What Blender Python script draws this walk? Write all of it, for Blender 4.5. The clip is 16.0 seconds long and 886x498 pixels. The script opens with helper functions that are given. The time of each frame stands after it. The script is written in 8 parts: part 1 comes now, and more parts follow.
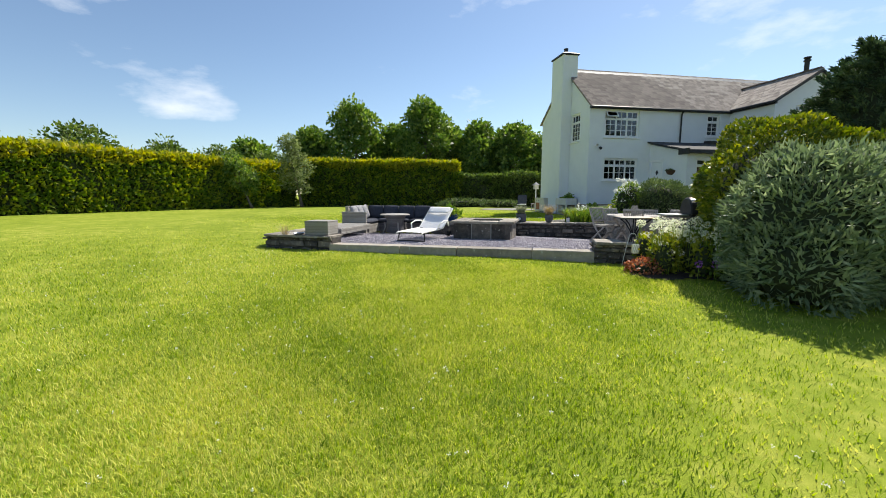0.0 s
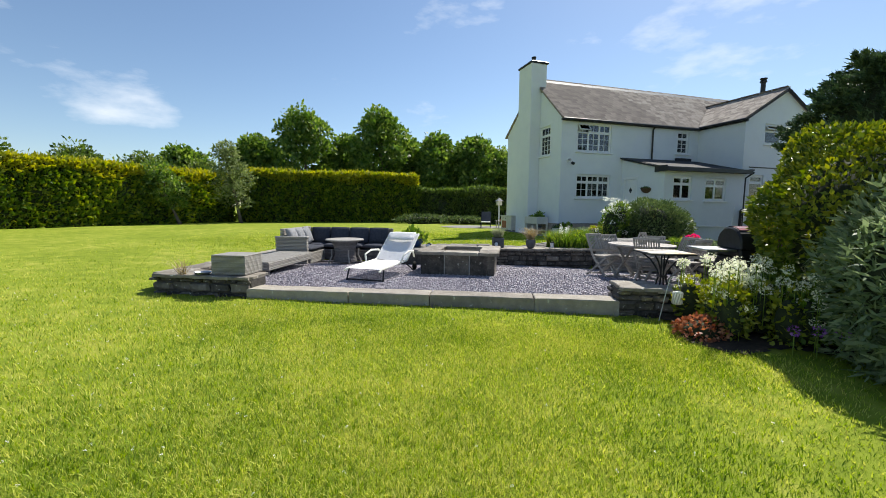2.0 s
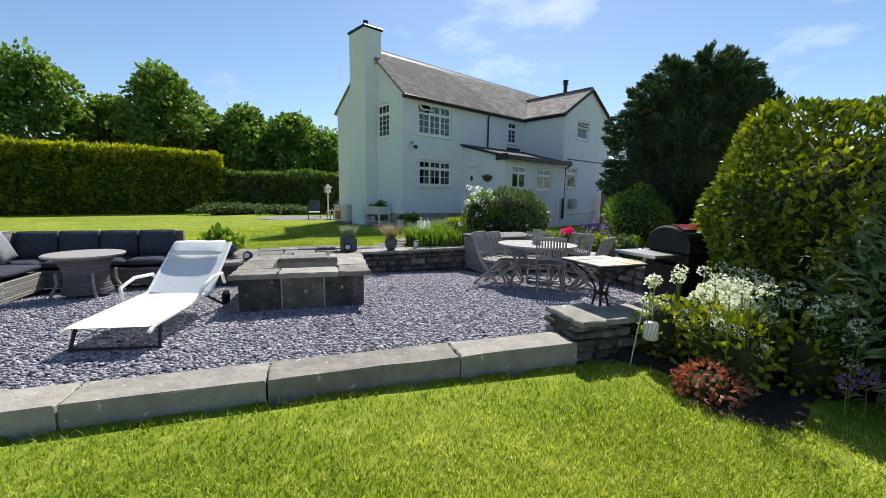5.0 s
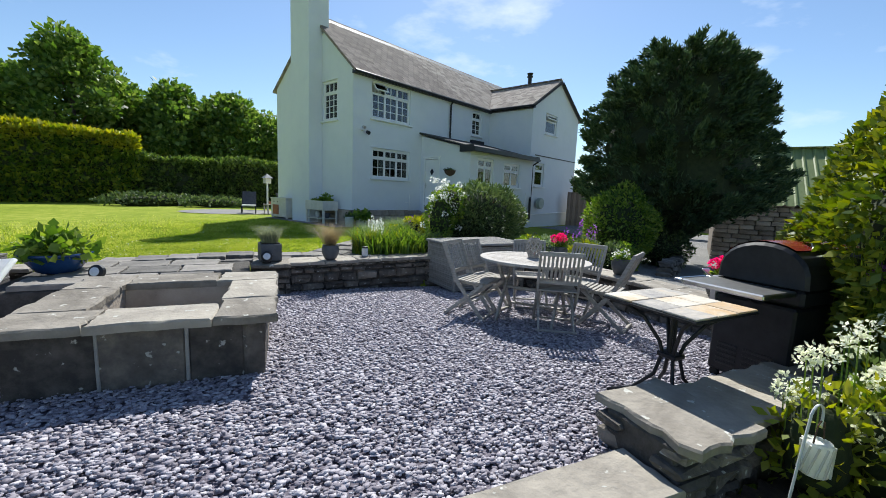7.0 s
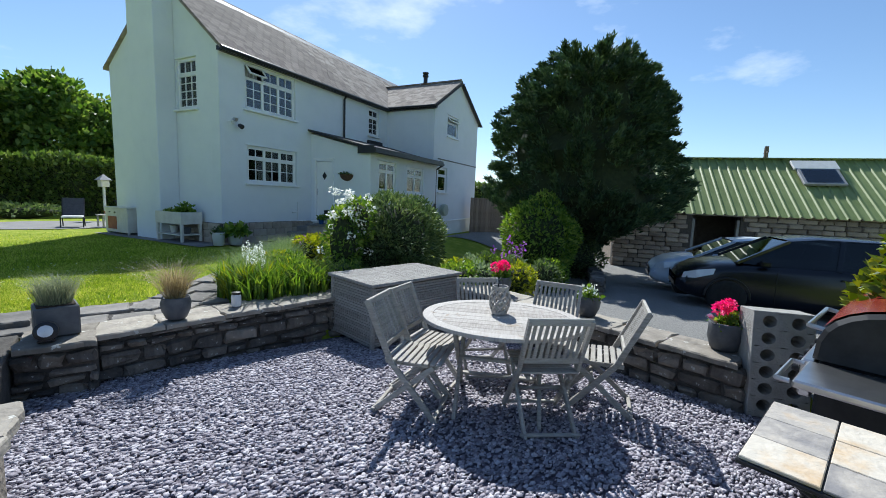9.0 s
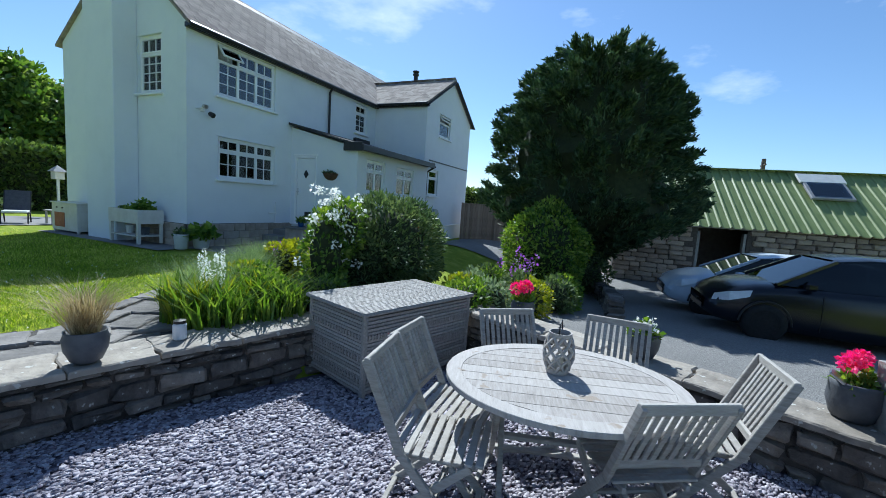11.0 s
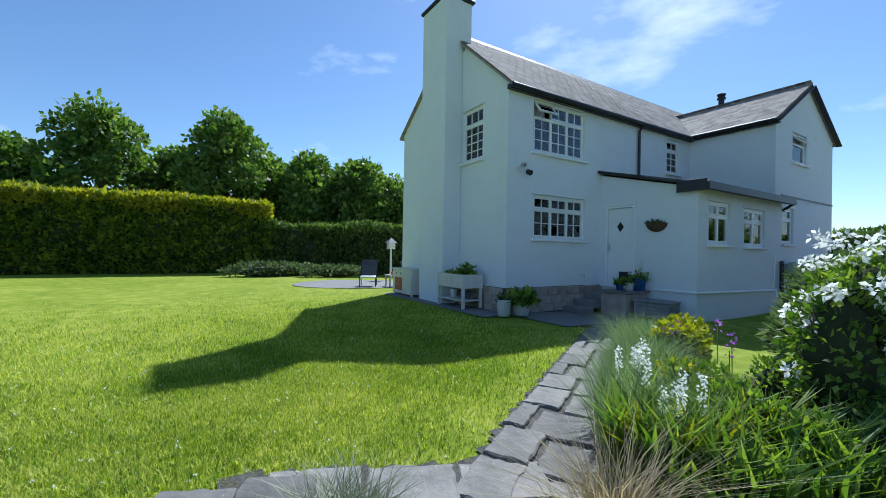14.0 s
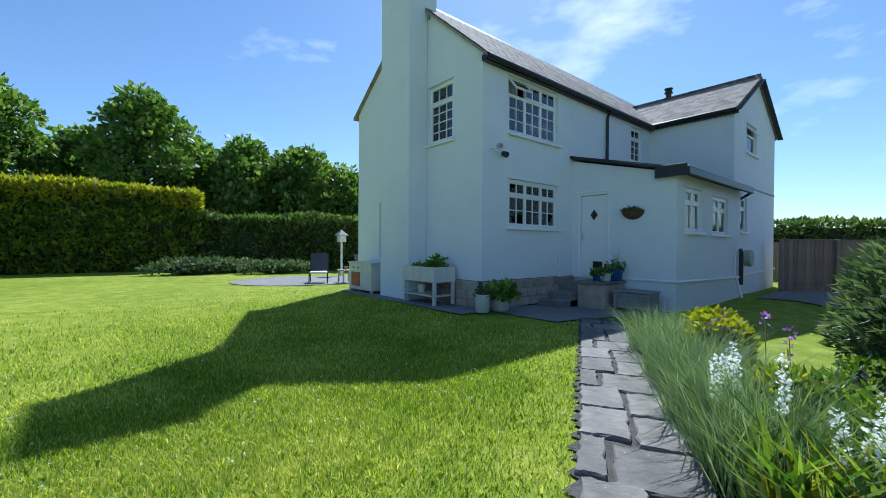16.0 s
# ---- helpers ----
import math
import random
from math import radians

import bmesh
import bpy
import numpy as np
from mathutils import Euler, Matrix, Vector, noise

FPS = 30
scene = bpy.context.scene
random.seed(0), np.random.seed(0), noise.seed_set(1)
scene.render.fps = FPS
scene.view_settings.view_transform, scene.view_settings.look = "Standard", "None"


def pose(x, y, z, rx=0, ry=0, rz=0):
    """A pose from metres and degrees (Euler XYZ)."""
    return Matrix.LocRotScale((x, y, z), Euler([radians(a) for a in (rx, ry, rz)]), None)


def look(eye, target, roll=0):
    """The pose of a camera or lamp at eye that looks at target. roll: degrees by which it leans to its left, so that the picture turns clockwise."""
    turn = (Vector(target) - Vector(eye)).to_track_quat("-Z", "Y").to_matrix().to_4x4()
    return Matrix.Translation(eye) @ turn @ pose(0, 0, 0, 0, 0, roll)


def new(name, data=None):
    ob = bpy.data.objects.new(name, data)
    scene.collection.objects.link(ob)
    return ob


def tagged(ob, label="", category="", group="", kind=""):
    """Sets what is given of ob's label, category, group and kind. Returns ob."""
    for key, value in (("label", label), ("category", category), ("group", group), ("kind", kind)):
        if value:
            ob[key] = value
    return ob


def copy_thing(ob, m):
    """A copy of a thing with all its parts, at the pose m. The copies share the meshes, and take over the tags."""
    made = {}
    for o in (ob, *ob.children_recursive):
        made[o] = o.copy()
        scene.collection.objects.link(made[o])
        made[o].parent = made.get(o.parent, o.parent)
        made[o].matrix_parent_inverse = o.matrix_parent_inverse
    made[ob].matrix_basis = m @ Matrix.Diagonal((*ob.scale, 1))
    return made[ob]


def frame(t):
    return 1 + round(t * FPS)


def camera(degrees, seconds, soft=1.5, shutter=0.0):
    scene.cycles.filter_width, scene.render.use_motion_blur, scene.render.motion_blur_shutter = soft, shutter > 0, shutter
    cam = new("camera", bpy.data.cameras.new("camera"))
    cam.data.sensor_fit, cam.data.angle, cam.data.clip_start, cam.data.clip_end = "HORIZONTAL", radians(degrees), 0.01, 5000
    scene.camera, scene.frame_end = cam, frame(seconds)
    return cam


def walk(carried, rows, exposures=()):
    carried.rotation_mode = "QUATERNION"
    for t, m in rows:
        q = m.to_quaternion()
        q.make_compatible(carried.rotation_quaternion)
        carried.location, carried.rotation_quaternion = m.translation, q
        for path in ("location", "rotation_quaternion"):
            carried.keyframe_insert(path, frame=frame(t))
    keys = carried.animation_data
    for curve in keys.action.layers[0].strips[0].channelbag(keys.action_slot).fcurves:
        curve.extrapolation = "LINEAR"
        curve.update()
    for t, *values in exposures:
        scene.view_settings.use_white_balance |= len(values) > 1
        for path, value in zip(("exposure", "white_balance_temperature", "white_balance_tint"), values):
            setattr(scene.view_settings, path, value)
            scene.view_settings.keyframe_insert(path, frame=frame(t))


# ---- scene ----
cam = camera(95.0, 16.0, soft=0.9)
PATH = [
    (0, (-3.658, 0.886, 1.789), (-3.285, 2.832, 1.523), 0.0),
    (0.5, (-3.678, 1.537, 1.883), (-3.273, 3.48, 1.638), 0.3),
    (1, (-3.598, 2.123, 1.95), (-3.152, 4.061, 1.738), 0.3),
    (1.5, (-3.454, 2.749, 1.994), (-2.944, 4.673, 1.792), 0.4),
    (2, (-3.372, 3.342, 1.976), (-2.784, 5.243, 1.775), 0.5),
    (2.5, (-3.31, 3.862, 1.976), (-2.632, 5.734, 1.785), 0.3),
    (3, (-3.253, 4.365, 2.026), (-2.467, 6.196, 1.854), 0.1),
    (3.5, (-3.216, 4.832, 2.094), (-2.293, 6.599, 1.935), -0.3),
    (4, (-3.134, 5.291, 2.099), (-2.05, 6.961, 1.914), -0.2),
    (6.5, (-1.747, 7.308, 1.959), (-0.27, 8.624, 1.665), 2.1),
    (7, (-1.359, 7.758, 2.0), (0.126, 9.07, 1.733), 2.3),
    (7.5, (-0.996, 8.217, 2.044), (0.52, 9.499, 1.799), 2.3),
    (8, (-0.666, 8.616, 2.104), (0.907, 9.827, 1.863), 2.3),
    (8.5, (-0.362, 8.969, 2.126), (1.305, 10.047, 1.881), 2.2),
    (9, (-0.136, 9.164, 2.217), (1.644, 10.045, 1.976), 2.2),
    (11.5, (0.849, 10.248, 2.19), (2.669, 11.05, 1.976), 3.8),
    (12, (0.907, 10.612, 2.201), (2.575, 11.701, 2.031), 2.7),
    (12.5, (1.03, 11.014, 2.196), (2.53, 12.334, 2.103), 1.7),
    (13, (1.13, 11.462, 2.268), (2.464, 12.951, 2.26), 0.9),
    (13.5, (1.152, 12.043, 2.225), (2.348, 13.645, 2.278), 0.6),
    (14, (1.091, 12.612, 2.152), (2.147, 14.31, 2.163), 1.0),
    (14.5, (0.946, 13.108, 2.086), (1.979, 14.82, 2.036), 1.0),
    (15, (1.004, 13.343, 2.074), (2.125, 14.998, 2.015), 0.5),
    (15.5, (1.119, 13.607, 2.062), (2.336, 15.195, 2.026), 0.5),
    (16, (1.211, 13.813, 2.054), (2.491, 15.35, 2.04), 0.4),
]
EXPOSURES = [(0.0, 0.82, 6750, 9), (3.5, 0.64, 6450, 8), (7.0, 0.72, 6200, 7), (9.0, 0.72, 5900, 6), (11.5, 0.67, 5400, 4), (12.5, 0.74, 5400, 5), (13.5, 0.64, 5400, 6), (16.0, 0.7, 5350, 5)]
walk(cam, [(t, look(eye, target, roll)) for t, eye, target, roll in PATH], EXPOSURES)


# ---- light ----
SUN_AZ, SUN_EL = math.atan2(0.57, 0.72), radians(47.4)
sun_dir = Vector((math.cos(SUN_AZ) * math.cos(SUN_EL), math.sin(SUN_AZ) * math.cos(SUN_EL), math.sin(SUN_EL)))
world = bpy.data.worlds.new("sky")
scene.world = world
world.use_nodes = True
wn, wl = world.node_tree.nodes, world.node_tree.links
wn.clear()
w_out = wn.new("ShaderNodeOutputWorld")
w_bg = wn.new("ShaderNodeBackground")
w_sky = wn.new("ShaderNodeTexSky")
w_sky.sky_type, w_sky.sun_disc = "NISHITA", False
w_sky.sun_elevation, w_sky.sun_rotation = SUN_EL, math.pi / 2 - SUN_AZ
w_sky.air_density, w_sky.dust_density, w_sky.ozone_density = 1.0, 0.25, 3.0
w_co = wn.new("ShaderNodeTexCoord")
w_map = wn.new("ShaderNodeMapping")
w_map.inputs["Scale"].default_value = (1.0, 1.0, 2.6)
w_map.inputs["Location"].default_value = (0.35, 0.1, 0.0)
w_noise = wn.new("ShaderNodeTexNoise")
w_noise.inputs["Scale"].default_value, w_noise.inputs["Detail"].default_value = 3.2, 9.0
w_noise.inputs["Roughness"].default_value = 0.56
w_ramp = wn.new("ShaderNodeValToRGB")
w_ramp.color_ramp.elements[0].position, w_ramp.color_ramp.elements[1].position = 0.585, 0.84
w_mix = wn.new("ShaderNodeMix")
w_mix.data_type = "RGBA"
w_mix.inputs["B"].default_value = (8.0, 8.4, 9.0, 1)
wl.new(w_co.outputs["Generated"], w_map.inputs["Vector"])
wl.new(w_map.outputs["Vector"], w_noise.inputs["Vector"])
wl.new(w_noise.outputs["Fac"], w_ramp.inputs["Fac"])
wl.new(w_ramp.outputs["Color"], w_mix.inputs["Factor"])
wl.new(w_sky.outputs["Color"], w_mix.inputs["A"])
wl.new(w_mix.outputs["Result"], w_bg.inputs["Color"])
wl.new(w_bg.outputs["Background"], w_out.inputs["Surface"])
w_bg.inputs["Strength"].default_value = 0.083
sun = new("sun", bpy.data.lights.new("sun", "SUN"))
sun.data.energy, sun.data.angle, sun.data.color = 4.3, radians(0.7), (1.0, 0.955, 0.88)
sun.matrix_world = look(sun_dir * 60, (0, 0, 0))

# ---- materials ----
def make_mat(name, stops, rough=0.8, scale=6.0, metal=0.0, bump=0.0, bscale=60.0, island=0.0, obj_rand=0.0,
             big=0.0, bigscale=0.4, spec=0.4, trans=0.0, wave=None, stretch=None, cells=None):
    """stops: two or three colours between which noise mixes."""
    m = bpy.data.materials.new(name)
    m.use_nodes = True
    n, l = m.node_tree.nodes, m.node_tree.links
    b = n["Principled BSDF"]
    b.inputs["Roughness"].default_value, b.inputs["Metallic"].default_value = rough, metal
    b.inputs["Specular IOR Level"].default_value = spec
    co = n.new("ShaderNodeTexCoord")
    vec = co.outputs["Object"]
    if stretch:
        mp = n.new("ShaderNodeMapping")
        mp.inputs["Scale"].default_value = stretch
        l.new(vec, mp.inputs["Vector"])
        vec = mp.outputs["Vector"]
    nz = n.new("ShaderNodeTexNoise")
    nz.inputs["Scale"].default_value, nz.inputs["Detail"].default_value = scale, 8.0
    nz.inputs["Roughness"].default_value = 0.62
    l.new(vec, nz.inputs["Vector"])
    fac = nz.outputs["Fac"]
    terms = []
    if big:
        nb = n.new("ShaderNodeTexNoise")
        nb.inputs["Scale"].default_value, nb.inputs["Detail"].default_value = bigscale, 4.0
        l.new(co.outputs["Object"], nb.inputs["Vector"])
        terms.append((nb.outputs["Fac"], big))
    if island:
        g = n.new("ShaderNodeNewGeometry")
        terms.append((g.outputs["Random Per Island"], island))
    if obj_rand:
        oi = n.new("ShaderNodeObjectInfo")
        terms.append((oi.outputs["Random"], obj_rand))
    if wave:
        wv = n.new("ShaderNodeTexWave")
        wv.inputs["Scale"].default_value, wv.inputs["Distortion"].default_value = wave[0], wave[1]
        wv.bands_direction = wave[2]
        l.new(co.outputs["Object"], wv.inputs["Vector"])
        terms.append((wv.outputs["Fac"], wave[3]))
    for out, k in terms:
        ma = n.new("ShaderNodeMath")
        ma.operation = "MULTIPLY_ADD"
        l.new(out, ma.inputs[0])
        ma.inputs[1].default_value = k
        sh = n.new("ShaderNodeMath")
        sh.operation = "SUBTRACT"
        l.new(fac, sh.inputs[0])
        sh.inputs[1].default_value = k / 2
        l.new(sh.outputs[0], ma.inputs[2])
        fac = ma.outputs[0]
    rp = n.new("ShaderNodeValToRGB")
    el = rp.color_ramp.elements
    lo, hi = (0.3, 0.7) if not terms else (0.2, 0.8)
    el[0].position, el[0].color = lo, (*stops[0], 1)
    el[1].position, el[1].color = hi, (*stops[-1], 1)
    for k, c in enumerate(stops[1:-1]):
        e = el.new(lo + (hi - lo) * (k + 1) / (len(stops) - 1))
        e.color = (*c, 1)
    l.new(fac, rp.inputs["Fac"])
    col = rp.outputs["Color"]
    if cells:  # light lichen spots of irregular outline
        vo = n.new("ShaderNodeTexNoise")
        vo.inputs["Scale"].default_value, vo.inputs["Detail"].default_value = cells[0], 3.0
        l.new(co.outputs["Object"], vo.inputs["Vector"])
        cr = n.new("ShaderNodeValToRGB")
        cr.color_ramp.elements[0].position, cr.color_ramp.elements[1].position = cells[1], cells[1] + 0.04
        l.new(vo.outputs["Fac"], cr.inputs["Fac"])
        mx = n.new("ShaderNodeMix")
        mx.data_type = "RGBA"
        l.new(cr.outputs["Color"], mx.inputs["Factor"])
        l.new(col, mx.inputs["A"])
        mx.inputs["B"].default_value = (*cells[2], 1)
        col = mx.outputs["Result"]
    l.new(col, b.inputs["Base Color"])
    if bump:
        bn = n.new("ShaderNodeTexNoise")
        bn.inputs["Scale"].default_value, bn.inputs["Detail"].default_value = bscale, 6.0
        l.new(vec, bn.inputs["Vector"])
        bp = n.new("ShaderNodeBump")
        bp.inputs["Strength"].default_value, bp.inputs["Distance"].default_value = bump, 0.02
        l.new(bn.outputs["Fac"], bp.inputs["Height"])
        l.new(bp.outputs["Normal"], b.inputs["Normal"])
    if trans:
        tr = n.new("ShaderNodeBsdfTranslucent")
        hs = n.new("ShaderNodeHueSaturation")
        hs.inputs["Value"].default_value, hs.inputs["Saturation"].default_value = 1.7, 1.15
        l.new(col, hs.inputs["Color"])
        l.new(hs.outputs["Color"], tr.inputs["Color"])
        ms = n.new("ShaderNodeMixShader")
        ms.inputs["Fac"].default_value = trans
        l.new(b.outputs[0], ms.inputs[1])
        l.new(tr.outputs[0], ms.inputs[2])
        l.new(ms.outputs[0], n["Material Output"].inputs["Surface"])
    return m


def leaf_mat(name, a, b, c, trans=0.3, rough=0.55, big=0.35, spec=0.35):
    return make_mat(name, (a, b, c), rough=rough, scale=1.5, island=0.55, big=big, bigscale=0.7, trans=trans, spec=spec)


M_LAWN = make_mat("lawn_soil", ((0.13, 0.185, 0.015), (0.22, 0.275, 0.026), (0.39, 0.39, 0.075)), 0.95, 3.0, bump=0.5, bscale=140, big=0.5, bigscale=0.45, spec=0.1)
M_BLADE = make_mat("grass_blade", ((0.11, 0.18, 0.015), (0.3, 0.39, 0.038), (0.56, 0.54, 0.14)), 0.6, 0.9, island=0.75, big=0.6, bigscale=0.5, trans=0.4, spec=0.25)
M_SLATE = make_mat("slate_chip", ((0.18, 0.163, 0.19), (0.335, 0.31, 0.35), (0.5, 0.475, 0.505)), 0.75, 20.0, island=0.6, bump=0.3, bscale=90, spec=0.2)
M_SLATEBED = make_mat("slate_bed", ((0.07, 0.06, 0.08), (0.18, 0.16, 0.2)), 0.8, 40.0, bump=0.6, bscale=70)
M_STONE = make_mat("rubble_stone", ((0.045, 0.04, 0.036), (0.12, 0.105, 0.09), (0.25, 0.215, 0.175)), 0.85, 7.0, obj_rand=0.5, bump=0.9, bscale=26, cells=(16.0, 0.66, (0.4, 0.39, 0.35)))
M_MORTAR = make_mat("mortar", ((0.045, 0.04, 0.035), (0.1, 0.09, 0.08)), 0.95, 12.0, bump=0.7, bscale=40)
M_CAP = make_mat("stone_slab", ((0.15, 0.13, 0.105), (0.27, 0.24, 0.2), (0.39, 0.35, 0.29)), 0.8, 4.0, obj_rand=0.45, bump=0.7, bscale=18, cells=(11.0, 0.67, (0.5, 0.49, 0.44)))
M_PAVE = make_mat("paving_slab", ((0.1, 0.092, 0.083), (0.18, 0.165, 0.148), (0.27, 0.246, 0.22)), 0.82, 3.5, obj_rand=0.5, bump=0.8, bscale=14, cells=(22.0, 0.7, (0.38, 0.37, 0.34)))
M_RENDER = make_mat("painted_render", ((0.69, 0.72, 0.755), (0.735, 0.765, 0.795), (0.765, 0.79, 0.815)), 0.88, 1.6, big=0.3, bigscale=0.35, bump=0.22, bscale=55, spec=0.2)
M_PLINTH = make_mat("plinth_stone", ((0.22, 0.18, 0.14), (0.38, 0.32, 0.26), (0.48, 0.42, 0.35)), 0.9, 4.0, obj_rand=0.4, bump=0.6, bscale=30)
M_ROOF = make_mat("roof_slate", ((0.12, 0.1, 0.09), (0.22, 0.185, 0.165), (0.35, 0.31, 0.27)), 0.9, 5.0, island=0.45, obj_rand=0.3, bump=0.3, bscale=30, spec=0.15, cells=(7.0, 0.68, (0.4, 0.38, 0.33)))
M_UPVC = make_mat("white_upvc", ((0.78, 0.79, 0.8), (0.83, 0.84, 0.84)), 0.3, 2.0, spec=0.5)
M_BLACK = make_mat("black_plastic", ((0.012, 0.012, 0.014), (0.025, 0.025, 0.028)), 0.38, 8.0)
M_DARKMETAL = make_mat("black_metal", ((0.012, 0.012, 0.014), (0.03, 0.03, 0.033)), 0.45, 10.0, metal=0.3)
M_STEEL = make_mat("steel", ((0.5, 0.5, 0.5), (0.62, 0.62, 0.62)), 0.3, 12.0, metal=1.0)
M_LEAD = make_mat("lead", ((0.2, 0.2, 0.21), (0.32, 0.32, 0.33)), 0.6, 6.0)
M_FELT = make_mat("roofing_felt", ((0.035, 0.035, 0.037), (0.07, 0.07, 0.072)), 0.9, 8.0, bump=0.3, bscale=60)
M_INSIDE = make_mat("interior_plaster", ((0.25, 0.24, 0.22), (0.32, 0.31, 0.29)), 0.95, 2.0)
M_CURTAIN = make_mat("curtain", ((0.5, 0.48, 0.45), (0.62, 0.6, 0.57)), 0.9, 3.0, wave=(7.0, 1.0, "X", 0.3))
M_TEAK = make_mat("weathered_teak", ((0.24, 0.22, 0.19), (0.36, 0.335, 0.3), (0.47, 0.445, 0.4)), 0.8, 5.0, obj_rand=0.25, stretch=(2, 2, 14), bump=0.35, bscale=22)
M_TEAKTOP = make_mat("weathered_tabletop", ((0.25, 0.225, 0.2), (0.37, 0.34, 0.31), (0.46, 0.43, 0.4)), 0.75, 4.0, obj_rand=0.3, stretch=(12, 1.5, 2), bump=0.3, bscale=16, cells=(7.0, 0.63, (0.3, 0.25, 0.2)))
M_RATTAN = make_mat("grey_rattan", ((0.2, 0.185, 0.165), (0.31, 0.29, 0.26), (0.43, 0.4, 0.365)), 0.6, 40.0, island=0.3, bump=0.2, bscale=80)
M_RATTAND = make_mat("dark_rattan", ((0.07, 0.065, 0.065), (0.14, 0.13, 0.13), (0.2, 0.19, 0.19)), 0.6, 40.0, island=0.3, bump=0.2, bscale=80)
M_CUSHION = make_mat("charcoal_fabric", ((0.045, 0.05, 0.065), (0.075, 0.08, 0.1)), 0.95, 14.0, bump=0.4, bscale=160, spec=0.1)
M_PILLOW = make_mat("light_grey_fabric", ((0.24, 0.24, 0.25), (0.33, 0.33, 0.34)), 0.95, 14.0, bump=0.4, bscale=160, spec=0.1)
M_SLING = make_mat("white_mesh_sling", ((0.72, 0.72, 0.74), (0.8, 0.8, 0.81)), 0.75, 30.0, bump=0.3, bscale=220, trans=0.12)
M_SLATETILE = make_mat("multicolour_slate_tile", ((0.2, 0.19, 0.19), (0.42, 0.38, 0.33), (0.5, 0.33, 0.16), (0.55, 0.5, 0.42)), 0.6, 3.0, obj_rand=0.6, bump=0.5, bscale=18)
M_REDLID = make_mat("red_enamel", ((0.15, 0.016, 0.011), (0.24, 0.03, 0.02)), 0.22, 3.0, spec=0.6)
M_FENCE = make_mat("fence_board", ((0.16, 0.125, 0.095), (0.27, 0.21, 0.16), (0.34, 0.27, 0.21)), 0.9, 4.0, obj_rand=0.35, stretch=(6, 6, 1), bump=0.4, bscale=30)
M_CREAM = make_mat("cream_paint", ((0.6, 0.57, 0.49), (0.72, 0.69, 0.62)), 0.6, 5.0, bump=0.15, bscale=40)
M_WOODGREY = make_mat("grey_painted_wood", ((0.2, 0.2, 0.19), (0.32, 0.32, 0.3)), 0.85, 6.0, bump=0.3, bscale=40)
M_DRIVE = make_mat("driveway_gravel", ((0.09, 0.09, 0.088), (0.2, 0.195, 0.185), (0.38, 0.37, 0.35)), 0.95, 45.0, big=0.3, bump=0.9, bscale=70)
M_CONCRETE = make_mat("old_concrete", ((0.16, 0.155, 0.15), (0.25, 0.24, 0.23)), 0.9, 3.0, bump=0.4, bscale=40, big=0.3, bigscale=1.0)
M_BLOCK = make_mat("concrete_block", ((0.25, 0.24, 0.22), (0.36, 0.35, 0.33)), 0.95, 8.0, bump=0.5, bscale=60)
M_SHEET = make_mat("green_steel_sheet", ((0.13, 0.17, 0.05), (0.21, 0.26, 0.09), (0.27, 0.31, 0.13)), 0.5, 2.0, big=0.3, stretch=(3, 1, 1), bump=0.1, bscale=20)
M_BARNSTONE = make_mat("barn_stone", ((0.14, 0.115, 0.09), (0.25, 0.21, 0.17), (0.36, 0.31, 0.25)), 0.9, 5.0, obj_rand=0.5, bump=0.8, bscale=24)
M_CARBLACK = make_mat("black_car_paint", ((0.005, 0.006, 0.011), (0.008, 0.01, 0.017)), 0.24, 2.0, spec=0.5)
M_CARSILVER = make_mat("silver_car_paint", ((0.5, 0.55, 0.63), (0.56, 0.61, 0.69)), 0.3, 2.0, spec=0.5)
M_TYRE = make_mat("tyre_rubber", ((0.012, 0.012, 0.012), (0.025, 0.025, 0.025)), 0.9, 20.0)
M_LAMPGLASS = make_mat("headlamp_lens", ((0.55, 0.57, 0.6), (0.7, 0.72, 0.74)), 0.1, 8.0, spec=0.8)
M_BLUEGLAZE = make_mat("blue_glaze", ((0.015, 0.05, 0.16), (0.03, 0.09, 0.25)), 0.2, 6.0, spec=0.6)
M_GREYPOT = make_mat("slate_grey_pot", ((0.06, 0.065, 0.075), (0.11, 0.115, 0.125)), 0.55, 9.0, bump=0.2, bscale=40)
M_WHITEPOT = make_mat("pale_pot", ((0.55, 0.56, 0.55), (0.68, 0.68, 0.66)), 0.5, 6.0)
M_SAGEPOT = make_mat("sage_pot", ((0.35, 0.4, 0.34), (0.44, 0.48, 0.42)), 0.5, 6.0)
M_TERRA = make_mat("terracotta", ((0.3, 0.11, 0.05), (0.42, 0.17, 0.09)), 0.85, 8.0, bump=0.2)
M_SOIL = make_mat("soil", ((0.02, 0.014, 0.009), (0.06, 0.042, 0.028)), 0.98, 14.0, bump=0.9, bscale=40)
M_BARK = make_mat("bark", ((0.06, 0.045, 0.035), (0.14, 0.11, 0.09), (0.2, 0.17, 0.14)), 0.95, 5.0, stretch=(6, 6, 1.2), bump=0.9, bscale=12)
M_BASKET = make_mat("coir_basket", ((0.06, 0.035, 0.02), (0.13, 0.08, 0.05)), 0.95, 30.0, bump=0.8, bscale=60)
M_ASH = make_mat("ash", ((0.12, 0.12, 0.12), (0.42, 0.42, 0.43)), 0.95, 9.0, bump=0.6)
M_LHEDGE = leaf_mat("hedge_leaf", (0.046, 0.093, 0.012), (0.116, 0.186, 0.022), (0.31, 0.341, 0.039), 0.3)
M_LHEDGETOP = leaf_mat("hedge_top_leaf", (0.15, 0.2, 0.019), (0.3, 0.312, 0.031), (0.45, 0.4, 0.05), 0.35)
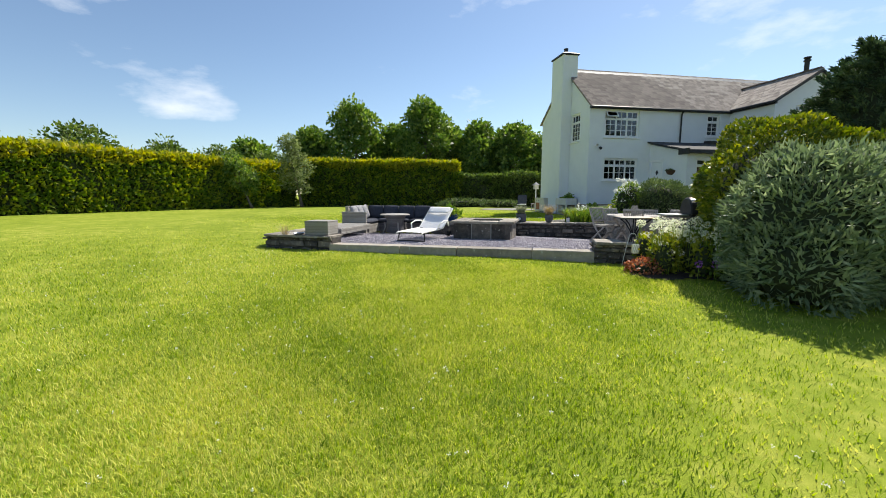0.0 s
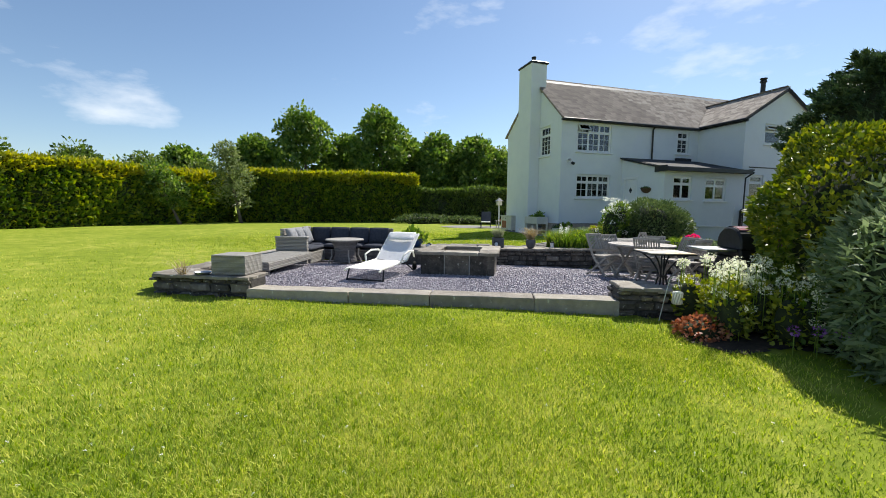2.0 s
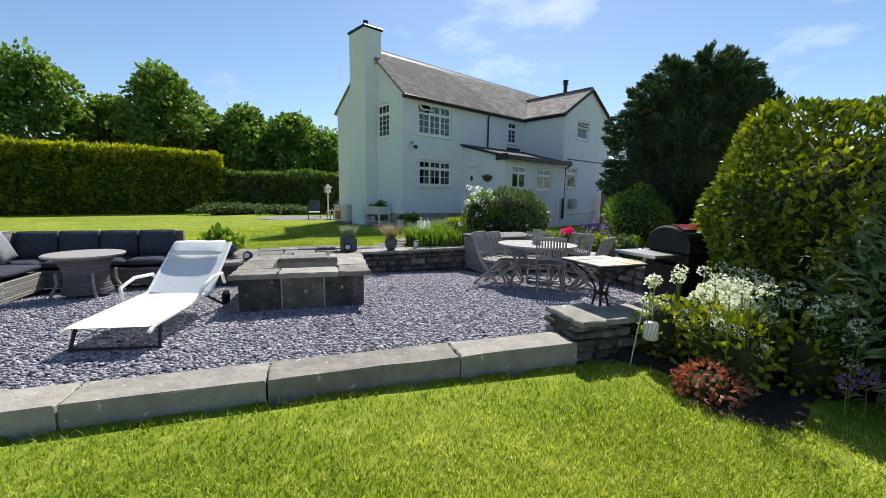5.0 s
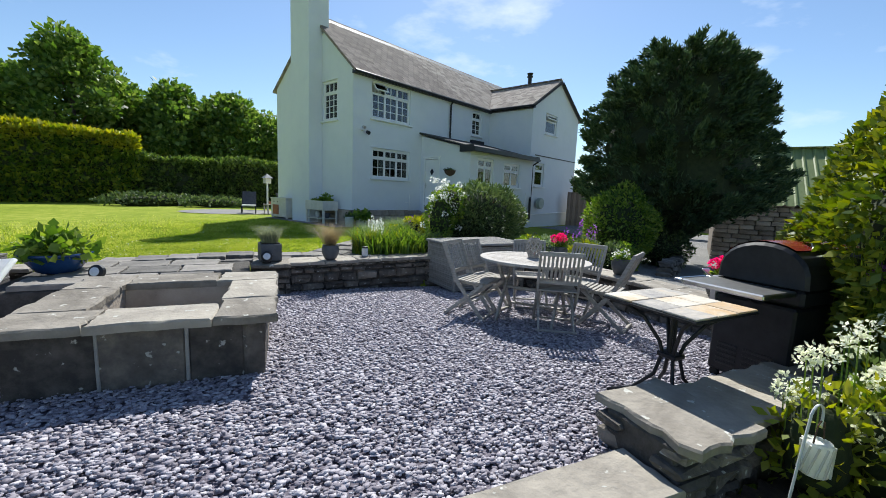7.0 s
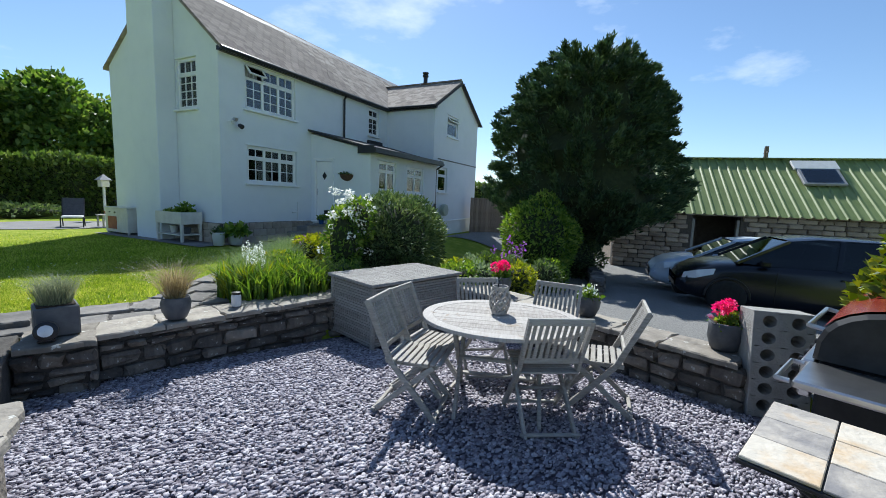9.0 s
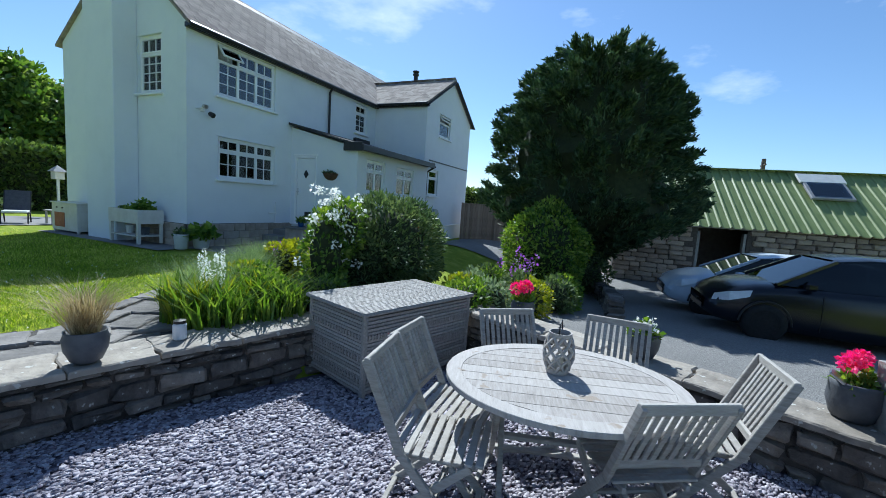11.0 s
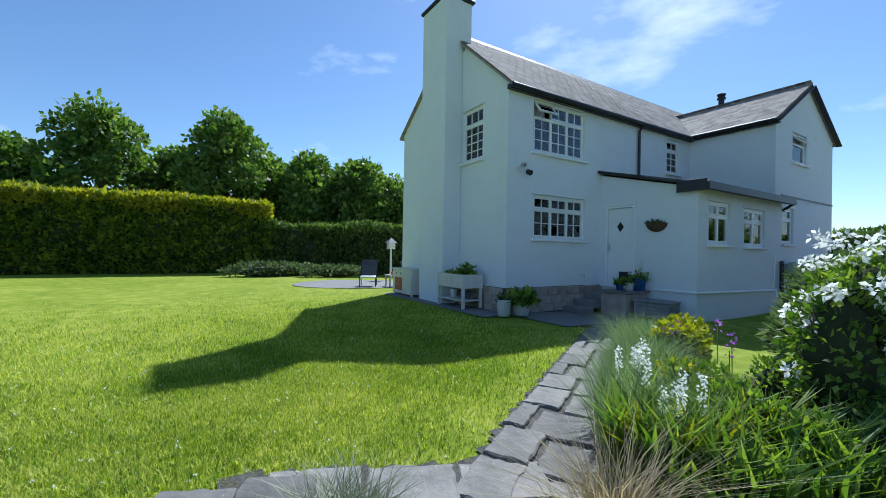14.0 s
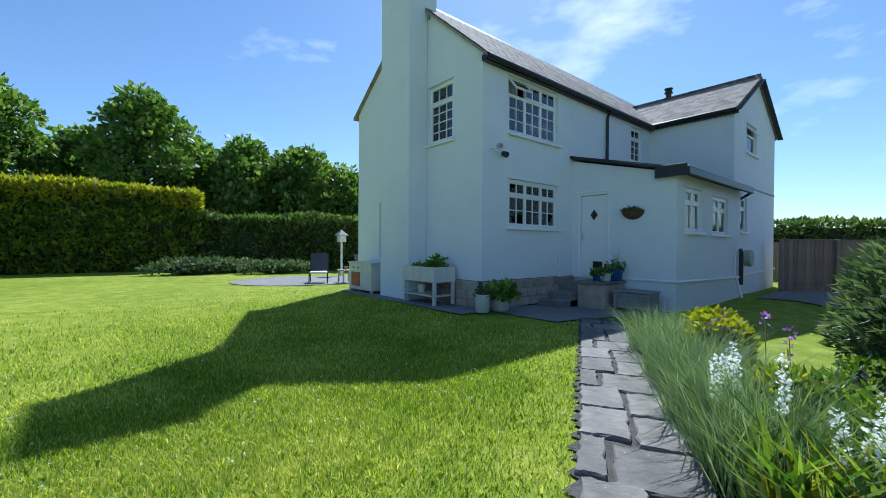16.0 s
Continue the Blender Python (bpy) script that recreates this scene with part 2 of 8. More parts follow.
M_LHAW = leaf_mat("field_hedge_leaf", (0.048, 0.08, 0.019), (0.096, 0.152, 0.032), (0.208, 0.256, 0.064), 0.3)
M_LTREE = leaf_mat("tree_leaf", (0.049, 0.099, 0.017), (0.107, 0.181, 0.033), (0.247, 0.314, 0.074), 0.35)
M_LPALE = leaf_mat("pale_tree_leaf", (0.084, 0.119, 0.042), (0.168, 0.21, 0.077), (0.308, 0.35, 0.154), 0.35)
M_LCONIFER = leaf_mat("conifer_spray", (0.025, 0.054, 0.025), (0.05, 0.09, 0.04), (0.108, 0.153, 0.063), 0.12, 0.6)
M_LBAY = leaf_mat("topiary_leaf", (0.05, 0.085, 0.012), (0.13, 0.175, 0.02), (0.34, 0.34, 0.045), 0.22, 0.45)
M_LSILVER = leaf_mat("silver_shrub_leaf", (0.103, 0.149, 0.069), (0.196, 0.253, 0.127), (0.333, 0.391, 0.218), 0.25, 0.6)
M_LBUSH = leaf_mat("dark_shrub_leaf", (0.045, 0.075, 0.03), (0.09, 0.135, 0.045), (0.195, 0.24, 0.09), 0.25)
M_LGREEN = leaf_mat("perennial_leaf", (0.054, 0.108, 0.016), (0.135, 0.216, 0.034), (0.297, 0.365, 0.068), 0.35)
M_LYELLOW = leaf_mat("yellow_green_leaf", (0.13, 0.17, 0.015), (0.25, 0.28, 0.03), (0.4, 0.38, 0.06), 0.35)
M_LAVENDER = leaf_mat("lavender_stem", (0.117, 0.182, 0.065), (0.221, 0.299, 0.117), (0.338, 0.39, 0.182), 0.3)
M_STRAW = leaf_mat("dry_grass", (0.22, 0.17, 0.08), (0.36, 0.29, 0.16), (0.48, 0.41, 0.26), 0.3)
M_FESCUE = leaf_mat("blue_fescue", (0.14, 0.17, 0.1), (0.27, 0.29, 0.17), (0.42, 0.42, 0.27), 0.3)
M_PWHITE = leaf_mat("white_petal", (0.65, 0.66, 0.6), (0.78, 0.78, 0.72), (0.85, 0.85, 0.82), 0.3)
M_PCREAM = leaf_mat("cream_petal", (0.62, 0.64, 0.45), (0.76, 0.77, 0.6), (0.85, 0.85, 0.74), 0.35)
M_PPINK = leaf_mat("pink_petal", (0.7, 0.03, 0.16), (0.85, 0.06, 0.25), (0.9, 0.15, 0.35), 0.3)
M_PPURPLE = leaf_mat("purple_petal", (0.2, 0.06, 0.3), (0.36, 0.13, 0.5), (0.5, 0.25, 0.6), 0.3)
M_PRUST = leaf_mat("rusty_leaf", (0.25, 0.08, 0.04), (0.36, 0.14, 0.08), (0.45, 0.24, 0.14), 0.3)


def glass_mat(name, tint, alpha):
    m = bpy.data.materials.new(name)
    m.use_nodes = True
    n, l = m.node_tree.nodes, m.node_tree.links
    n.clear()
    out, mix = n.new("ShaderNodeOutputMaterial"), n.new("ShaderNodeMixShader")
    t, g, f = n.new("ShaderNodeBsdfTransparent"), n.new("ShaderNodeBsdfGlossy"), n.new("ShaderNodeFresnel")
    t.inputs["Color"].default_value = (*tint, 1)
    g.inputs["Roughness"].default_value = 0.02
    f.inputs["IOR"].default_value = alpha
    l.new(f.outputs[0], mix.inputs["Fac"])
    l.new(t.outputs[0], mix.inputs[1])
    l.new(g.outputs[0], mix.inputs[2])
    l.new(mix.outputs[0], out.inputs["Surface"])
    return m


M_GLASS = glass_mat("window_glass", (0.75, 0.8, 0.8), 2.1)
M_CARGLASS = glass_mat("car_glass", (0.1, 0.12, 0.13), 1.6)


# ---- building helpers ----
class Geo:
    """A growing list of corners and faces."""
    def __init__(self):
        self.v, self.f = [], []

    def add(self, verts, faces, m=None):
        k = len(self.v)
        self.v += [tuple(m @ Vector(p)) for p in verts] if m is not None else [tuple(p) for p in verts]
        self.f += [tuple(i + k for i in f) for f in faces]
        return self

    def box(self, x0, y0, z0, x1, y1, z1, c=0.006, m=None):
        """A box with chamfered edges."""
        cx, cy, cz = (x0 + x1) / 2, (y0 + y1) / 2, (z0 + z1) / 2
        hx, hy, hz = abs(x1 - x0) / 2, abs(y1 - y0) / 2, abs(z1 - z0) / 2
        c = min(c, 0.45 * hx, 0.45 * hy, 0.45 * hz)
        vs, idx = [], {}
        for sx in (-1, 1):
            for sy in (-1, 1):
                for sz in (-1, 1):
                    for a in range(3):
                        d = [hx - c, hy - c, hz - c]
                        d[a] += c
                        idx[sx, sy, sz, a] = len(vs)
                        vs.append((cx + sx * d[0], cy + sy * d[1], cz + sz * d[2]))
        fs = []
        for a in range(3):
            b, e = (a + 1) % 3, (a + 2) % 3
            for s in (-1, 1):
                q = []
                for p, r in ((-1, -1), (1, -1), (1, 1), (-1, 1)):
                    k = [0, 0, 0]
                    k[a], k[b], k[e] = s, p, r
                    q.append(idx[(*k, a)])
                fs.append(q if s > 0 else q[::-1])
            for p in (-1, 1):
                for r in (-1, 1):
                    k0, k1 = [0, 0, 0], [0, 0, 0]
                    k0[a], k0[b], k0[e] = -1, p, r
                    k1[a], k1[b], k1[e] = 1, p, r
                    q = [idx[(*k0, b)], idx[(*k1, b)], idx[(*k1, e)], idx[(*k0, e)]]
                    fs.append(q if p * r > 0 else q[::-1])
        for sx in (-1, 1):
            for sy in (-1, 1):
                for sz in (-1, 1):
                    q = [idx[sx, sy, sz, a] for a in range(3)]
                    fs.append(q if sx * sy * sz > 0 else q[::-1])
        return self.add(vs, fs, m)

    def ring(self, x0, z0, x1, z1, w, y0, y1, c=0.005):
        """A flat mitred frame in the xz plane, w wide, between y0 and y1."""
        k = len(self.v)
        for q, y in ((0.0, y1), (0.0, y0 + c), (c, y0), (w - c, y0), (w, y0 + c), (w, y1)):
            self.v += [(x0 + q, y, z0 + q), (x1 - q, y, z0 + q), (x1 - q, y, z1 - q), (x0 + q, y, z1 - q)]
        for i in range(6):
            for j in range(4):
                a, b2 = k + i * 4 + j, k + i * 4 + (j + 1) % 4
                c2, d2 = k + (i + 1) % 6 * 4 + (j + 1) % 4, k + (i + 1) % 6 * 4 + j
                self.f.append((a, b2, c2, d2))
        return self

    def weld(self):
        """Join equal corners and drop the faces that two cells share."""
        at_v, new_v, remap = {}, [], []
        for p in self.v:
            q = tuple(round(x, 4) for x in p)
            if q not in at_v:
                at_v[q] = len(new_v)
                new_v.append(p)
            remap.append(at_v[q])
        faces, seen = [tuple(remap[i] for i in f) for f in self.f], {}
        for f in faces:
            seen[frozenset(f)] = seen.get(frozenset(f), 0) + 1
        self.v, self.f = new_v, [f for f in faces if seen[frozenset(f)] == 1]
        return self

    def beam(self, a, b, w, d, up=(0, 0, 1), c=0.004):
        """A chamfered bar from a to b, w wide and d deep."""
        a, b = Vector(a), Vector(b)
        z = (b - a).normalized()
        x = Vector(up).cross(z)
        if x.length < 1e-4:
            x = Vector((1, 0, 0)).cross(z)
        x.normalize()
        y = z.cross(x)
        m = Matrix((x, y, z)).transposed().to_4x4()
        m.translation = a
        return self.box(-w / 2, -d / 2, 0, w / 2, d / 2, (b - a).length, c, m)

    def tube(self, pts, r, n=8, close=True):
        """A round bar along points; r may be a list."""
        pts = [Vector(p) for p in pts]
        rs = r if isinstance(r, (list, tuple)) else [r] * len(pts)
        k, side = len(self.v), None
        for i, p in enumerate(pts):
            t = (pts[min(i + 1, len(pts) - 1)] - pts[max(i - 1, 0)]).normalized()
            if side is None:
                side = t.orthogonal().normalized()
            side = (side - t * side.dot(t)).normalized()
            o = t.cross(side)
            for j in range(n):
                q = p + (side * math.cos(2 * math.pi * j / n) + o * math.sin(2 * math.pi * j / n)) * rs[i]
                self.v.append(tuple(q))
        for i in range(len(pts) - 1):
            for j in range(n):
                a, b = k + i * n + j, k + i * n + (j + 1) % n
                self.f.append((a, b, b + n, a + n))
        if close:
            self.f.append(tuple(k + j for j in range(n))[::-1])
            self.f.append(tuple(k + (len(pts) - 1) * n + j for j in range(n)))
        return self

    def lathe(self, prof, n=24, at=(0, 0, 0), sx=1.0, sy=1.0):
        """A turned shape from (radius, height) pairs."""
        k = len(self.v)
        for r, z in prof:
            for j in range(n):
                a = 2 * math.pi * j / n
                self.v.append((at[0] + sx * r * math.cos(a), at[1] + sy * r * math.sin(a), at[2] + z))
        for i in range(len(prof) - 1):
            for j in range(n):
                a, b = k + i * n + j, k + i * n + (j + 1) % n
                self.f.append((a, b, b + n, a + n))
        if prof[0][0] > 0.001:
            self.f.append(tuple(k + j for j in range(n))[::-1])
        if prof[-1][0] > 0.001:
            self.f.append(tuple(k + (len(prof) - 1) * n + j for j in range(n)))
        return self

    def prism(self, poly, z0, z1, m=None):
        """A flat polygon raised from z0 to z1."""
        n = len(poly)
        vs = [(x, y, z0) for x, y in poly] + [(x, y, z1) for x, y in poly]
        fs = [tuple(range(n))[::-1], tuple(range(n, 2 * n))] + [(i, (i + 1) % n, n + (i + 1) % n, n + i) for i in range(n)]
        return self.add(vs, fs, m)

    def mesh(self, name, smooth=False):
        me = bpy.data.meshes.new(name)
        me.from_pydata(self.v, [], self.f)
        if smooth:
            me.polygons.foreach_set("use_smooth", [True] * len(me.polygons))
        me.update()
        return me


def part(name, geo, material, parent=None, label="", m=None, smooth=False):
    """One mesh object, under a thing or a part."""
    me = geo.mesh(name, smooth) if isinstance(geo, Geo) else geo
    if not me.materials:
        me.materials.append(material)
    ob = new(name, me)
    if parent is not None:
        ob.parent = parent
    if m is not None:
        ob.matrix_basis = m
    if label:
        ob["label"] = label
    return ob


def thing(name, label, category, m=None, group="", kind=""):
    ob = new(name)
    ob.empty_display_size = 0.1
    if m is not None:
        ob.matrix_basis = m
    return tagged(ob, label, category, group, kind)


def array_mesh(name, verts, quads, tri=False):
    """A mesh from numpy arrays of corners and faces."""
    me = bpy.data.meshes.new(name)
    k = 3 if tri else 4
    verts, quads = np.asarray(verts, np.float32), np.asarray(quads, np.int32)
    me.vertices.add(len(verts))
    me.vertices.foreach_set("co", verts.ravel())
    me.loops.add(quads.size)
    me.loops.foreach_set("vertex_index", quads.ravel())
    me.polygons.add(len(quads))
    me.polygons.foreach_set("loop_start", np.arange(0, quads.size, k, dtype=np.int32))
    me.update(calc_edges=True)
    return me


rng = np.random.default_rng(7)


def unit(a):
    return a / np.maximum(np.linalg.norm(a, axis=1, keepdims=True), 1e-6)


def leaves_mesh(name, pos, direction, length, width, jitter=0.6, fold=0.25):
    """Many small pointed leaves: pos and direction are n x 3, length and width numbers or arrays."""
    n = len(pos)
    d = unit(direction + rng.normal(0, jitter, (n, 3)))
    s = unit(np.cross(d, rng.normal(0, 1, (n, 3))))
    up = np.cross(s, d)
    ln = (np.ones(n) * length * rng.uniform(0.65, 1.35, n))[:, None]
    wd = (np.ones(n) * width * rng.uniform(0.7, 1.3, n))[:, None]
    mid = pos + d * ln * 0.45
    v = np.stack([pos, mid + s * wd + up * wd * fold, pos + d * ln, mid - s * wd + up * wd * fold], 1).reshape(-1, 3)
    return array_mesh(name, v, np.arange(4 * n).reshape(-1, 4))


def blades_mesh(name, pos, height, width, lean=0.35, droop=0.0):
    """Grass blades: two joined pieces each, narrowing to a tip."""
    n = len(pos)
    a = rng.uniform(0, 2 * np.pi, n)
    side = np.stack([np.cos(a), np.sin(a), np.zeros(n)], 1)
    b = a + rng.uniform(0.6, 2.4, n)
    out = np.stack([np.cos(b), np.sin(b), np.zeros(n)], 1) * (lean * rng.uniform(0.2, 1.4, n))[:, None]
    h = (np.ones(n) * height * rng.uniform(0.6, 1.3, n))[:, None]
    w = (np.ones(n) * width * rng.uniform(0.7, 1.3, n))[:, None]
    z = np.array([[0, 0, 1.0]])
    mid = pos + (z * 0.6 + out * 0.35) * h
    tip = pos + (z * (1 - droop) + out) * h
    v = np.stack([pos - side * w, pos + side * w, mid + side * w * 0.7, mid - side * w * 0.7, tip], 1).reshape(-1, 3)
    i = np.arange(n)[:, None] * 5
    t = np.concatenate([i + [0, 1, 2], i + [0, 2, 3], i + [3, 2, 4]], 0)
    return array_mesh(name, v, t, True)


ANG = radians(-23.5)
TX, TY = 0.676, 8.3
CU, SU = math.cos(ANG), math.sin(ANG)
TERR = Matrix.Translation((TX, TY, 0)) @ Matrix.Rotation(ANG, 4, "Z")


def world_xy(u, v):
    return TX + u * CU - v * SU, TY + u * SU + v * CU


def local_uv(x, y):
    return (x - TX) * CU + (y - TY) * SU, -(x - TX) * SU + (y - TY) * CU


def step01(x, a, b):
    t = np.clip((x - a) / (b - a), 0, 1)
    return t * t * (3 - 2 * t)


def ground_z(x, y):
    """Height of the natural ground."""
    x, y = np.asarray(x, float), np.asarray(y, float)
    u, v = local_uv(x, y)
    z = np.minimum(0.27 + 0.029 * (y - 1), 0.72)
    z = z + 0.13 * np.exp(-((x - 1.5) ** 2 / 40 + (y - 15.2) ** 2 / 6)) * step01(y, 12, 14)
    z = z + (0.6 - z) * step01(x, 6.5, 10.5) * step01(y, 14, 17) * (1 - step01(y, 21, 24) * 0.4)
    drive = np.clip(0.7 - 0.075 * (x - 4), 0.0, 0.7)
    z = z + (drive - z) * step01(u, 3.0, 3.4) * (1 - step01(v, 7.0, 9.0)) * step01(v, -2.5, 0.5)
    z = z + (drive - z) * step01(x, 8.5, 11) * (1 - step01(y, 13, 16.5)) * step01(v, -2.5, 0.5)
    return z


def gravel_z(v, u=0.6):
    return 0.61 - 0.035 * np.clip(v - 1.2, 0, 1.8) - 0.085 * np.clip(v - 3.0, 0, 2.2) - 0.03 * np.clip(u, -1.6, 2.6)

# ---- ground ----
def in_terrace(x, y, grow=0.0):
    u, v = local_uv(x, y)
    return (u > -7.35 - grow) & (u < 3.35 + grow) & (v > -0.22 - grow) & (v < 5.72 + grow)


def build_ground():
    """One sheet of turf that reaches the horizon, sunk under the terrace."""
    xs = np.concatenate([np.array([-2200, -900, -400, -200, -120, -80, -60, -45, -35, -28]), np.arange(-24, -8.8, 0.4), np.arange(-8.4, 7, 0.2), np.arange(7.2, 26, 0.4), np.array([28, 34, 42, 55, 80, 120, 200, 400, 900, 2200])])
    ys = np.concatenate([np.array([-2200, -900, -400, -150, -70, -40, -25, -15, -10, -7]), np.arange(-5, 5, 0.4), np.arange(5, 17, 0.2), np.arange(17.2, 46, 0.4), np.array([48, 54, 64, 80, 110, 160, 300, 700, 2200])])
    X, Y = np.meshgrid(xs, ys)
    Z = ground_z(X, Y) + 0.012 * np.sin(X * 1.3) * np.cos(Y * 1.1)
    Z = np.where(in_terrace(X, Y, -0.12), 0.2, Z)
    nx, ny = len(xs), len(ys)
    v = np.stack([X.ravel(), Y.ravel(), Z.ravel()], 1)
    i = (np.arange(ny - 1)[:, None] * nx + np.arange(nx - 1)[None, :]).ravel()
    me = array_mesh("ground", v, np.stack([i, i + 1, i + nx + 1, i + nx], 1))
    me.polygons.foreach_set("use_smooth", [True] * len(me.polygons))
    return tagged(part("ground", me, M_LAWN), "mown green lawn with paler dry patches", "lawn", kind="structure")


ground = build_ground()


def sheet(name, poly_fn, x0, x1, y0, y1, step, lift, material, label, category):
    """A thin sheet laid over the ground where poly_fn holds."""
    xs, ys = np.arange(x0, x1 + step, step), np.arange(y0, y1 + step, step)
    g, idx = Geo(), {}
    for a in range(len(xs) - 1):
        for b in range(len(ys) - 1):
            if poly_fn(xs[a] + step / 2, ys[b] + step / 2):
                q = []
                for da, db in ((0, 0), (1, 0), (1, 1), (0, 1)):
                    k = (a + da, b + db)
                    if k not in idx:
                        idx[k] = len(g.v)
                        g.v.append((xs[k[0]], ys[k[1]], float(ground_z(xs[k[0]], ys[k[1]])) + lift))
                    q.append(idx[k])
                g.f.append(tuple(q))
    return tagged(part(name, g, material, smooth=True), label, category, kind="structure")


def is_drive(x, y):
    u, v = local_uv(x, y)
    return (u > 3.3 and v > 0.6 and x > 3.4 and v < 5.4 + 0.3 * (u - 3.3) and y < 15.5) or (x > 9.5 and y < 13.0 and v > -1.5) or (x > 15.6 and 13 <= y < 17)


drive = sheet("driveway", is_drive, 3, 30, -4, 17.2, 0.2, 0.035, M_DRIVE, "grey gravel driveway beside the garden wall", "driveway")
yard = sheet("house_paving", lambda x, y: 17.75 + 0.25 * math.sin(x) < y < 20.05 and 7.3 < x < 10.95 or (6.45 < x < 7.35 and 19.6 < y < 25), 6.3, 11, 17, 25.2, 0.1, 0.02, M_CONCRETE, "grey concrete paving along the house wall", "paving")
patio = sheet("far_gravel", lambda x, y: (x - 7.5) ** 2 / 9 + (y - 29.0) ** 2 / 5 < 1 and y > 25.5, 4, 11, 25, 32, 0.1, 0.02, M_CONCRETE, "pale gravel patch behind the house", "gravel")

# slate terrace
bed = Geo()
nu = 24
for a in range(nu + 1):
    for b in range(13):
        u, v = -7.2 + 10.3 * a / nu, -0.05 + 5.5 * b / 12
        bed.v.append((u, v, float(gravel_z(v, u)) - 0.015))
for a in range(nu):
    for b in range(12):
        k = a * 13 + b
        bed.f.append((k, k + 13, k + 14, k + 1))
terrace_bed = tagged(part("terrace_bed", bed, M_SLATEBED, m=TERR), "bed of plum-grey slate chippings on the terrace", "gravel", kind="structure")


def build_chips():
    n = 125000
    u, v = rng.uniform(-7.1, 2.95, n), rng.uniform(0.05, 5.35, n)
    near = (u > -4.5) | (rng.uniform(0, 1, n) < 0.6)
    u, v = u[near], v[near]
    n = len(u)
    r = rng.uniform(0.008, 0.025, n)
    th = rng.uniform(0, 2 * np.pi, n)
    k = 5
    ang = th[:, None] + (np.arange(k)[None, :] + rng.uniform(-0.28, 0.28, (n, k))) * 2 * np.pi / k
    rr = r[:, None] * rng.uniform(0.6, 1.25, (n, k))
    el = rng.uniform(0.42, 0.95, n)[:, None]
    px, py = rr * np.cos(ang), rr * np.sin(ang) * el
    tx, ty = rng.normal(0, 0.14, n)[:, None], rng.normal(0, 0.14, n)[:, None]
    h = rng.uniform(0.002, 0.005, n)[:, None]
    pz = px * tx + py * ty + (gravel_z(v, u) + rng.uniform(-0.006, 0.012, n))[:, None]
    X, Y = u[:, None] + px, v[:, None] + py
    top = np.stack([u[:, None] + px * 0.9, v[:, None] + py * 0.9, pz + h], 2)
    bot = np.stack([X, Y, pz - h], 2)
    V = np.concatenate([top, bot], 1).reshape(-1, 3)
    i = np.arange(n)[:, None] * 10
    T = [i + [0, 1, 2], i + [0, 2, 3], i + [0, 3, 4]]
    for j in range(k):
        q = (j + 1) % k
        T += [i + [j, j + 5, q + 5], i + [j, q + 5, q]]
    return tagged(part("slate_chippings", array_mesh("slate_chippings", V, np.concatenate(T), True), M_SLATE, m=TERR),
                  "loose plum and grey slate chippings", "gravel", kind="stuff")


slate_chips = build_chips()


# ---- stone walls of the terrace ----
def rough_stone(w, d, h, seed):
    """A mesh of one rough block, centred on its base."""
    r = random.Random(seed)
    g = Geo().box(-w / 2, -d / 2, 0, w / 2, d / 2, h, 0.022)
    g.v = [(x + r.uniform(-0.02, 0.02), y + r.uniform(-0.026, 0.026), z + r.uniform(-0.014, 0.014)) for x, y, z in g.v]
    return g.mesh("stone")


STONES = [rough_stone(w, 0.16, h, 31 * i) for i, (w, h) in enumerate([(0.2, 0.09), (0.28, 0.1), (0.36, 0.11), (0.24, 0.13), (0.32, 0.08), (0.16, 0.11)])]
STONE_SIZE = [(0.2, 0.09), (0.28, 0.1), (0.36, 0.11), (0.24, 0.13), (0.32, 0.08), (0.16, 0.11)]


def slab_mesh(w, d, h, seed, rag=0.02):
    r = random.Random(seed)
    n = 7
    pts = []
    for (xa, ya), (xb, yb) in (((-1, -1), (1, -1)), ((1, -1), (1, 1)), ((1, 1), (-1, 1)), ((-1, 1), (-1, -1))):
        for k in range(n):
            t = k / n
            pts.append(((xa + (xb - xa) * t) * w / 2 + r.uniform(-rag, rag), (ya + (yb - ya) * t) * d / 2 + r.uniform(-rag, rag)))
    g = Geo()
    m = len(pts)
    rings = [(1.0, 0.0, 0.0), (1.0, 0.0, h - 0.012), (1.0, 0.012, h)]
    for _, inset, z in rings:
        for x, y in pts:
            q = Vector((x, y))
            q -= q.normalized() * inset
            g.v.append((q.x, q.y, z + (r.uniform(-0.003, 0.003) if z else 0)))
    for a in range(2):
        for k in range(m):
            g.f.append((a * m + k, a * m + (k + 1) % m, (a + 1) * m + (k + 1) % m, (a + 1) * m + k))
    g.f += [tuple(range(m))[::-1], tuple(range(2 * m, 3 * m))]
    return g.mesh("slab")


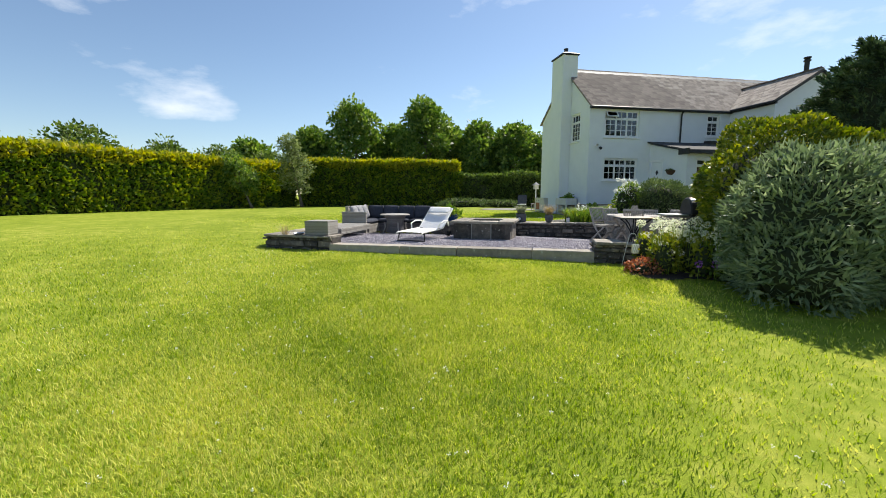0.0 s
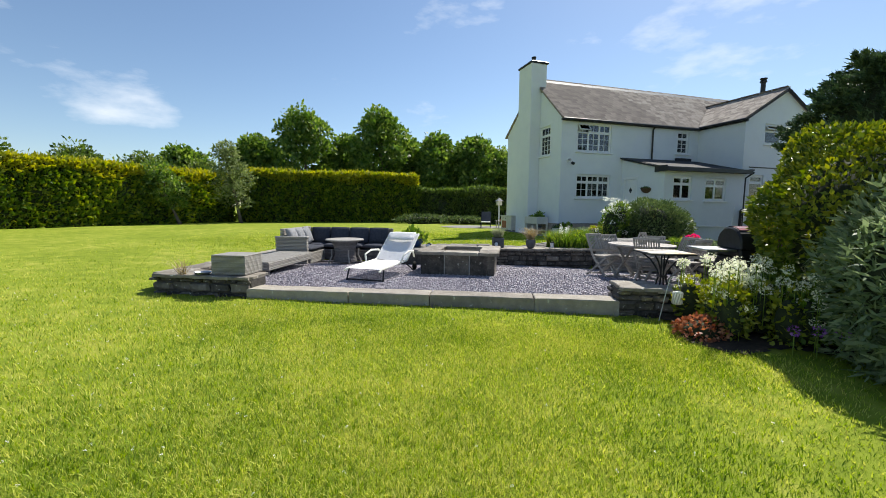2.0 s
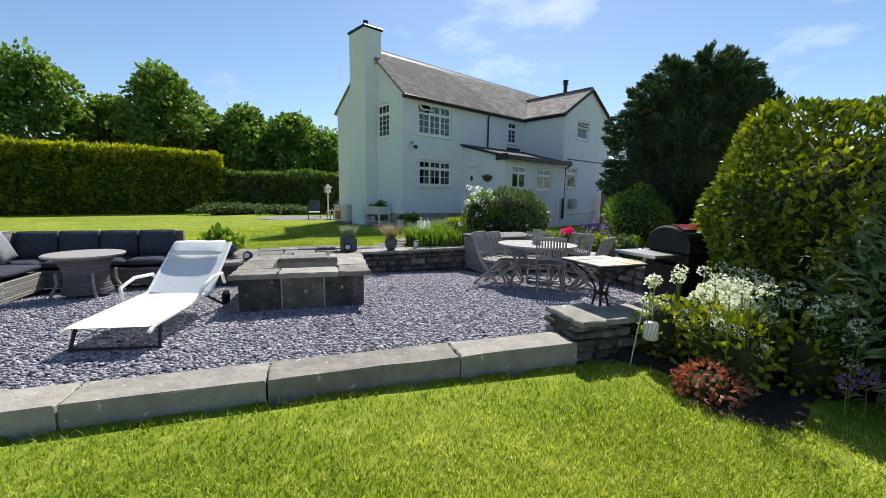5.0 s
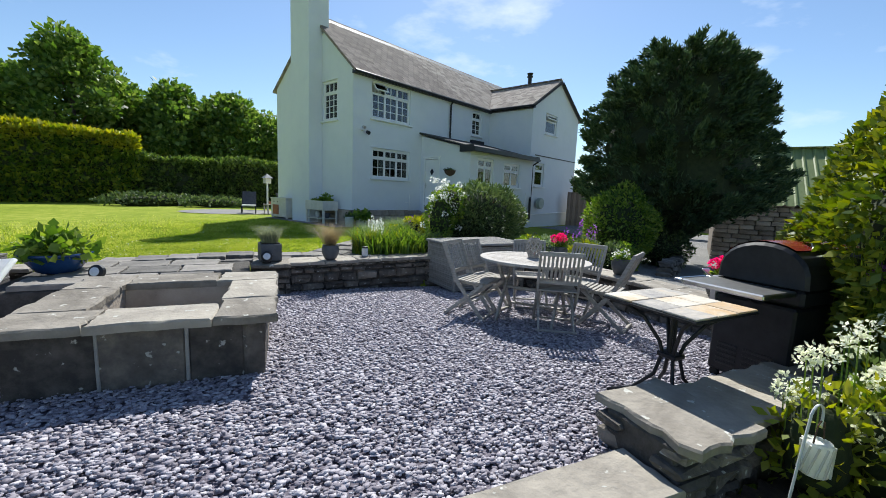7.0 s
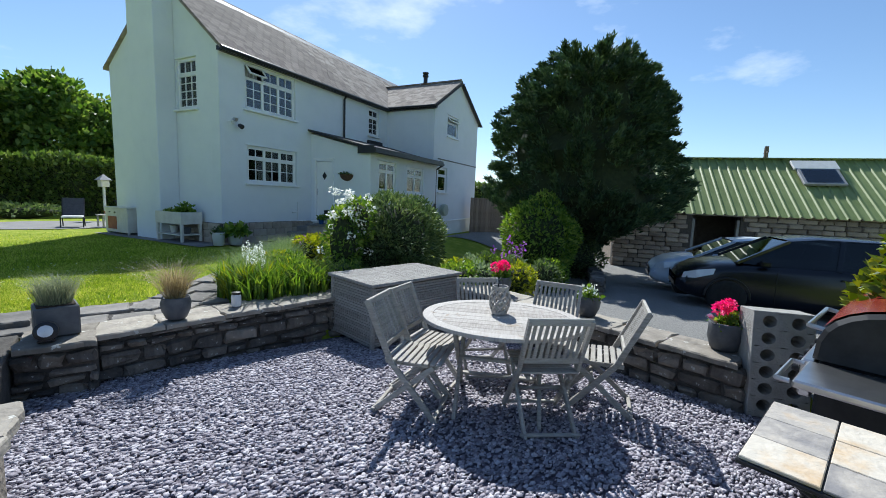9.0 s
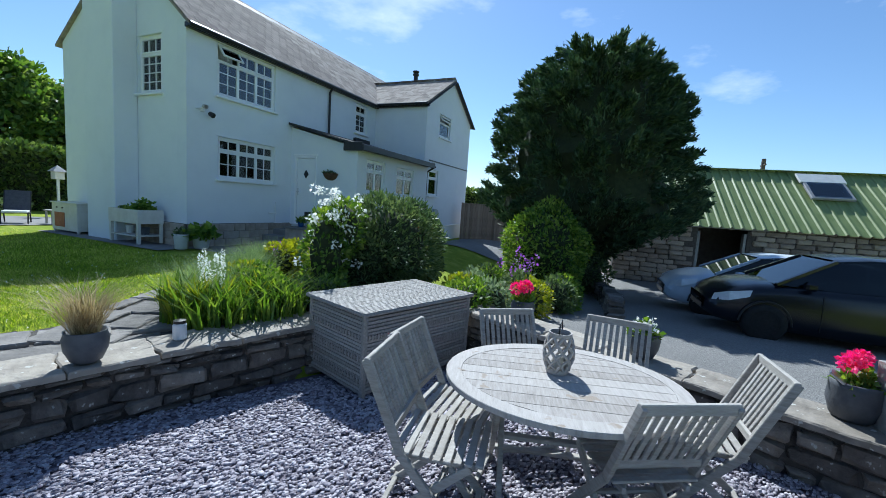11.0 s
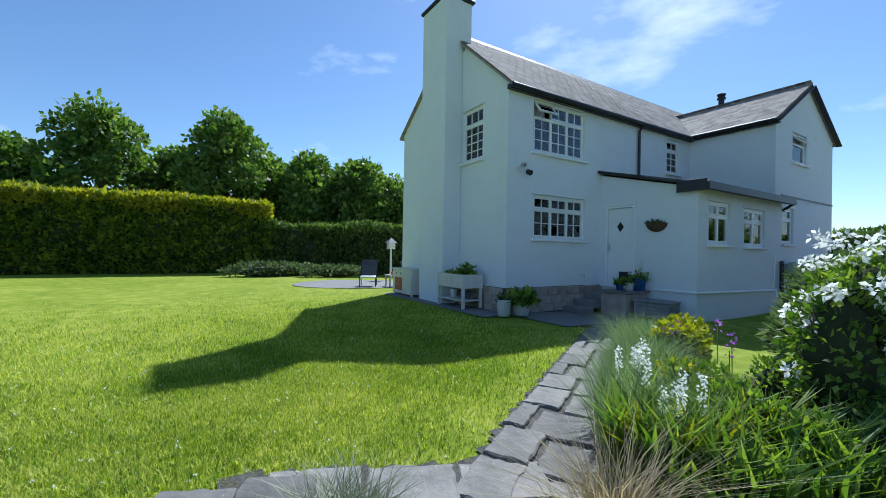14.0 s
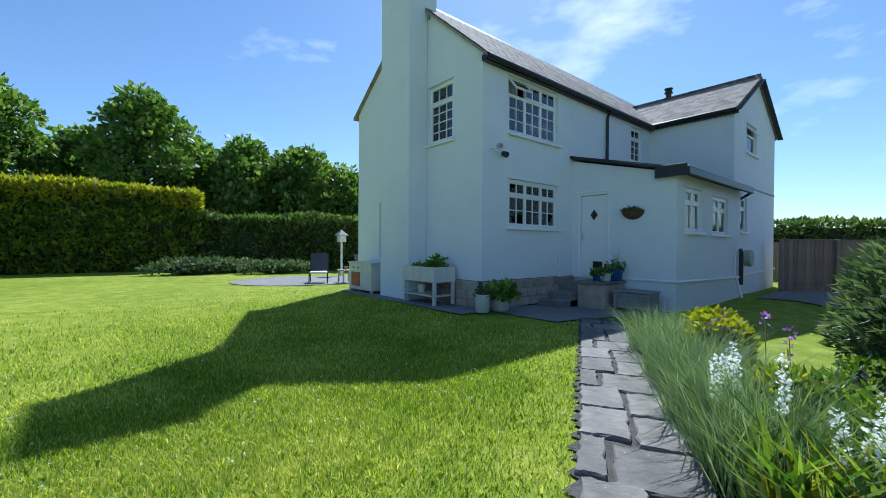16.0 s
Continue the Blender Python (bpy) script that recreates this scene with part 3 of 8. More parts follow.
def stone_wall(name, label, a, b, base, top, thick, cap_w=0.5, caps=0.62, cap_h=0.05, seed=1, both=False):
    """A rubble wall in terrace measures from a to b, its face to the right of that way; the core is mortar."""
    r = random.Random(seed)
    a, b = Vector((*a, 0)), Vector((*b, 0))
    d = (b - a).normalized()
    m = TERR @ Matrix.Translation(a) @ Matrix.Rotation(math.atan2(d.y, d.x), 4, "Z")
    length = (b - a).length
    ob = part("wall_core", Geo().box(0, 0.05, base - 0.2, length, thick - 0.05, top - cap_h, 0.01), M_MORTAR)
    w = thing(name, label, "wall", m, kind="structure")
    ob.parent = w
    for side in ((0,) if not both else (0, 1)):
        z = base - 0.06
        while z < top - cap_h - 0.03:
            x, rowh = r.uniform(-0.1, 0), r.uniform(0.07, 0.15)
            while x < length - 0.05:
                k = r.randrange(len(STONES))
                sw, sh = STONE_SIZE[k]
                hgt = min(rowh, top - cap_h - z)
                wd = min(sw, length - x)
                o = part("stone", STONES[k], M_STONE, w)
                y = 0.085 + r.uniform(-0.02, 0.02) if side == 0 else thick - 0.085
                o.matrix_basis = Matrix.Translation((x + wd / 2, y, z)) @ Matrix.Diagonal((wd / sw * r.uniform(0.9, 0.99), 1, hgt / sh * r.uniform(0.8, 0.97), 1)) @ Matrix.Rotation(r.uniform(-0.05, 0.05), 4, 'Y') @ Matrix.Rotation(r.choice((0, math.pi)), 4, "Z")
                x += wd + 0.008
            z += rowh + 0.008
    x, k = 0.0, 0
    while x < length - 0.12:
        wd = min(r.uniform(0.75, 1.2) * caps, length - x)
        if length - x - wd < 0.2:
            wd = length - x
        part("coping_slab", slab_mesh(wd - 0.012, cap_w, cap_h, seed * 17 + k), M_CAP, w, m=Matrix.Translation((x + wd / 2, thick / 2, top - cap_h + r.uniform(-0.004, 0.004))))
        x += wd
        k += 1
    return w


wall_back = stone_wall("garden_wall_back", "low slate rubble wall with stone coping slabs", (-1.3, 5.22), (3.2, 5.68), 0.34, 0.87, 0.42, 0.5, seed=3)
wall_pier = stone_wall("garden_pier_back", "square rubble pier with a coping slab", (-1.72, 5.12), (-1.18, 5.1), 0.36, 0.88, 0.5, 0.6, 0.9, seed=4)
wall_right = stone_wall("garden_wall_right", "low rubble wall with coping beside the driveway", (2.95, 5.45), (2.95, 1.42), 0.4, 0.93, 0.42, 0.48, seed=5)
# its face looks into the terrace: turn it about
wall_right.matrix_basis = TERR @ Matrix.Translation((2.98, 1.36, 0)) @ Matrix.Rotation(math.pi / 2, 4, "Z") @ Matrix.Diagonal((1, -1, 1, 1))
wall_front = stone_wall("garden_wall_front", "low rubble wall with coping beside the flower bed", (0.7, -0.14), (3.4, -0.14), 0.44, 0.84, 0.42, 0.48, seed=6, both=True)
pier_front = stone_wall("garden_pier_front", "squat stone pier with a weathered slab on top", (0.16, -0.21), (0.72, -0.21), 0.42, 0.88, 0.52, 0.62, 0.9, seed=7, both=True)
stub = stone_wall("garden_wall_stub", "low stone wall end beside the lawn", (-7.22, -0.1), (-5.48, -0.2), 0.5, 0.86, 0.5, 0.58, 0.8, seed=8)
wall_left = stone_wall("garden_wall_left", "low stone edging wall between lawn and terrace", (-7.35, 5.5), (-7.35, 0.1), 0.5, 0.84, 0.36, 0.45, seed=9)
wall_left.matrix_basis = TERR @ Matrix.Translation((-7.02, 0.1, 0)) @ Matrix.Rotation(math.pi / 2, 4, "Z")
wall_rear = stone_wall("garden_wall_rear", "low stone wall behind the garden sofa", (-7.3, 5.6), (-4.3, 5.6), 0.45, 0.84, 0.36, 0.45, seed=10)

kerb = thing("terrace_kerb", "long weathered stone kerb along the slate terrace", "kerb", TERR, kind="structure")
for k, (u0, u1) in enumerate(((-5.5, -3.85), (-3.84, -2.6), (-2.59, -1.05), (-1.04, 0.14))):
    part("kerb_stone", slab_mesh(u1 - u0, 0.36, 0.26, 60 + k, 0.008), M_CAP, kerb, m=Matrix.Translation(((u0 + u1) / 2, -0.06, 0.42)))


# ---- paving ----
def paving(name, label, cells, seed):
    """Irregular slabs; cells: (x, y, turn, width, depth, height)."""
    p = thing(name, label, "paving", kind="structure")
    for k, (x, y, a, w, d, z) in enumerate(cells):
        part("paving_slab", slab_mesh(w - 0.025, d - 0.025, 0.06, seed + k % 14, 0.012), M_PAVE, p,
             m=Matrix.Translation((x, y, z - 0.045)) @ Matrix.Rotation(a, 4, "Z"))
    return p


cells, r = [], random.Random(5)
for a in range(9):  # platform and strip along the wall top
    for b in range(3):
        u, v = -4.1 + 0.42 + a * 0.62 + (0.2 if b % 2 else 0), 4.45 + b * 0.5
        if (u < -1.85 or v > 5.95 - 0.6) and not (u > -1.85 and v < 6.0):
            x, y = world_xy(u, v)
            cells.append((x, y, ANG + r.uniform(-0.03, 0.03), 0.62, 0.5, 0.875 + r.uniform(-0.006, 0.006)))
for a in range(6):
    for b in range(2):
        u, v = -1.9 + a * 0.55 + 0.2 * b, 6.02 + b * 0.42
        x, y = world_xy(u, v)
        if u < 0.5 + 0.1 * b:
            cells.append((x, y, ANG + r.uniform(-0.03, 0.03), 0.55, 0.42, float(ground_z(x, y)) + 0.025))
for a in range(5):  # paving that meets the lawn beside the platform
    u, v = -3.6 + 0.4 * a + 0.12, 5.92 + 0.09 * a
    x, y = world_xy(u, v)
    cells.append((x, y, ANG + r.uniform(-0.03, 0.03), 0.42, 0.5, 0.862 + r.uniform(-0.005, 0.005)))
P0, P1 = Vector((2.65, 14.32)), Vector((8.25, 17.72))
pd = (P1 - P0).normalized()
pn = Vector((-pd.y, pd.x))
for a in range(13):
    for b, (off, wd) in enumerate(((-0.19, 0.34), (0.16, 0.34))):
        if a % 3 == 2:
            off, wd = (-0.1, 0.5) if b == 0 else (0.25, 0.18)
        q = P0 + pd * (a * 0.5 + (0.06 if b else 0)) + pn * off
        cells.append((q.x, q.y, math.atan2(pd.y, pd.x) + r.uniform(-0.04, 0.04), 0.5, wd, float(ground_z(q.x, q.y)) + 0.03))
def on_path(x, y):
    t, w = (x - P0.x) * pd.x + (y - P0.y) * pd.y, -(x - P0.x) * pd.y + (y - P0.y) * pd.x
    u, v = local_uv(x, y)
    return (-0.5 < t < 6.8 and -0.38 < w < 0.35) or (-2.2 < u < 0.75 and 5.75 < v < 6.65)


sheet("path_bed", on_path, -1, 9, 13, 19, 0.08, 0.02, M_MORTAR, "sandy bedding between the flagstones", "paving")
path_paving = paving("garden_path", "grey flagstone path curving from the terrace to the house", cells, 900)
platform = part("platform_core", Geo().box(-4.2, 4.2, 0.2, -1.735, 5.75, 0.825, 0.01), M_MORTAR, path_paving, m=TERR)


# ---- house ----
house = thing("house", "two-storey white rendered farmhouse with slate roof", "house")


def slab_wall(x0, x1, z0, z1, thick, holes, top=None):
    """An upright wall along x with real openings; top(x) cuts its upper edge."""
    xs = sorted({x0, x1, *[h[0] for h in holes], *[h[1] for h in holes]} | ({(x0 + x1) / 2} if top else set()))
    zs = sorted({z0, z1, *[h[2] for h in holes], *[h[3] for h in holes]})
    g = Geo()
    for i in range(len(xs) - 1):
        for j in range(len(zs) - 1):
            cx, cz = (xs[i] + xs[i + 1]) / 2, (zs[j] + zs[j + 1]) / 2
            if any(h[0] < cx < h[1] and h[2] < cz < h[3] for h in holes):
                continue
            a, b, c, d = xs[i], xs[i + 1], zs[j], zs[j + 1]
            da = top(a) if top and j == len(zs) - 2 else d
            db = top(b) if top and j == len(zs) - 2 else d
            vs = [(a, 0, c), (b, 0, c), (b, 0, db), (a, 0, da), (a, thick, c), (b, thick, c), (b, thick, db), (a, thick, da)]
            g.add(vs, [(0, 1, 2, 3), (5, 4, 7, 6), (4, 0, 3, 7), (1, 5, 6, 2), (3, 2, 6, 7), (4, 5, 1, 0)])
    return g.weld()


WT = 0.35
AT_Y20 = Matrix.Translation((0, 20, 0))
HX0, HX1, HY0, HY1 = 7.45, 23.6, 20.0, 25.55
EAVE, RIDGE, RY = 6.25, 8.45, 22.55
holes_front = [(8.27, 10.2, 4.66, 6.0), (8.3, 10.24, 2.5, 3.62), (14.2, 14.97, 4.82, 5.95)]
part("wall_front", slab_wall(HX0, HX1, 1.3, EAVE, WT, holes_front), M_RENDER, house, m=AT_Y20)
part("wall_back", slab_wall(HX0, HX1, 0.3, EAVE, WT, []), M_RENDER, house, m=Matrix.Translation((0, HY1 - WT, 0)))
gable_top = lambda y: RIDGE - abs(y - RY) * (RIDGE - EAVE) / (RY - HY0)
gw = Matrix.Translation((HX0, 0, 0)) @ Matrix.Rotation(math.pi / 2, 4, "Z") @ Matrix.Diagonal((1, -1, 1, 1))
# gable walls run along y
g = slab_wall(HY0 + WT, HY1 - WT, 1.3, EAVE, WT, [(20.96, 21.92, 4.56, 6.0)])
g.add([(HY0, 0, EAVE), (HY1, 0, EAVE), (RY, 0, RIDGE), (HY0, WT, EAVE), (HY1, WT, EAVE), (RY, WT, RIDGE)], [(0, 1, 2), (5, 4, 3), (0, 3, 4, 1), (1, 4, 5, 2), (2, 5, 3, 0)])
part("gable_wall", g, M_RENDER, house, m=gw)
g2 = slab_wall(HY0 + WT, HY1 - WT, 0.3, EAVE, WT, [])
g2.add([(HY0, 0, EAVE), (HY1, 0, EAVE), (RY, 0, RIDGE), (HY0, WT, EAVE), (HY1, WT, EAVE), (RY, WT, RIDGE)], [(0, 1, 2), (5, 4, 3), (0, 3, 4, 1), (1, 4, 5, 2), (2, 5, 3, 0)])
part("gable_wall", g2, M_RENDER, house, m=Matrix.Translation((HX1 - WT, 0, 0)) @ Matrix.Rotation(math.pi / 2, 4, "Z") @ Matrix.Diagonal((1, -1, 1, 1)))
# exposed plinth of coursed stone
plinth = part("plinth", Geo().box(HX0 - 0.03, HY0 - 0.03, 0.3, 11.0, HY0 + WT, 1.3, 0.01).box(HX0 - 0.03, HY0 + WT, 0.3, HX0 + WT, HY1, 1.3, 0.01), M_MORTAR, house)
PL = [Geo().box(-0.24, -0.05, 0, 0.24, 0.05, 0.2, 0.012).mesh("plinth_stone"), Geo().box(-0.17, -0.05, 0, 0.17, 0.05, 0.2, 0.012).mesh("plinth_stone")]
r = random.Random(11)
for row in range(3):
    x = HX0
    while x < 10.6:
        k = r.randrange(2)
        w = (0.48, 0.34)[k]
        part("plinth_stone", PL[k], M_PLINTH, plinth, m=Matrix.Translation((x + w / 2, HY0 - 0.03, 0.68 + row * 0.205)))
        x += w + 0.01
    y = HY0 + 0.05
    while y < HY1 - 0.2:
        k = r.randrange(2)
        w = (0.48, 0.34)[k]
        part("plinth_stone", PL[k], M_PLINTH, plinth, m=Matrix.Translation((HX0 - 0.03, y + w / 2, 0.68 + row * 0.205)) @ Matrix.Rotation(math.pi / 2, 4, "Z"))
        y += w + 0.01
# wing
WX0, WX1, WY, WAP = 15.6, 20.45, 17.58, 7.7
WC = (WX0 + WX1) / 2
wing_hole = [(16.85, 18.0, 5.1, 6.05), (16.1, 17.0, 2.55, 3.65)]
g = slab_wall(WX0, WX1, 0.2, EAVE, WT, wing_hole)
g.add([(WX0, 0, EAVE), (WX1, 0, EAVE), (WC, 0, WAP), (WX0, WT, EAVE), (WX1, WT, EAVE), (WC, WT, WAP)], [(0, 1, 2), (5, 4, 3), (0, 3, 4, 1), (1, 4, 5, 2), (2, 5, 3, 0)])
part("wing_gable", g, M_RENDER, house, m=Matrix.Translation((0, WY, 0)))
part("wing_side", Geo().box(WX0, WY + WT, 0.2, WX0 + WT, HY0, EAVE, 0.003), M_RENDER, house)
part("wing_side", Geo().box(WX1 - WT, WY + WT, 0.2, WX1, HY0, EAVE, 0.003), M_RENDER, house)
# lean-to with the back door in its side wall
LX0, LX1, LY = 10.9, 15.56, 17.4
LT0, LT1 = 4.36, 3.72
g = slab_wall(LX0, LX1, 0.3, LT1, 0.3, [(11.38, 12.45, 2.42, 3.45), (13.2, 14.45, 2.4, 3.4)])
part("lean_to_front", g, M_RENDER, house, m=Matrix.Translation((0, LY, 0)))
DY0, DY1, DZ0, DZ1 = 18.95, 19.82, 1.27, 3.46
side_top = lambda y: LT1 + (LT0 - LT1) * (y - LY) / (HY0 - LY)
g = slab_wall(LY + 0.3, HY0, 0.3, LT1, 0.3, [(DY0, DY1, DZ0, DZ1)])
g.add([(LY, 0, LT1), (HY0, 0, LT1), (HY0, 0, LT0), (LY, 0.3, LT1), (HY0, 0.3, LT1), (HY0, 0.3, LT0)], [(0, 1, 2), (5, 4, 3), (0, 3, 4, 1), (1, 4, 5, 2), (2, 5, 3, 0)])
part("lean_to_side", g, M_RENDER, house, m=Matrix.Translation((LX0, 0, 0)) @ Matrix.Rotation(math.pi / 2, 4, "Z") @ Matrix.Diagonal((1, -1, 1, 1)))
lr = Geo().add([(LX0 - 0.12, LY - 0.22, LT1 - 0.03), (LX1 + 0.1, LY - 0.22, LT1 - 0.03), (LX1 + 0.1, HY0, LT0 + 0.05), (LX0 - 0.12, HY0, LT0 + 0.05),
                (LX0 - 0.12, LY - 0.22, LT1 + 0.07), (LX1 + 0.1, LY - 0.22, LT1 + 0.07), (LX1 + 0.1, HY0, LT0 + 0.13), (LX0 - 0.12, HY0, LT0 + 0.13)],
               [(3, 2, 1, 0), (4, 5, 6, 7), (0, 1, 5, 4), (1, 2, 6, 5), (2, 3, 7, 6), (3, 0, 4, 7)])
part("lean_to_roof", lr, M_FELT, house)
part("fascia", Geo().box(LX0 - 0.14, LY - 0.3, LT1 - 0.09, LX1 + 0.1, LY - 0.222, LT1 + 0.1, 0.02), M_BLACK, house, "black gutter board")
part("fascia", Geo().box(LX0 - 0.15, LY - 0.25, LT1 - 0.1, LX0 - 0.122, LY + 0.42, LT1 + 0.16, 0.004), M_BLACK, house, "black bargeboard")
part("fascia", Geo().beam((LX0 - 0.14, LY + 0.42, LT1 + 0.17), (LX0 - 0.14, HY0, LT0 + 0.1), 0.03, 0.06), M_BLACK, house)


# roofs: slate by slate
ROOF_SLATES = []


def roof_plane(p0, along, up, length, height_fn, seed):
    """Courses of slates from the eave corner p0; height_fn(s) gives (from, to) up the slope at s along the eave."""
    r = random.Random(seed)
    p0, along, up = Vector(p0), Vector(along).normalized(), Vector(up).normalized()
    nrm = along.cross(up).normalized()
    if nrm.z < 0:
        nrm = -nrm
    row, t = 0, 0.0
    while t < 4.2:
        s = -0.15 * (row % 2)
        while s < length:
            a = max(s, 0.0)
            b = min(s + 0.3, length)
            lo, hi = height_fn((a + b) / 2)
            if b - a > 0.04 and lo - 0.12 <= t and t + 0.16 <= hi + 0.1:
                c = p0 + along * ((a + b) / 2) + up * (t + 0.16) + nrm * (0.02 + r.uniform(0, 0.006))
                m = Matrix((along, up, nrm)).transposed().to_4x4()
                m.translation = c
                ROOF_SLATES.append((m @ Matrix.Rotation(0.045 + r.uniform(-0.01, 0.01), 4, "X"), (b - a) / 0.3))
            s += 0.3
        t += 0.22
        row += 1


SLATE = Geo().box(-0.147, -0.17, -0.005, 0.147, 0.17, 0.005, 0.003).mesh("roof_slate")
OV = 0.18
k_main = (RIDGE - EAVE) / (RY - HY0)
sl = math.hypot(RY - HY0, RIDGE - EAVE)
up_main = Vector((0, RY - HY0, RIDGE - EAVE)).normalized()


def valley(s):
    """Where the main slope is cut by the wing's roof."""
    x = HX0 - 0.1 + s
    full = sl + OV / up_main.y
    if x < WX0 - 0.1 or x > WX1 + 0.1:
        return 0.0, full
    hz = EAVE + (WAP - EAVE) * (1 - abs(x - WC) / (WC - WX0))
    return (hz - EAVE) / up_main.z + OV / up_main.y, full


eave_z = EAVE - OV * k_main + 0.05
roof_main = Geo()
roof_plane((HX0 - 0.1, HY0 - OV, eave_z), (1, 0, 0), up_main, HX1 - HX0 + 0.2, valley, 21)
k_w = (WAP - EAVE) / (WC - WX0)
for sgn, xe in ((1, WX0), (-1, WX1)):
    upw = Vector((sgn * (WC - WX0), 0, WAP - EAVE)).normalized()
    full = math.hypot(WC - WX0, WAP - EAVE) + OV

    def cut(s, full=full, upw=upw):
        y = WY - 0.12 + s
        if y <= HY0 - OV:
            return 0.0, full
        need = (EAVE + (y - HY0) * k_main - EAVE) / upw.z
        return max(need, 0.0), full
    roof_plane((xe - sgn * OV, WY - 0.12, EAVE - OV * k_w + 0.05), (0, 1, 0), upw, 4.6, cut, 23 + sgn)
deck = Geo()
for sy in (1, -1):
    y0 = HY0 - OV if sy > 0 else HY1 + OV
    a, b = (HX0 - 0.1, y0, eave_z), (HX1 + 0.1, y0, eave_z)
    c, d = (HX1 + 0.1, RY, RIDGE + 0.05), (HX0 - 0.1, RY, RIDGE + 0.05)
    deck.add([*(Vector(p) for p in (a, b, c, d)), *(Vector(p) - Vector((0, 0, 0.07)) for p in (a, b, c, d))],
             [(0, 1, 2, 3), (7, 6, 5, 4), (0, 4, 5, 1), (1, 5, 6, 2), (2, 6, 7, 3), (3, 7, 4, 0)])
roof = part("roof", deck, M_ROOF, house)
wdeck = Geo()
for sgn, xe in ((1, WX0), (-1, WX1)):
    a, b = (xe - sgn * OV, WY - 0.12, EAVE - OV * k_w + 0.05), (xe - sgn * OV, HY0 + 0.2, EAVE - OV * k_w + 0.05)
    c, d = (WC, HY0 + 2.0, WAP + 0.05), (WC, WY - 0.12, WAP + 0.05)
    wdeck.add([*(Vector(p) for p in (a, b, c, d)), *(Vector(p) - Vector((0, 0, 0.07)) for p in (a, b, c, d))],
              [(0, 1, 2, 3), (7, 6, 5, 4), (0, 4, 5, 1), (1, 5, 6, 2), (2, 6, 7, 3), (3, 7, 4, 0)])
roof_wing = part("roof", wdeck, M_ROOF, house)
near = sorted(range(len(ROOF_SLATES)), key=lambda i: (ROOF_SLATES[i][0].translation - Vector((8, 19, 6))).length)
rest = Geo()
for rank, i in enumerate(near):
    m, w = ROOF_SLATES[i]
    m = m @ Matrix.Diagonal((w, 1, 1, 1))
    if rank < 300:
        part("roof_slate", SLATE, M_ROOF, roof, m=m)
    else:
        rest.add([(-0.147, -0.17, -0.005), (0.147, -0.17, -0.005), (0.147, -0.17, 0.005), (-0.147, -0.17, 0.005), (0.147, 0.17, 0.005), (-0.147, 0.17, 0.005)],
                 [(0, 1, 2, 3), (3, 2, 4, 5), (1, 4, 2), (0, 3, 5)], m)
tagged(part("roof_covering", rest, M_ROOF, roof_wing), kind="stuff")
ridge_tiles = Geo()
for i in range(34):
    x = HX0 + 0.1 + i * 0.47
    ridge_tiles.add([(x, RY - 0.16, RIDGE - 0.06), (x + 0.46, RY - 0.16, RIDGE - 0.06), (x + 0.46, RY, RIDGE + 0.12), (x, RY, RIDGE + 0.12), (x, RY + 0.16, RIDGE - 0.06), (x + 0.46, RY + 0.16, RIDGE - 0.06)],
                    [(0, 1, 2, 3), (3, 2, 5, 4), (0, 3, 4), (1, 5, 2)])
for i in range(9):
    y = WY - 0.12 + i * 0.47
    ridge_tiles.add([(WC - 0.16, y, WAP - 0.02), (WC - 0.16, y + 0.46, WAP - 0.02), (WC, y + 0.46, WAP + 0.12), (WC, y, WAP + 0.12), (WC + 0.16, y, WAP - 0.02), (WC + 0.16, y + 0.46, WAP - 0.02)],
                    [(3, 2, 1, 0), (4, 5, 2, 3), (0, 4, 3), (1, 2, 5)])
tagged(part("ridge_tiling", ridge_tiles, M_LEAD, roof), kind="stuff")
# gutters, bargeboards and pipes
gut = [(HX0 - 0.05, HY0 - 0.2, eave_z - 0.06), (WX0 - 0.2, HY0 - 0.2, eave_z - 0.06)]
part("gutter", Geo().tube(gut, 0.06, 10).box(HX0 - 0.05, HY0 - 0.13, eave_z - 0.12, WX0, HY0 - 0.005, eave_z - 0.005, 0.004), M_BLACK, house, "black plastic gutter")
part("gutter", Geo().tube([(WX0 - 0.2, WY - 0.1, EAVE - 0.1), (WX0 - 0.2, HY0, EAVE - 0.1)], 0.06, 10).box(WX0 - 0.13, WY - 0.12, EAVE - 0.2, WX0 - 0.005, HY0, EAVE - 0.04, 0.004), M_BLACK, house)
for sgn, xe in ((1, WX0), (-1, WX1)):
    part("bargeboard", Geo().beam((xe - sgn * OV, WY - 0.14, EAVE - OV * k_w - 0.03), (WC, WY - 0.14, WAP - 0.03), 0.025, 0.15, (0, 1, 0)), M_BLACK, house)
part("downpipe", Geo().tube([(12.6, HY0 - 0.19, eave_z - 0.06), (12.6, HY0 - 0.06, eave_z - 0.25), (12.6, HY0 - 0.06, LT0 + 0.1)], 0.04, 10), M_BLACK, house, "black downpipe")
part("downpipe", Geo().tube([(15.75, LY - 0.27, LT1), (15.75, WY - 0.06, LT1 - 0.25), (15.75, WY - 0.06, 1.05), (15.4, WY - 0.1, 0.75)], 0.045, 10), M_BLACK, house, "black downpipe")
part("soil_pipe", Geo().tube([(15.45, LY - 0.05, 2.0), (15.35, LY - 0.09, 1.95), (15.33, LY - 0.09, 1.0)], 0.055, 10), M_BLACK, house)
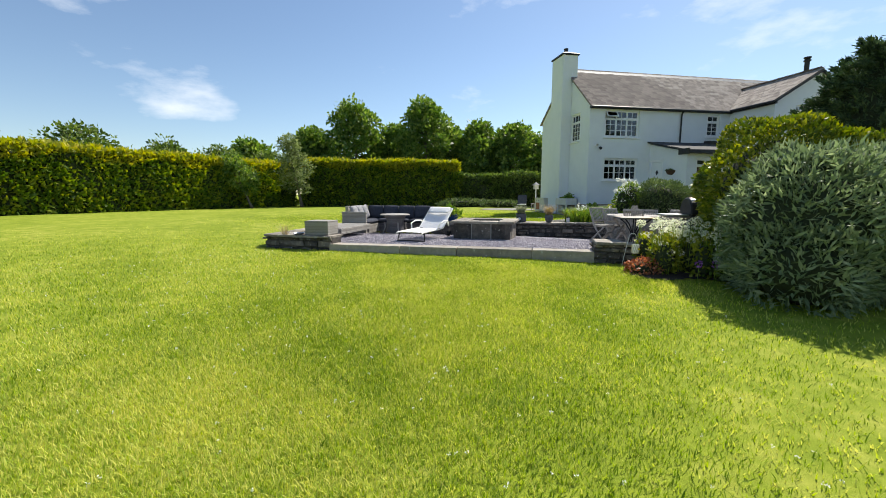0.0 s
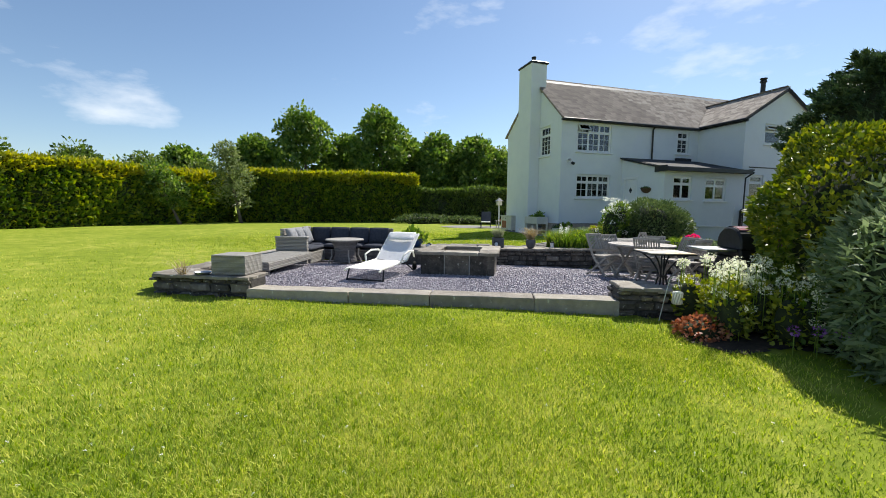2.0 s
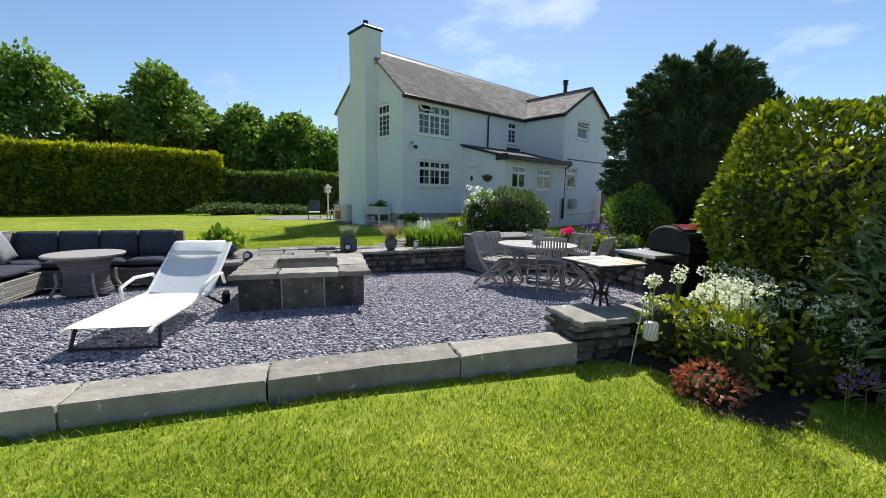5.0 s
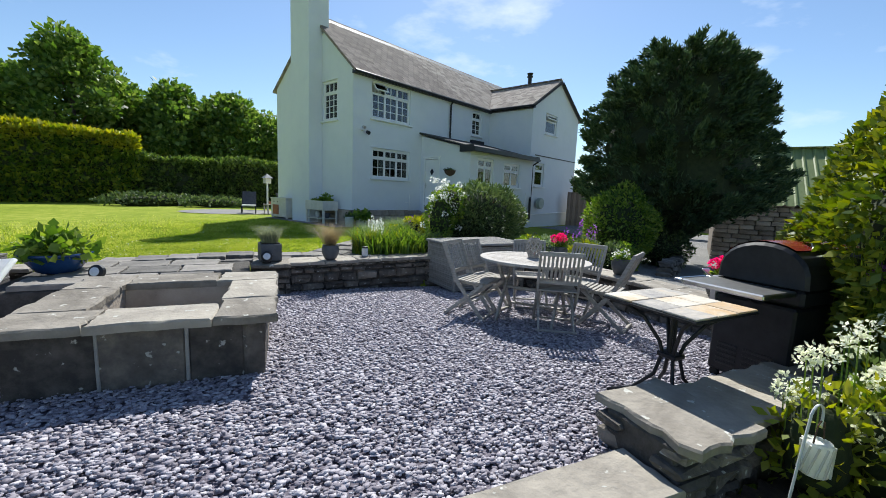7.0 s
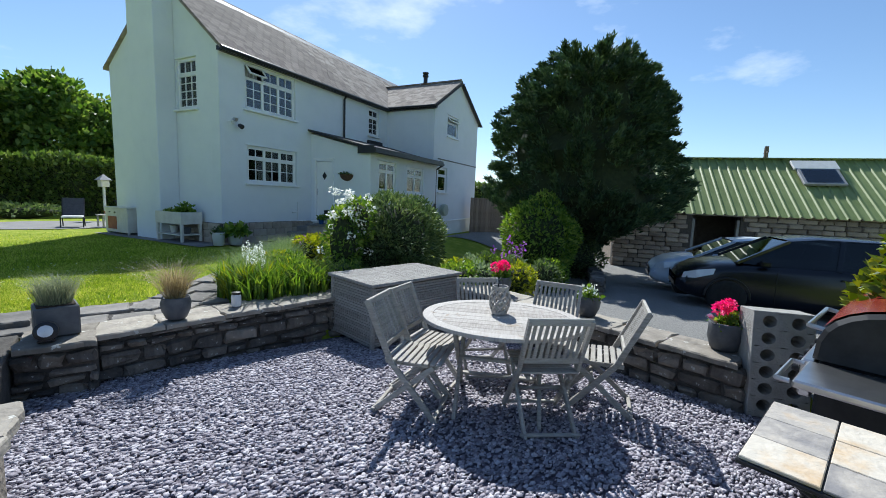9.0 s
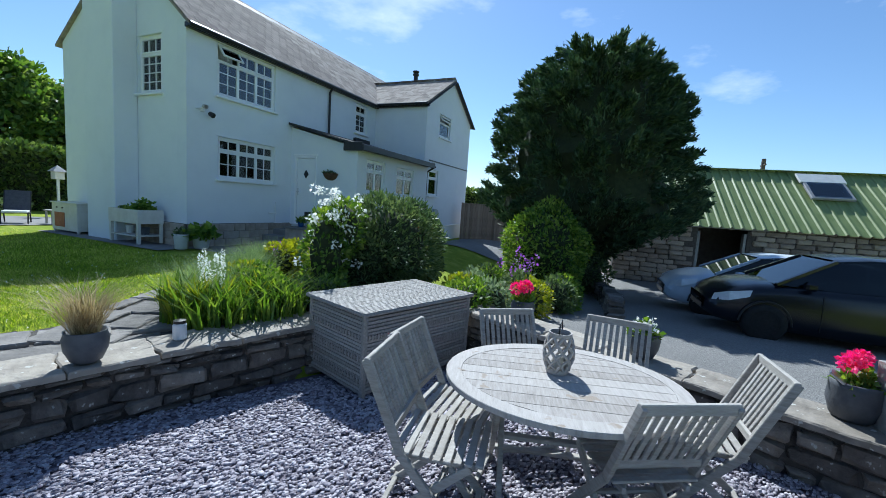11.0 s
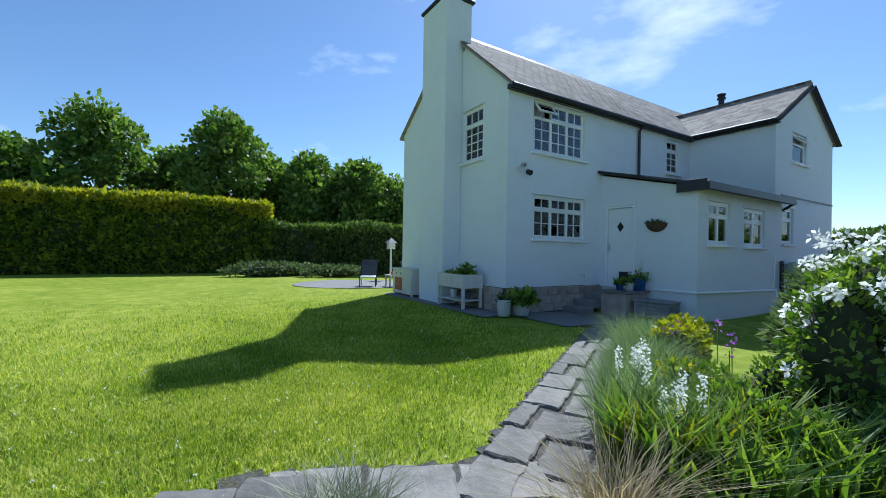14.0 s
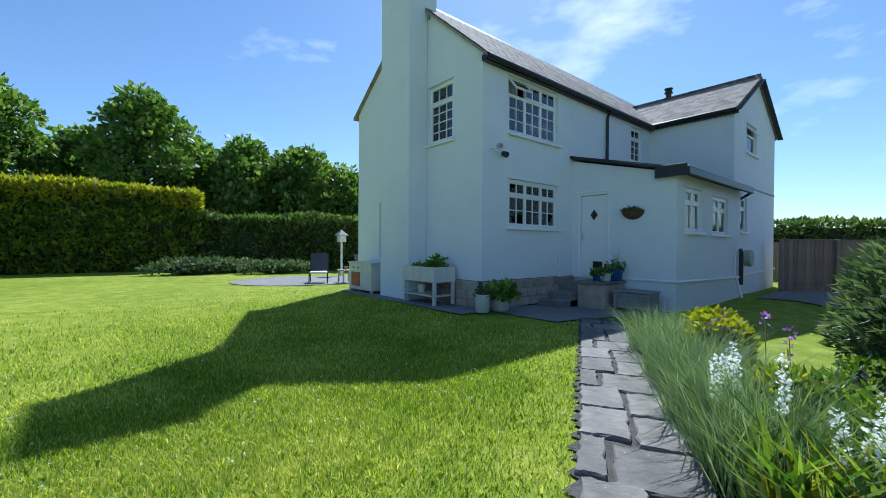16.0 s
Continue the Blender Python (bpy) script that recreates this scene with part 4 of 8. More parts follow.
part("waste_pipe", Geo().tube([(LX0 - 0.04, HY0 - 0.05, 1.28), (LX0 - 0.04, LY - 0.05, 1.3), (LX0, LY - 0.05, 1.3), (15.3, LY - 0.05, 1.22), (15.6, WY - 0.06, 1.2), (20.3, WY - 0.06, 1.32)], 0.03, 8), M_UPVC, house, "white waste pipe along the wall")
part("waste_pipe", Geo().tube([(15.0, LY - 0.06, 1.25), (14.6, LY - 0.3, 0.7)], 0.03, 8), M_UPVC, house)
part("waste_pipe", Geo().tube([(14.9, LY - 0.05, 1.3), (15.0, LY - 0.05, 2.2)], 0.022, 8), M_UPVC, house)
part("waste_pipe", Geo().tube([(10.25, HY0 - 0.04, 1.3), (10.25, HY0 - 0.04, 1.95)], 0.02, 8).tube([(10.0, HY0 - 0.04, 1.6), (10.3, HY0 - 0.04, 1.6)], 0.02, 8).tube([(10.2, HY0 - 0.04, 1.29), (LX0, HY0 - 0.04, 1.27)], 0.022, 8), M_UPVC, house)
part("string_course", Geo().box(WX0 + 0.4, WY - 0.02, 3.98, WX1, WY - 0.003, 4.03, 0.003), M_BLACK, house)
part("cable_conduit", Geo().tube([(HX0 - 0.03, 24.2, 1.7), (HX0 - 0.03, 24.2, 3.3)], 0.025, 8), M_RENDER, house)

# chimneys
stack = Geo()
stack.box(6.88, 21.95, 0.3, HX0 + 0.001, 23.25, 9.15, 0.02)
stack.box(6.9, 21.97, 6.2, 7.75, 23.23, 9.15, 0.02)
chim = part("chimney", stack, M_RENDER, house, "tall white rendered chimney stack")
part("chimney_cap", Geo().box(6.82, 21.9, 9.15, 7.82, 23.3, 9.24, 0.02).add([(6.84, 21.92, 9.24), (7.8, 21.92, 9.24), (7.8, 23.28, 9.24), (6.84, 23.28, 9.24), (7.15, 22.25, 9.4), (7.5, 22.25, 9.4), (7.5, 22.95, 9.4), (7.15, 22.95, 9.4)], [(0, 1, 5, 4), (1, 2, 6, 5), (2, 3, 7, 6), (3, 0, 4, 7), (4, 5, 6, 7)]), M_BLACK, chim)
part("chimney_pot", Geo().lathe([(0.11, 9.4), (0.1, 9.58), (0.12, 9.6), (0.12, 9.64)], 16, (7.32, 22.55, 0)), M_BLACK, chim)
part("flashing", Geo().box(7.4, 21.86, 7.72, 7.84, 21.93, 7.95, 0.01), M_LEAD, chim)
chim2 = part("chimney", Geo().box(22.7, 22.0, 7.6, 23.5, 22.9, 8.95, 0.02), M_LEAD, house, "dark squat chimney stack")
part("flue", Geo().lathe([(0.13, 8.9), (0.13, 9.85), (0.19, 9.87), (0.19, 9.95), (0.13, 10.0), (0.2, 10.08), (0.2, 10.12)], 14, (23.2, 22.4, 0)), M_DARKMETAL, chim2, "black metal flue")


def window(x0, x1, z0, z1, lights, m, bars, curtain=0.0, open_vent=False):
    """A white casement set in an opening along x; lights: number of casements; bars: (across, down) glazing bars."""
    w = part("window", Geo().ring(x0, z0, x1, z1, 0.06, 0.06, 0.13), M_UPVC, house, "white framed window", m=m)
    part("sill", Geo().box(x0 - 0.07, -0.09, z0 - 0.06, x1 + 0.07, 0.1, z0 - 0.002, 0.012), M_UPVC, w)
    part("lintel", Geo().box(x0 - 0.07, -0.012, z1 + 0.002, x1 + 0.07, 0.05, z1 + 0.05, 0.005), M_RENDER, w)
    cw = (x1 - x0 - 0.12) / lights
    for k in range(lights):
        a, b = x0 + 0.06 + k * cw, x0 + 0.06 + (k + 1) * cw
        tr = z1 - 0.06 - (z1 - z0) * 0.27
        for lo, hi in ((z0 + 0.06, tr - 0.02), (tr + 0.02, z1 - 0.06)):
            if open_vent and k == 0 and lo > z0 + 0.1:
                continue
            part("casement", Geo().ring(a, lo, b, hi, 0.04, 0.05, 0.11), M_UPVC, w)
        part("transom", Geo().box(a, 0.06, tr - 0.019, b, 0.12, tr + 0.019, 0.005), M_UPVC, w)
        for i in range(1, bars[0]):
            x = a + (b - a) * i / bars[0]
            part("glazing_bar", Geo().box(x - 0.011, 0.066, z0 + 0.1, x + 0.011, 0.098, tr - 0.06, 0.003), M_UPVC, w)
            part("glazing_bar", Geo().box(x - 0.011, 0.066, tr + 0.06, x + 0.011, 0.098, z1 - 0.1, 0.003), M_UPVC, w)
        for j in range(1, bars[1]):
            z = z0 + 0.08 + (tr - z0 - 0.1) * j / bars[1]
            part("glazing_bar", Geo().box(a + 0.04, 0.07, z - 0.011, b - 0.04, 0.094, z + 0.011, 0.003), M_UPVC, w)
        pane = part("pane", Geo().box(a + 0.02, 0.08, z0 + 0.08, b - 0.02, 0.086, tr, 0.001), M_GLASS, w)
        pane.visible_shadow = False
        if not (open_vent and k == 0):
            pane = part("pane", Geo().box(a + 0.02, 0.08, tr, b - 0.02, 0.086, z1 - 0.08, 0.001), M_GLASS, w)
            pane.visible_shadow = False
    if open_vent:
        a, b, tr = x0 + 0.06, x0 + 0.06 + cw, z1 - 0.06 - (z1 - z0) * 0.27
        h = z1 - 0.06 - tr
        s = Geo().ring(a, -h, b, 0, 0.045, -0.02, 0.02)
        part("vent_sash", s, M_UPVC, w, "top vent propped open", m=Matrix.Translation((0, 0.05, z1 - 0.06)) @ Matrix.Rotation(radians(-38), 4, "X"))
        p = part("pane", Geo().box(a + 0.03, -0.003, -h + 0.03, b - 0.03, 0.003, -0.03, 0.001), M_GLASS, w, m=Matrix.Translation((0, 0.05, z1 - 0.06)) @ Matrix.Rotation(radians(-38), 4, "X"))
        p.visible_shadow = False
    if curtain:
        for a, b in ((x0 + 0.03, x0 + 0.03 + curtain), (x1 - 0.03 - curtain, x1 - 0.03)):
            g = Geo()
            n = 14
            for k in range(n + 1):
                x, y = a + (b - a) * k / n, 0.24 + 0.025 * math.sin(k * 1.9)
                g.v += [(x, y, z0 + 0.02), (x, y, z1 + 0.02)]
            g.f = [(2 * k, 2 * k + 2, 2 * k + 3, 2 * k + 1) for k in range(n)]
            part("curtain", g, M_CURTAIN, w)
    return w


# wide curtains added here: their pale cloth stands in for sky reflected in the panes
window(8.27, 10.2, 4.66, 6.0, 3, AT_Y20, (2, 3), 0.62, True)
window(8.3, 10.24, 2.5, 3.62, 3, AT_Y20, (2, 2), 0.1)
window(14.2, 14.97, 4.82, 5.95, 1, AT_Y20, (2, 3), 0.12)
window(16.85, 18.0, 5.1, 6.05, 1, Matrix.Translation((0, WY, 0)), (1, 1), 0.58, True)
window(16.1, 17.0, 2.55, 3.65, 1, Matrix.Translation((0, WY, 0)), (1, 1), 0.15)
window(11.38, 12.45, 2.42, 3.45, 2, Matrix.Translation((0, LY, 0)), (1, 1), 0.56)
window(13.2, 14.45, 2.4, 3.4, 2, Matrix.Translation((0, LY, 0)), (1, 1), 0.56)
window(-21.92, -20.96, 4.56, 6.0, 1, Matrix.Translation((HX0, 0, 0)) @ Matrix.Rotation(-math.pi / 2, 4, "Z"), (3, 4), 0.0)
part("window_ledge", Geo().box(14.1, 19.85, 4.45, 15.05, 19.995, 4.6, 0.01), M_BLACK, house)
# dark rooms behind the windows
part("interior", Geo().box(HX0 + 0.4, 22.3, 0.5, HX1 - 0.4, 22.36, 6.2, 0.002).box(HX0 + 0.4, 20.4, 4.2, HX1 - 0.4, 22.3, 4.3, 0.002).box(HX0 + 0.4, 20.4, 1.5, HX1 - 0.4, 22.3, 1.56, 0.002)
     .box(HX0 + 0.4, 20.4, 6.18, HX1 - 0.4, 24.7, 6.22, 0.002).box(WX0 + 0.4, 19.0, 0.5, WX1 - 0.4, 19.06, 6.2, 0.002).box(LX0 + 0.35, 19.6, 0.5, LX1, 19.66, 4.0, 0.002), M_INSIDE, house)
for k in range(6):
    part("ornament", Geo().lathe([(0.03, 0), (0.045, 0.05), (0.035, 0.12), (0.02, 0.16), (0.028, 0.18)], 10, (8.5 + k * 0.3, 20.26, 2.51)), M_WHITEPOT, house)

# back door, in the lean-to's side wall
DM = Matrix.Translation((LX0, 0, 0)) @ Matrix.Rotation(-math.pi / 2, 4, "Z")
door = part("door", Geo().box(-DY1 + 0.07, 0.03, DZ0 + 0.05, -DY0 - 0.07, 0.08, DZ1 - 0.07, 0.008), M_UPVC, house, "closed white door with a diamond pane", m=DM)
part("door_frame", Geo().box(-DY1, -0.02, DZ0, -DY1 + 0.065, 0.1, DZ1, 0.008).box(-DY0 - 0.065, -0.02, DZ0, -DY0, 0.1, DZ1, 0.008).box(-DY1 + 0.066, -0.02, DZ1 - 0.065, -DY0 - 0.066, 0.1, DZ1, 0.008)
     .box(-DY1 + 0.066, -0.05, DZ0 - 0.03, -DY0 - 0.066, 0.1, DZ0 + 0.045, 0.008).box(-DY1 - 0.05, -0.03, DZ1 + 0.002, -DY0 + 0.05, 0.02, DZ1 + 0.05, 0.005), M_UPVC, door)
dc = (-(DY0 + DY1) / 2, 0.02, DZ0 + 1.62)
part("pane", Geo().add([(dc[0] - 0.1, 0.02, dc[2]), (dc[0], 0.02, dc[2] - 0.14), (dc[0] + 0.1, 0.02, dc[2]), (dc[0], 0.02, dc[2] + 0.14), (dc[0] - 0.1, 0.04, dc[2]), (dc[0], 0.04, dc[2] - 0.14), (dc[0] + 0.1, 0.04, dc[2]), (dc[0], 0.04, dc[2] + 0.14)],
                       [(0, 1, 2, 3), (7, 6, 5, 4), (0, 4, 5, 1), (1, 5, 6, 2), (2, 6, 7, 3), (3, 7, 4, 0)]), M_BLACK, door, "dark diamond-shaped glass")
part("door_handle", Geo().box(-DY1 + 0.1, 0.012, DZ0 + 0.95, -DY1 + 0.13, 0.03, DZ0 + 1.17, 0.004).tube([(-DY1 + 0.115, 0.015, DZ0 + 1.05), (-DY1 + 0.115, -0.04, DZ0 + 1.05), (-DY1 + 0.21, -0.04, DZ0 + 1.05)], 0.01, 8), M_STEEL, door)
part("cat_flap", Geo().box(dc[0] - 0.02, 0.015, DZ0 + 0.16, dc[0] + 0.24, 0.031, DZ0 + 0.42, 0.01).box(dc[0] + 0.02, 0.008, DZ0 + 0.2, dc[0] + 0.2, 0.014, DZ0 + 0.38, 0.004), M_BLACK, door)
# steps and landing
steps = thing("door_steps", "grey stone steps and landing at the back door", "steps", kind="structure")
part("landing", Geo().box(9.95, 18.55, 0.55, 10.86, 19.25, 1.2, 0.02), M_PLINTH, steps)
part("landing_slab", slab_mesh(1.0, 0.78, 0.05, 5, 0.01), M_PAVE, steps, m=Matrix.Translation((10.4, 18.9, 1.2)))
for k in range(3):
    part("step", Geo().box(9.3 + k * 0.42, 19.28, 0.55, 10.86, 19.93, 0.79 + k * 0.17, 0.015), M_CONCRETE, steps)

# ---- grass ----
def lawn_ok(x, y):
    u, v = local_uv(x, y)
    ok = ~((u > -7.42) & (u < 3.45) & (v > -0.27) & (v < 5.85))
    ok &= ~((u > 3.2) & (v > -0.3) & (v < 6.2 + 0.3 * (u - 3.3)))
    ok &= ~((u > -4.2) & (u < 0.9) & (v > 5.5) & (v < 6.22 + 0.14 * (u + 3.6)))
    t = (x - P0.x) * pd.x + (y - P0.y) * pd.y
    w = -(x - P0.x) * pd.y + (y - P0.y) * pd.x
    ok &= ~((t > -0.6) & (t < 7) & (w < 0.36))
    ok &= ~((x > 6.4) & (y > 17.9)) & ~((u > 0.75) & (v < 0.2) & (v > -1.55))
    return ok


def grass(name, n, centres, spread, height, width, label):
    k = rng.integers(0, len(centres), n)
    c = np.array(centres)[k]
    x, y = c[:, 0] + rng.normal(0, spread, n), c[:, 1] + rng.normal(0, spread, n)
    keep = lawn_ok(x, y)
    x, y = x[keep], y[keep]
    pos = np.stack([x, y, ground_z(x, y) + 0.012 * np.sin(x * 1.3) * np.cos(y * 1.1) - 0.004], 1)
    return tagged(part(name, blades_mesh(name, pos, height, width, 0.9), M_BLADE), label, "grass", kind="stuff")


grass("lawn_grass", 190000, [(-4.5, 3), (-4, 4.3), (-3.2, 4.6), (-5.6, 4), (-3, 3.2), (-2, 5.2), (-4.2, 6.2), (-2.2, 6.3)], 1.05, 0.036, 0.0026, "short mown grass blades of the front lawn")
grass("lawn_grass", 110000, [(-6, 7), (-3, 7.5), (-8, 5), (-0.5, 5), (-9, 10), (-5, 5)], 2.4, 0.042, 0.0042, "short mown grass blades beside the terrace")
grass("lawn_grass", 60000, [(-1.6, 7.7), (-0.4, 7.1), (-3, 8.4), (0.3, 6.6), (-4.4, 9.2)], 0.55, 0.038, 0.003, "short mown grass blades along the stone kerb")
grass("lawn_grass", 150000, [(1.0, 15.3), (1.6, 16.2), (2.8, 16.6), (0.5, 17), (-0.6, 15.6), (3.6, 17.4)], 1.0, 0.036, 0.0028, "short mown grass blades of the upper lawn")
grass("lawn_grass", 90000, [(2, 19), (-2, 18), (4.5, 19), (-4, 20), (5, 21)], 2.2, 0.045, 0.0055, "short mown grass blades near the house")


def daisies(n, centres, spread):
    """Small white clover heads scattered in the turf."""
    c = np.array(centres)[rng.integers(0, len(centres), n)]
    x, y = c[:, 0] + rng.normal(0, spread, n), c[:, 1] + rng.normal(0, spread, n)
    keep = lawn_ok(x, y)
    x, y = np.repeat(x[keep], 5), np.repeat(y[keep], 5)
    d = unit(rng.normal(0, 1, (len(x), 3)) + [0, 0, 0.4])
    pos = np.stack([x, y, ground_z(x, y) + 0.034], 1) + d * 0.004
    return tagged(part("clover_flower", leaves_mesh("clover_flower", pos, d, 0.011, 0.005, 0.4), M_PWHITE), "tiny white clover flowers in the lawn", "flowers", kind="stuff")


daisies(800, [(2, 17), (0, 16.5), (3.5, 18), (-3, 19), (-4, 5), (-6, 7), (-3, 3), (-7, 9), (-1, 4.5)], 1.6)


# ---- hedges, trees and shrubs ----
def lumpy(n, axes, lump=0.18, freq=2.2, seed=0.0, top_only=False):
    """Points and outward directions on an uneven ellipsoid."""
    d = unit(rng.normal(0, 1, (n, 3)))
    if top_only:
        d[:, 2] = np.abs(d[:, 2])
    k = 1 + lump * (np.sin(d[:, 0] * freq * 2 + seed) * np.sin(d[:, 1] * freq * 2.3 + seed * 1.7) + 0.6 * np.sin(d[:, 2] * freq * 3.1 + seed * 0.6 + d[:, 0] * 3))
    return d * np.array(axes) * k[:, None], d


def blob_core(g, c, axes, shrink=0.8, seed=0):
    """An inner mass, coloured dark like the shade among the leaves that stand on it."""
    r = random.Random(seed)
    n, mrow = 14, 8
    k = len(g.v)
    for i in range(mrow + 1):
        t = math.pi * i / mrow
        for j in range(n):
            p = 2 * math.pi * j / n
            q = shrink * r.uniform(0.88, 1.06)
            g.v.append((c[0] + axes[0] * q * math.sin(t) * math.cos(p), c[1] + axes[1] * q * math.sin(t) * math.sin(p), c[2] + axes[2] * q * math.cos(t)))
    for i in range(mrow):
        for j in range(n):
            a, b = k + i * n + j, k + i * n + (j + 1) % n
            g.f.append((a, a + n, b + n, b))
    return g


def shrub(name, label, base, blobs, n, size, leaf, core, category="shrub", stems=True, jitter=0.7, inner=0.25):
    """A bush: a stem, a middle coloured as dark as its inner shade and a skin of leaves. blobs: (x, y, z, rx, ry, rz)
    from the base.
    """
    t = thing(name, label, category, Matrix.Translation(base))
    vol = np.array([b[3] * b[4] + b[4] * b[5] + b[3] * b[5] for b in blobs])
    P, D, g = [], [], Geo()
    for i, b in enumerate(blobs):
        k = int(n * vol[i] / vol.sum())
        p, d = lumpy(k, b[3:], 0.1, 2.5, i * 1.3 + base[0])
        p *= (1 - inner * rng.uniform(0, 1, (k, 1)) ** 2)
        P.append(p + np.array(b[:3]))
        D.append(d)
        blob_core(g, b[:3], b[3:], 0.72, i)
    P, D = np.concatenate(P), np.concatenate(D)
    keep = P[:, 2] > 0.02
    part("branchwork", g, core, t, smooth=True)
    tagged(part("foliage", leaves_mesh("foliage", P[keep], D[keep] + [0, 0, 0.25], size[0], size[1], jitter), leaf, t), kind="stuff")
    if stems:
        part("stem", Geo().tube([(0, 0, -0.1), (0.03, 0.02, 0.3), (0, 0, blobs[0][2])], [0.06, 0.05, 0.03], 7), M_BARK, t)
    return t


# near-black green: the shade deep inside foliage, put into the colour of the cores
M_SHADED_CORE = make_mat("shaded_twigs", ((0.016, 0.024, 0.008), (0.04, 0.052, 0.018)), 0.95, 9.0, bump=0.8, bscale=14)


def hedge(name, label, a, b, depth, height, n, leaf, top_leaf, size, wob=0.25):
    """A clipped hedge from a to b: a core in the colour of inner shade, leafy faces and a paler top."""
    a, b = Vector((*a, 0)), Vector((*b, 0))
    length = (b - a).length
    m = Matrix.Translation((a.x, a.y, float(ground_z(a.x, a.y)) - 0.1)) @ Matrix.Rotation(math.atan2(b.y - a.y, b.x - a.x), 4, "Z")
    t = thing(name, label, "hedge", m)
    g = Geo()
    ns = int(length / 0.8) + 1
    for i in range(ns + 1):
        x = length * i / ns
        for y, z in ((-depth / 2 + 0.15, 0), (-depth / 2 + 0.12, height * 0.55), (-depth / 2 + 0.3, height - 0.25), (depth / 2 - 0.3, height - 0.25), (depth / 2 - 0.12, height * 0.55), (depth / 2 - 0.15, 0)):
            g.v.append((x, y + 0.12 * math.sin(x * 1.7 + z), z + 0.08 * math.sin(x * 2.3 + y)))
    for i in range(ns):
        for j in range(5):
            k = i * 6 + j
            g.f.append((k, k + 6, k + 7, k + 1))
    g.f += [tuple(range(6))[::-1], tuple(range(ns * 6, ns * 6 + 6))]
    part("branchwork", g, M_SHADED_CORE, t)

    def bulge(x, z):
        return wob * (0.5 * np.sin(x * 0.9 + 0.7 * z) + 0.3 * np.sin(x * 2.3 + 1.9 * z + 1) + 0.3 * np.sin(x * 5.1 - z * 3.3))
    k = int(n * 0.72)
    x, z = rng.uniform(0, length, k), height * rng.uniform(0, 1, k) ** 0.9
    s = np.where(rng.uniform(0, 1, k) < 0.8, -1.0, 1.0)
    y = s * (depth / 2 + bulge(x, z) * 0.5 - 0.25 * (z / height) ** 3 - 0.2 * rng.uniform(0, 1, k) ** 2)
    P = np.stack([x, y, z], 1)
    D = np.stack([np.zeros(k), s, 0.55 + 0 * x], 1)
    e = int(n * 0.05)
    for xe, sx in ((0.0, -1.0), (length, 1.0)):
        z2 = height * rng.uniform(0, 1, e)
        P = np.concatenate([P, np.stack([xe + sx * (0.1 + 0.15 * np.sin(z2 * 3)), rng.uniform(-depth / 2, depth / 2, e), z2], 1)])
        D = np.concatenate([D, np.tile([sx, 0, 0.4], (e, 1))])
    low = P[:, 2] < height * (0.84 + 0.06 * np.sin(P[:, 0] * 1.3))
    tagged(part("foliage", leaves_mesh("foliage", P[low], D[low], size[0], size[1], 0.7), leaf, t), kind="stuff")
    # the top layer takes its own leaf colour, yellower on the clipped hedges
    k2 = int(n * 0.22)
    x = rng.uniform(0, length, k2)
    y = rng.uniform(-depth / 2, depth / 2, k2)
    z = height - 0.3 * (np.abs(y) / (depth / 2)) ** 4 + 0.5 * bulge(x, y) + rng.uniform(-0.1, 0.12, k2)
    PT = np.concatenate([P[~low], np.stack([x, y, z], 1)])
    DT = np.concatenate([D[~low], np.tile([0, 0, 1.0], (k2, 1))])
    tagged(part("new_growth", leaves_mesh("new_growth", PT, DT, size[0] * 1.1, size[1], 0.6), top_leaf, t, "leaves along the hedge top"), kind="stuff")
    return t


hedge("conifer_hedge", "tall clipped green hedge with a yellow-green top", (-30, 15.6), (-10.8, 40.9), 2.2, 3.8, 30000, M_LHEDGE, M_LHEDGETOP, (0.3, 0.085))
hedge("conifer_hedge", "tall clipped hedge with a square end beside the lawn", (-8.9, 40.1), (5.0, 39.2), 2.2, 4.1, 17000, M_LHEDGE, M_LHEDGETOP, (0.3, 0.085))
hedge("field_hedge", "dark rough field hedge along the lawn's end", (2.5, 40.5), (16, 33.5), 1.8, 2.9, 14000, M_LHAW, M_LHAW, (0.24, 0.08), 0.4)
hedge("field_hedge", "distant green hedge beyond the fence", (21.5, 30), (38, 10), 1.8, 2.9, 9000, M_LHAW, M_LHAW, (0.25, 0.09), 0.4)
shrub("hedge_shrub", "dark low plants along the hedge foot", (5.0, 34.9, 0.85), [(0, 0, 0.1, 2.6, 0.7, 0.45), (2.6, -1.4, 0.1, 1.8, 0.6, 0.35)], 2600, (0.2, 0.06), M_LBUSH, M_SHADED_CORE, stems=False)


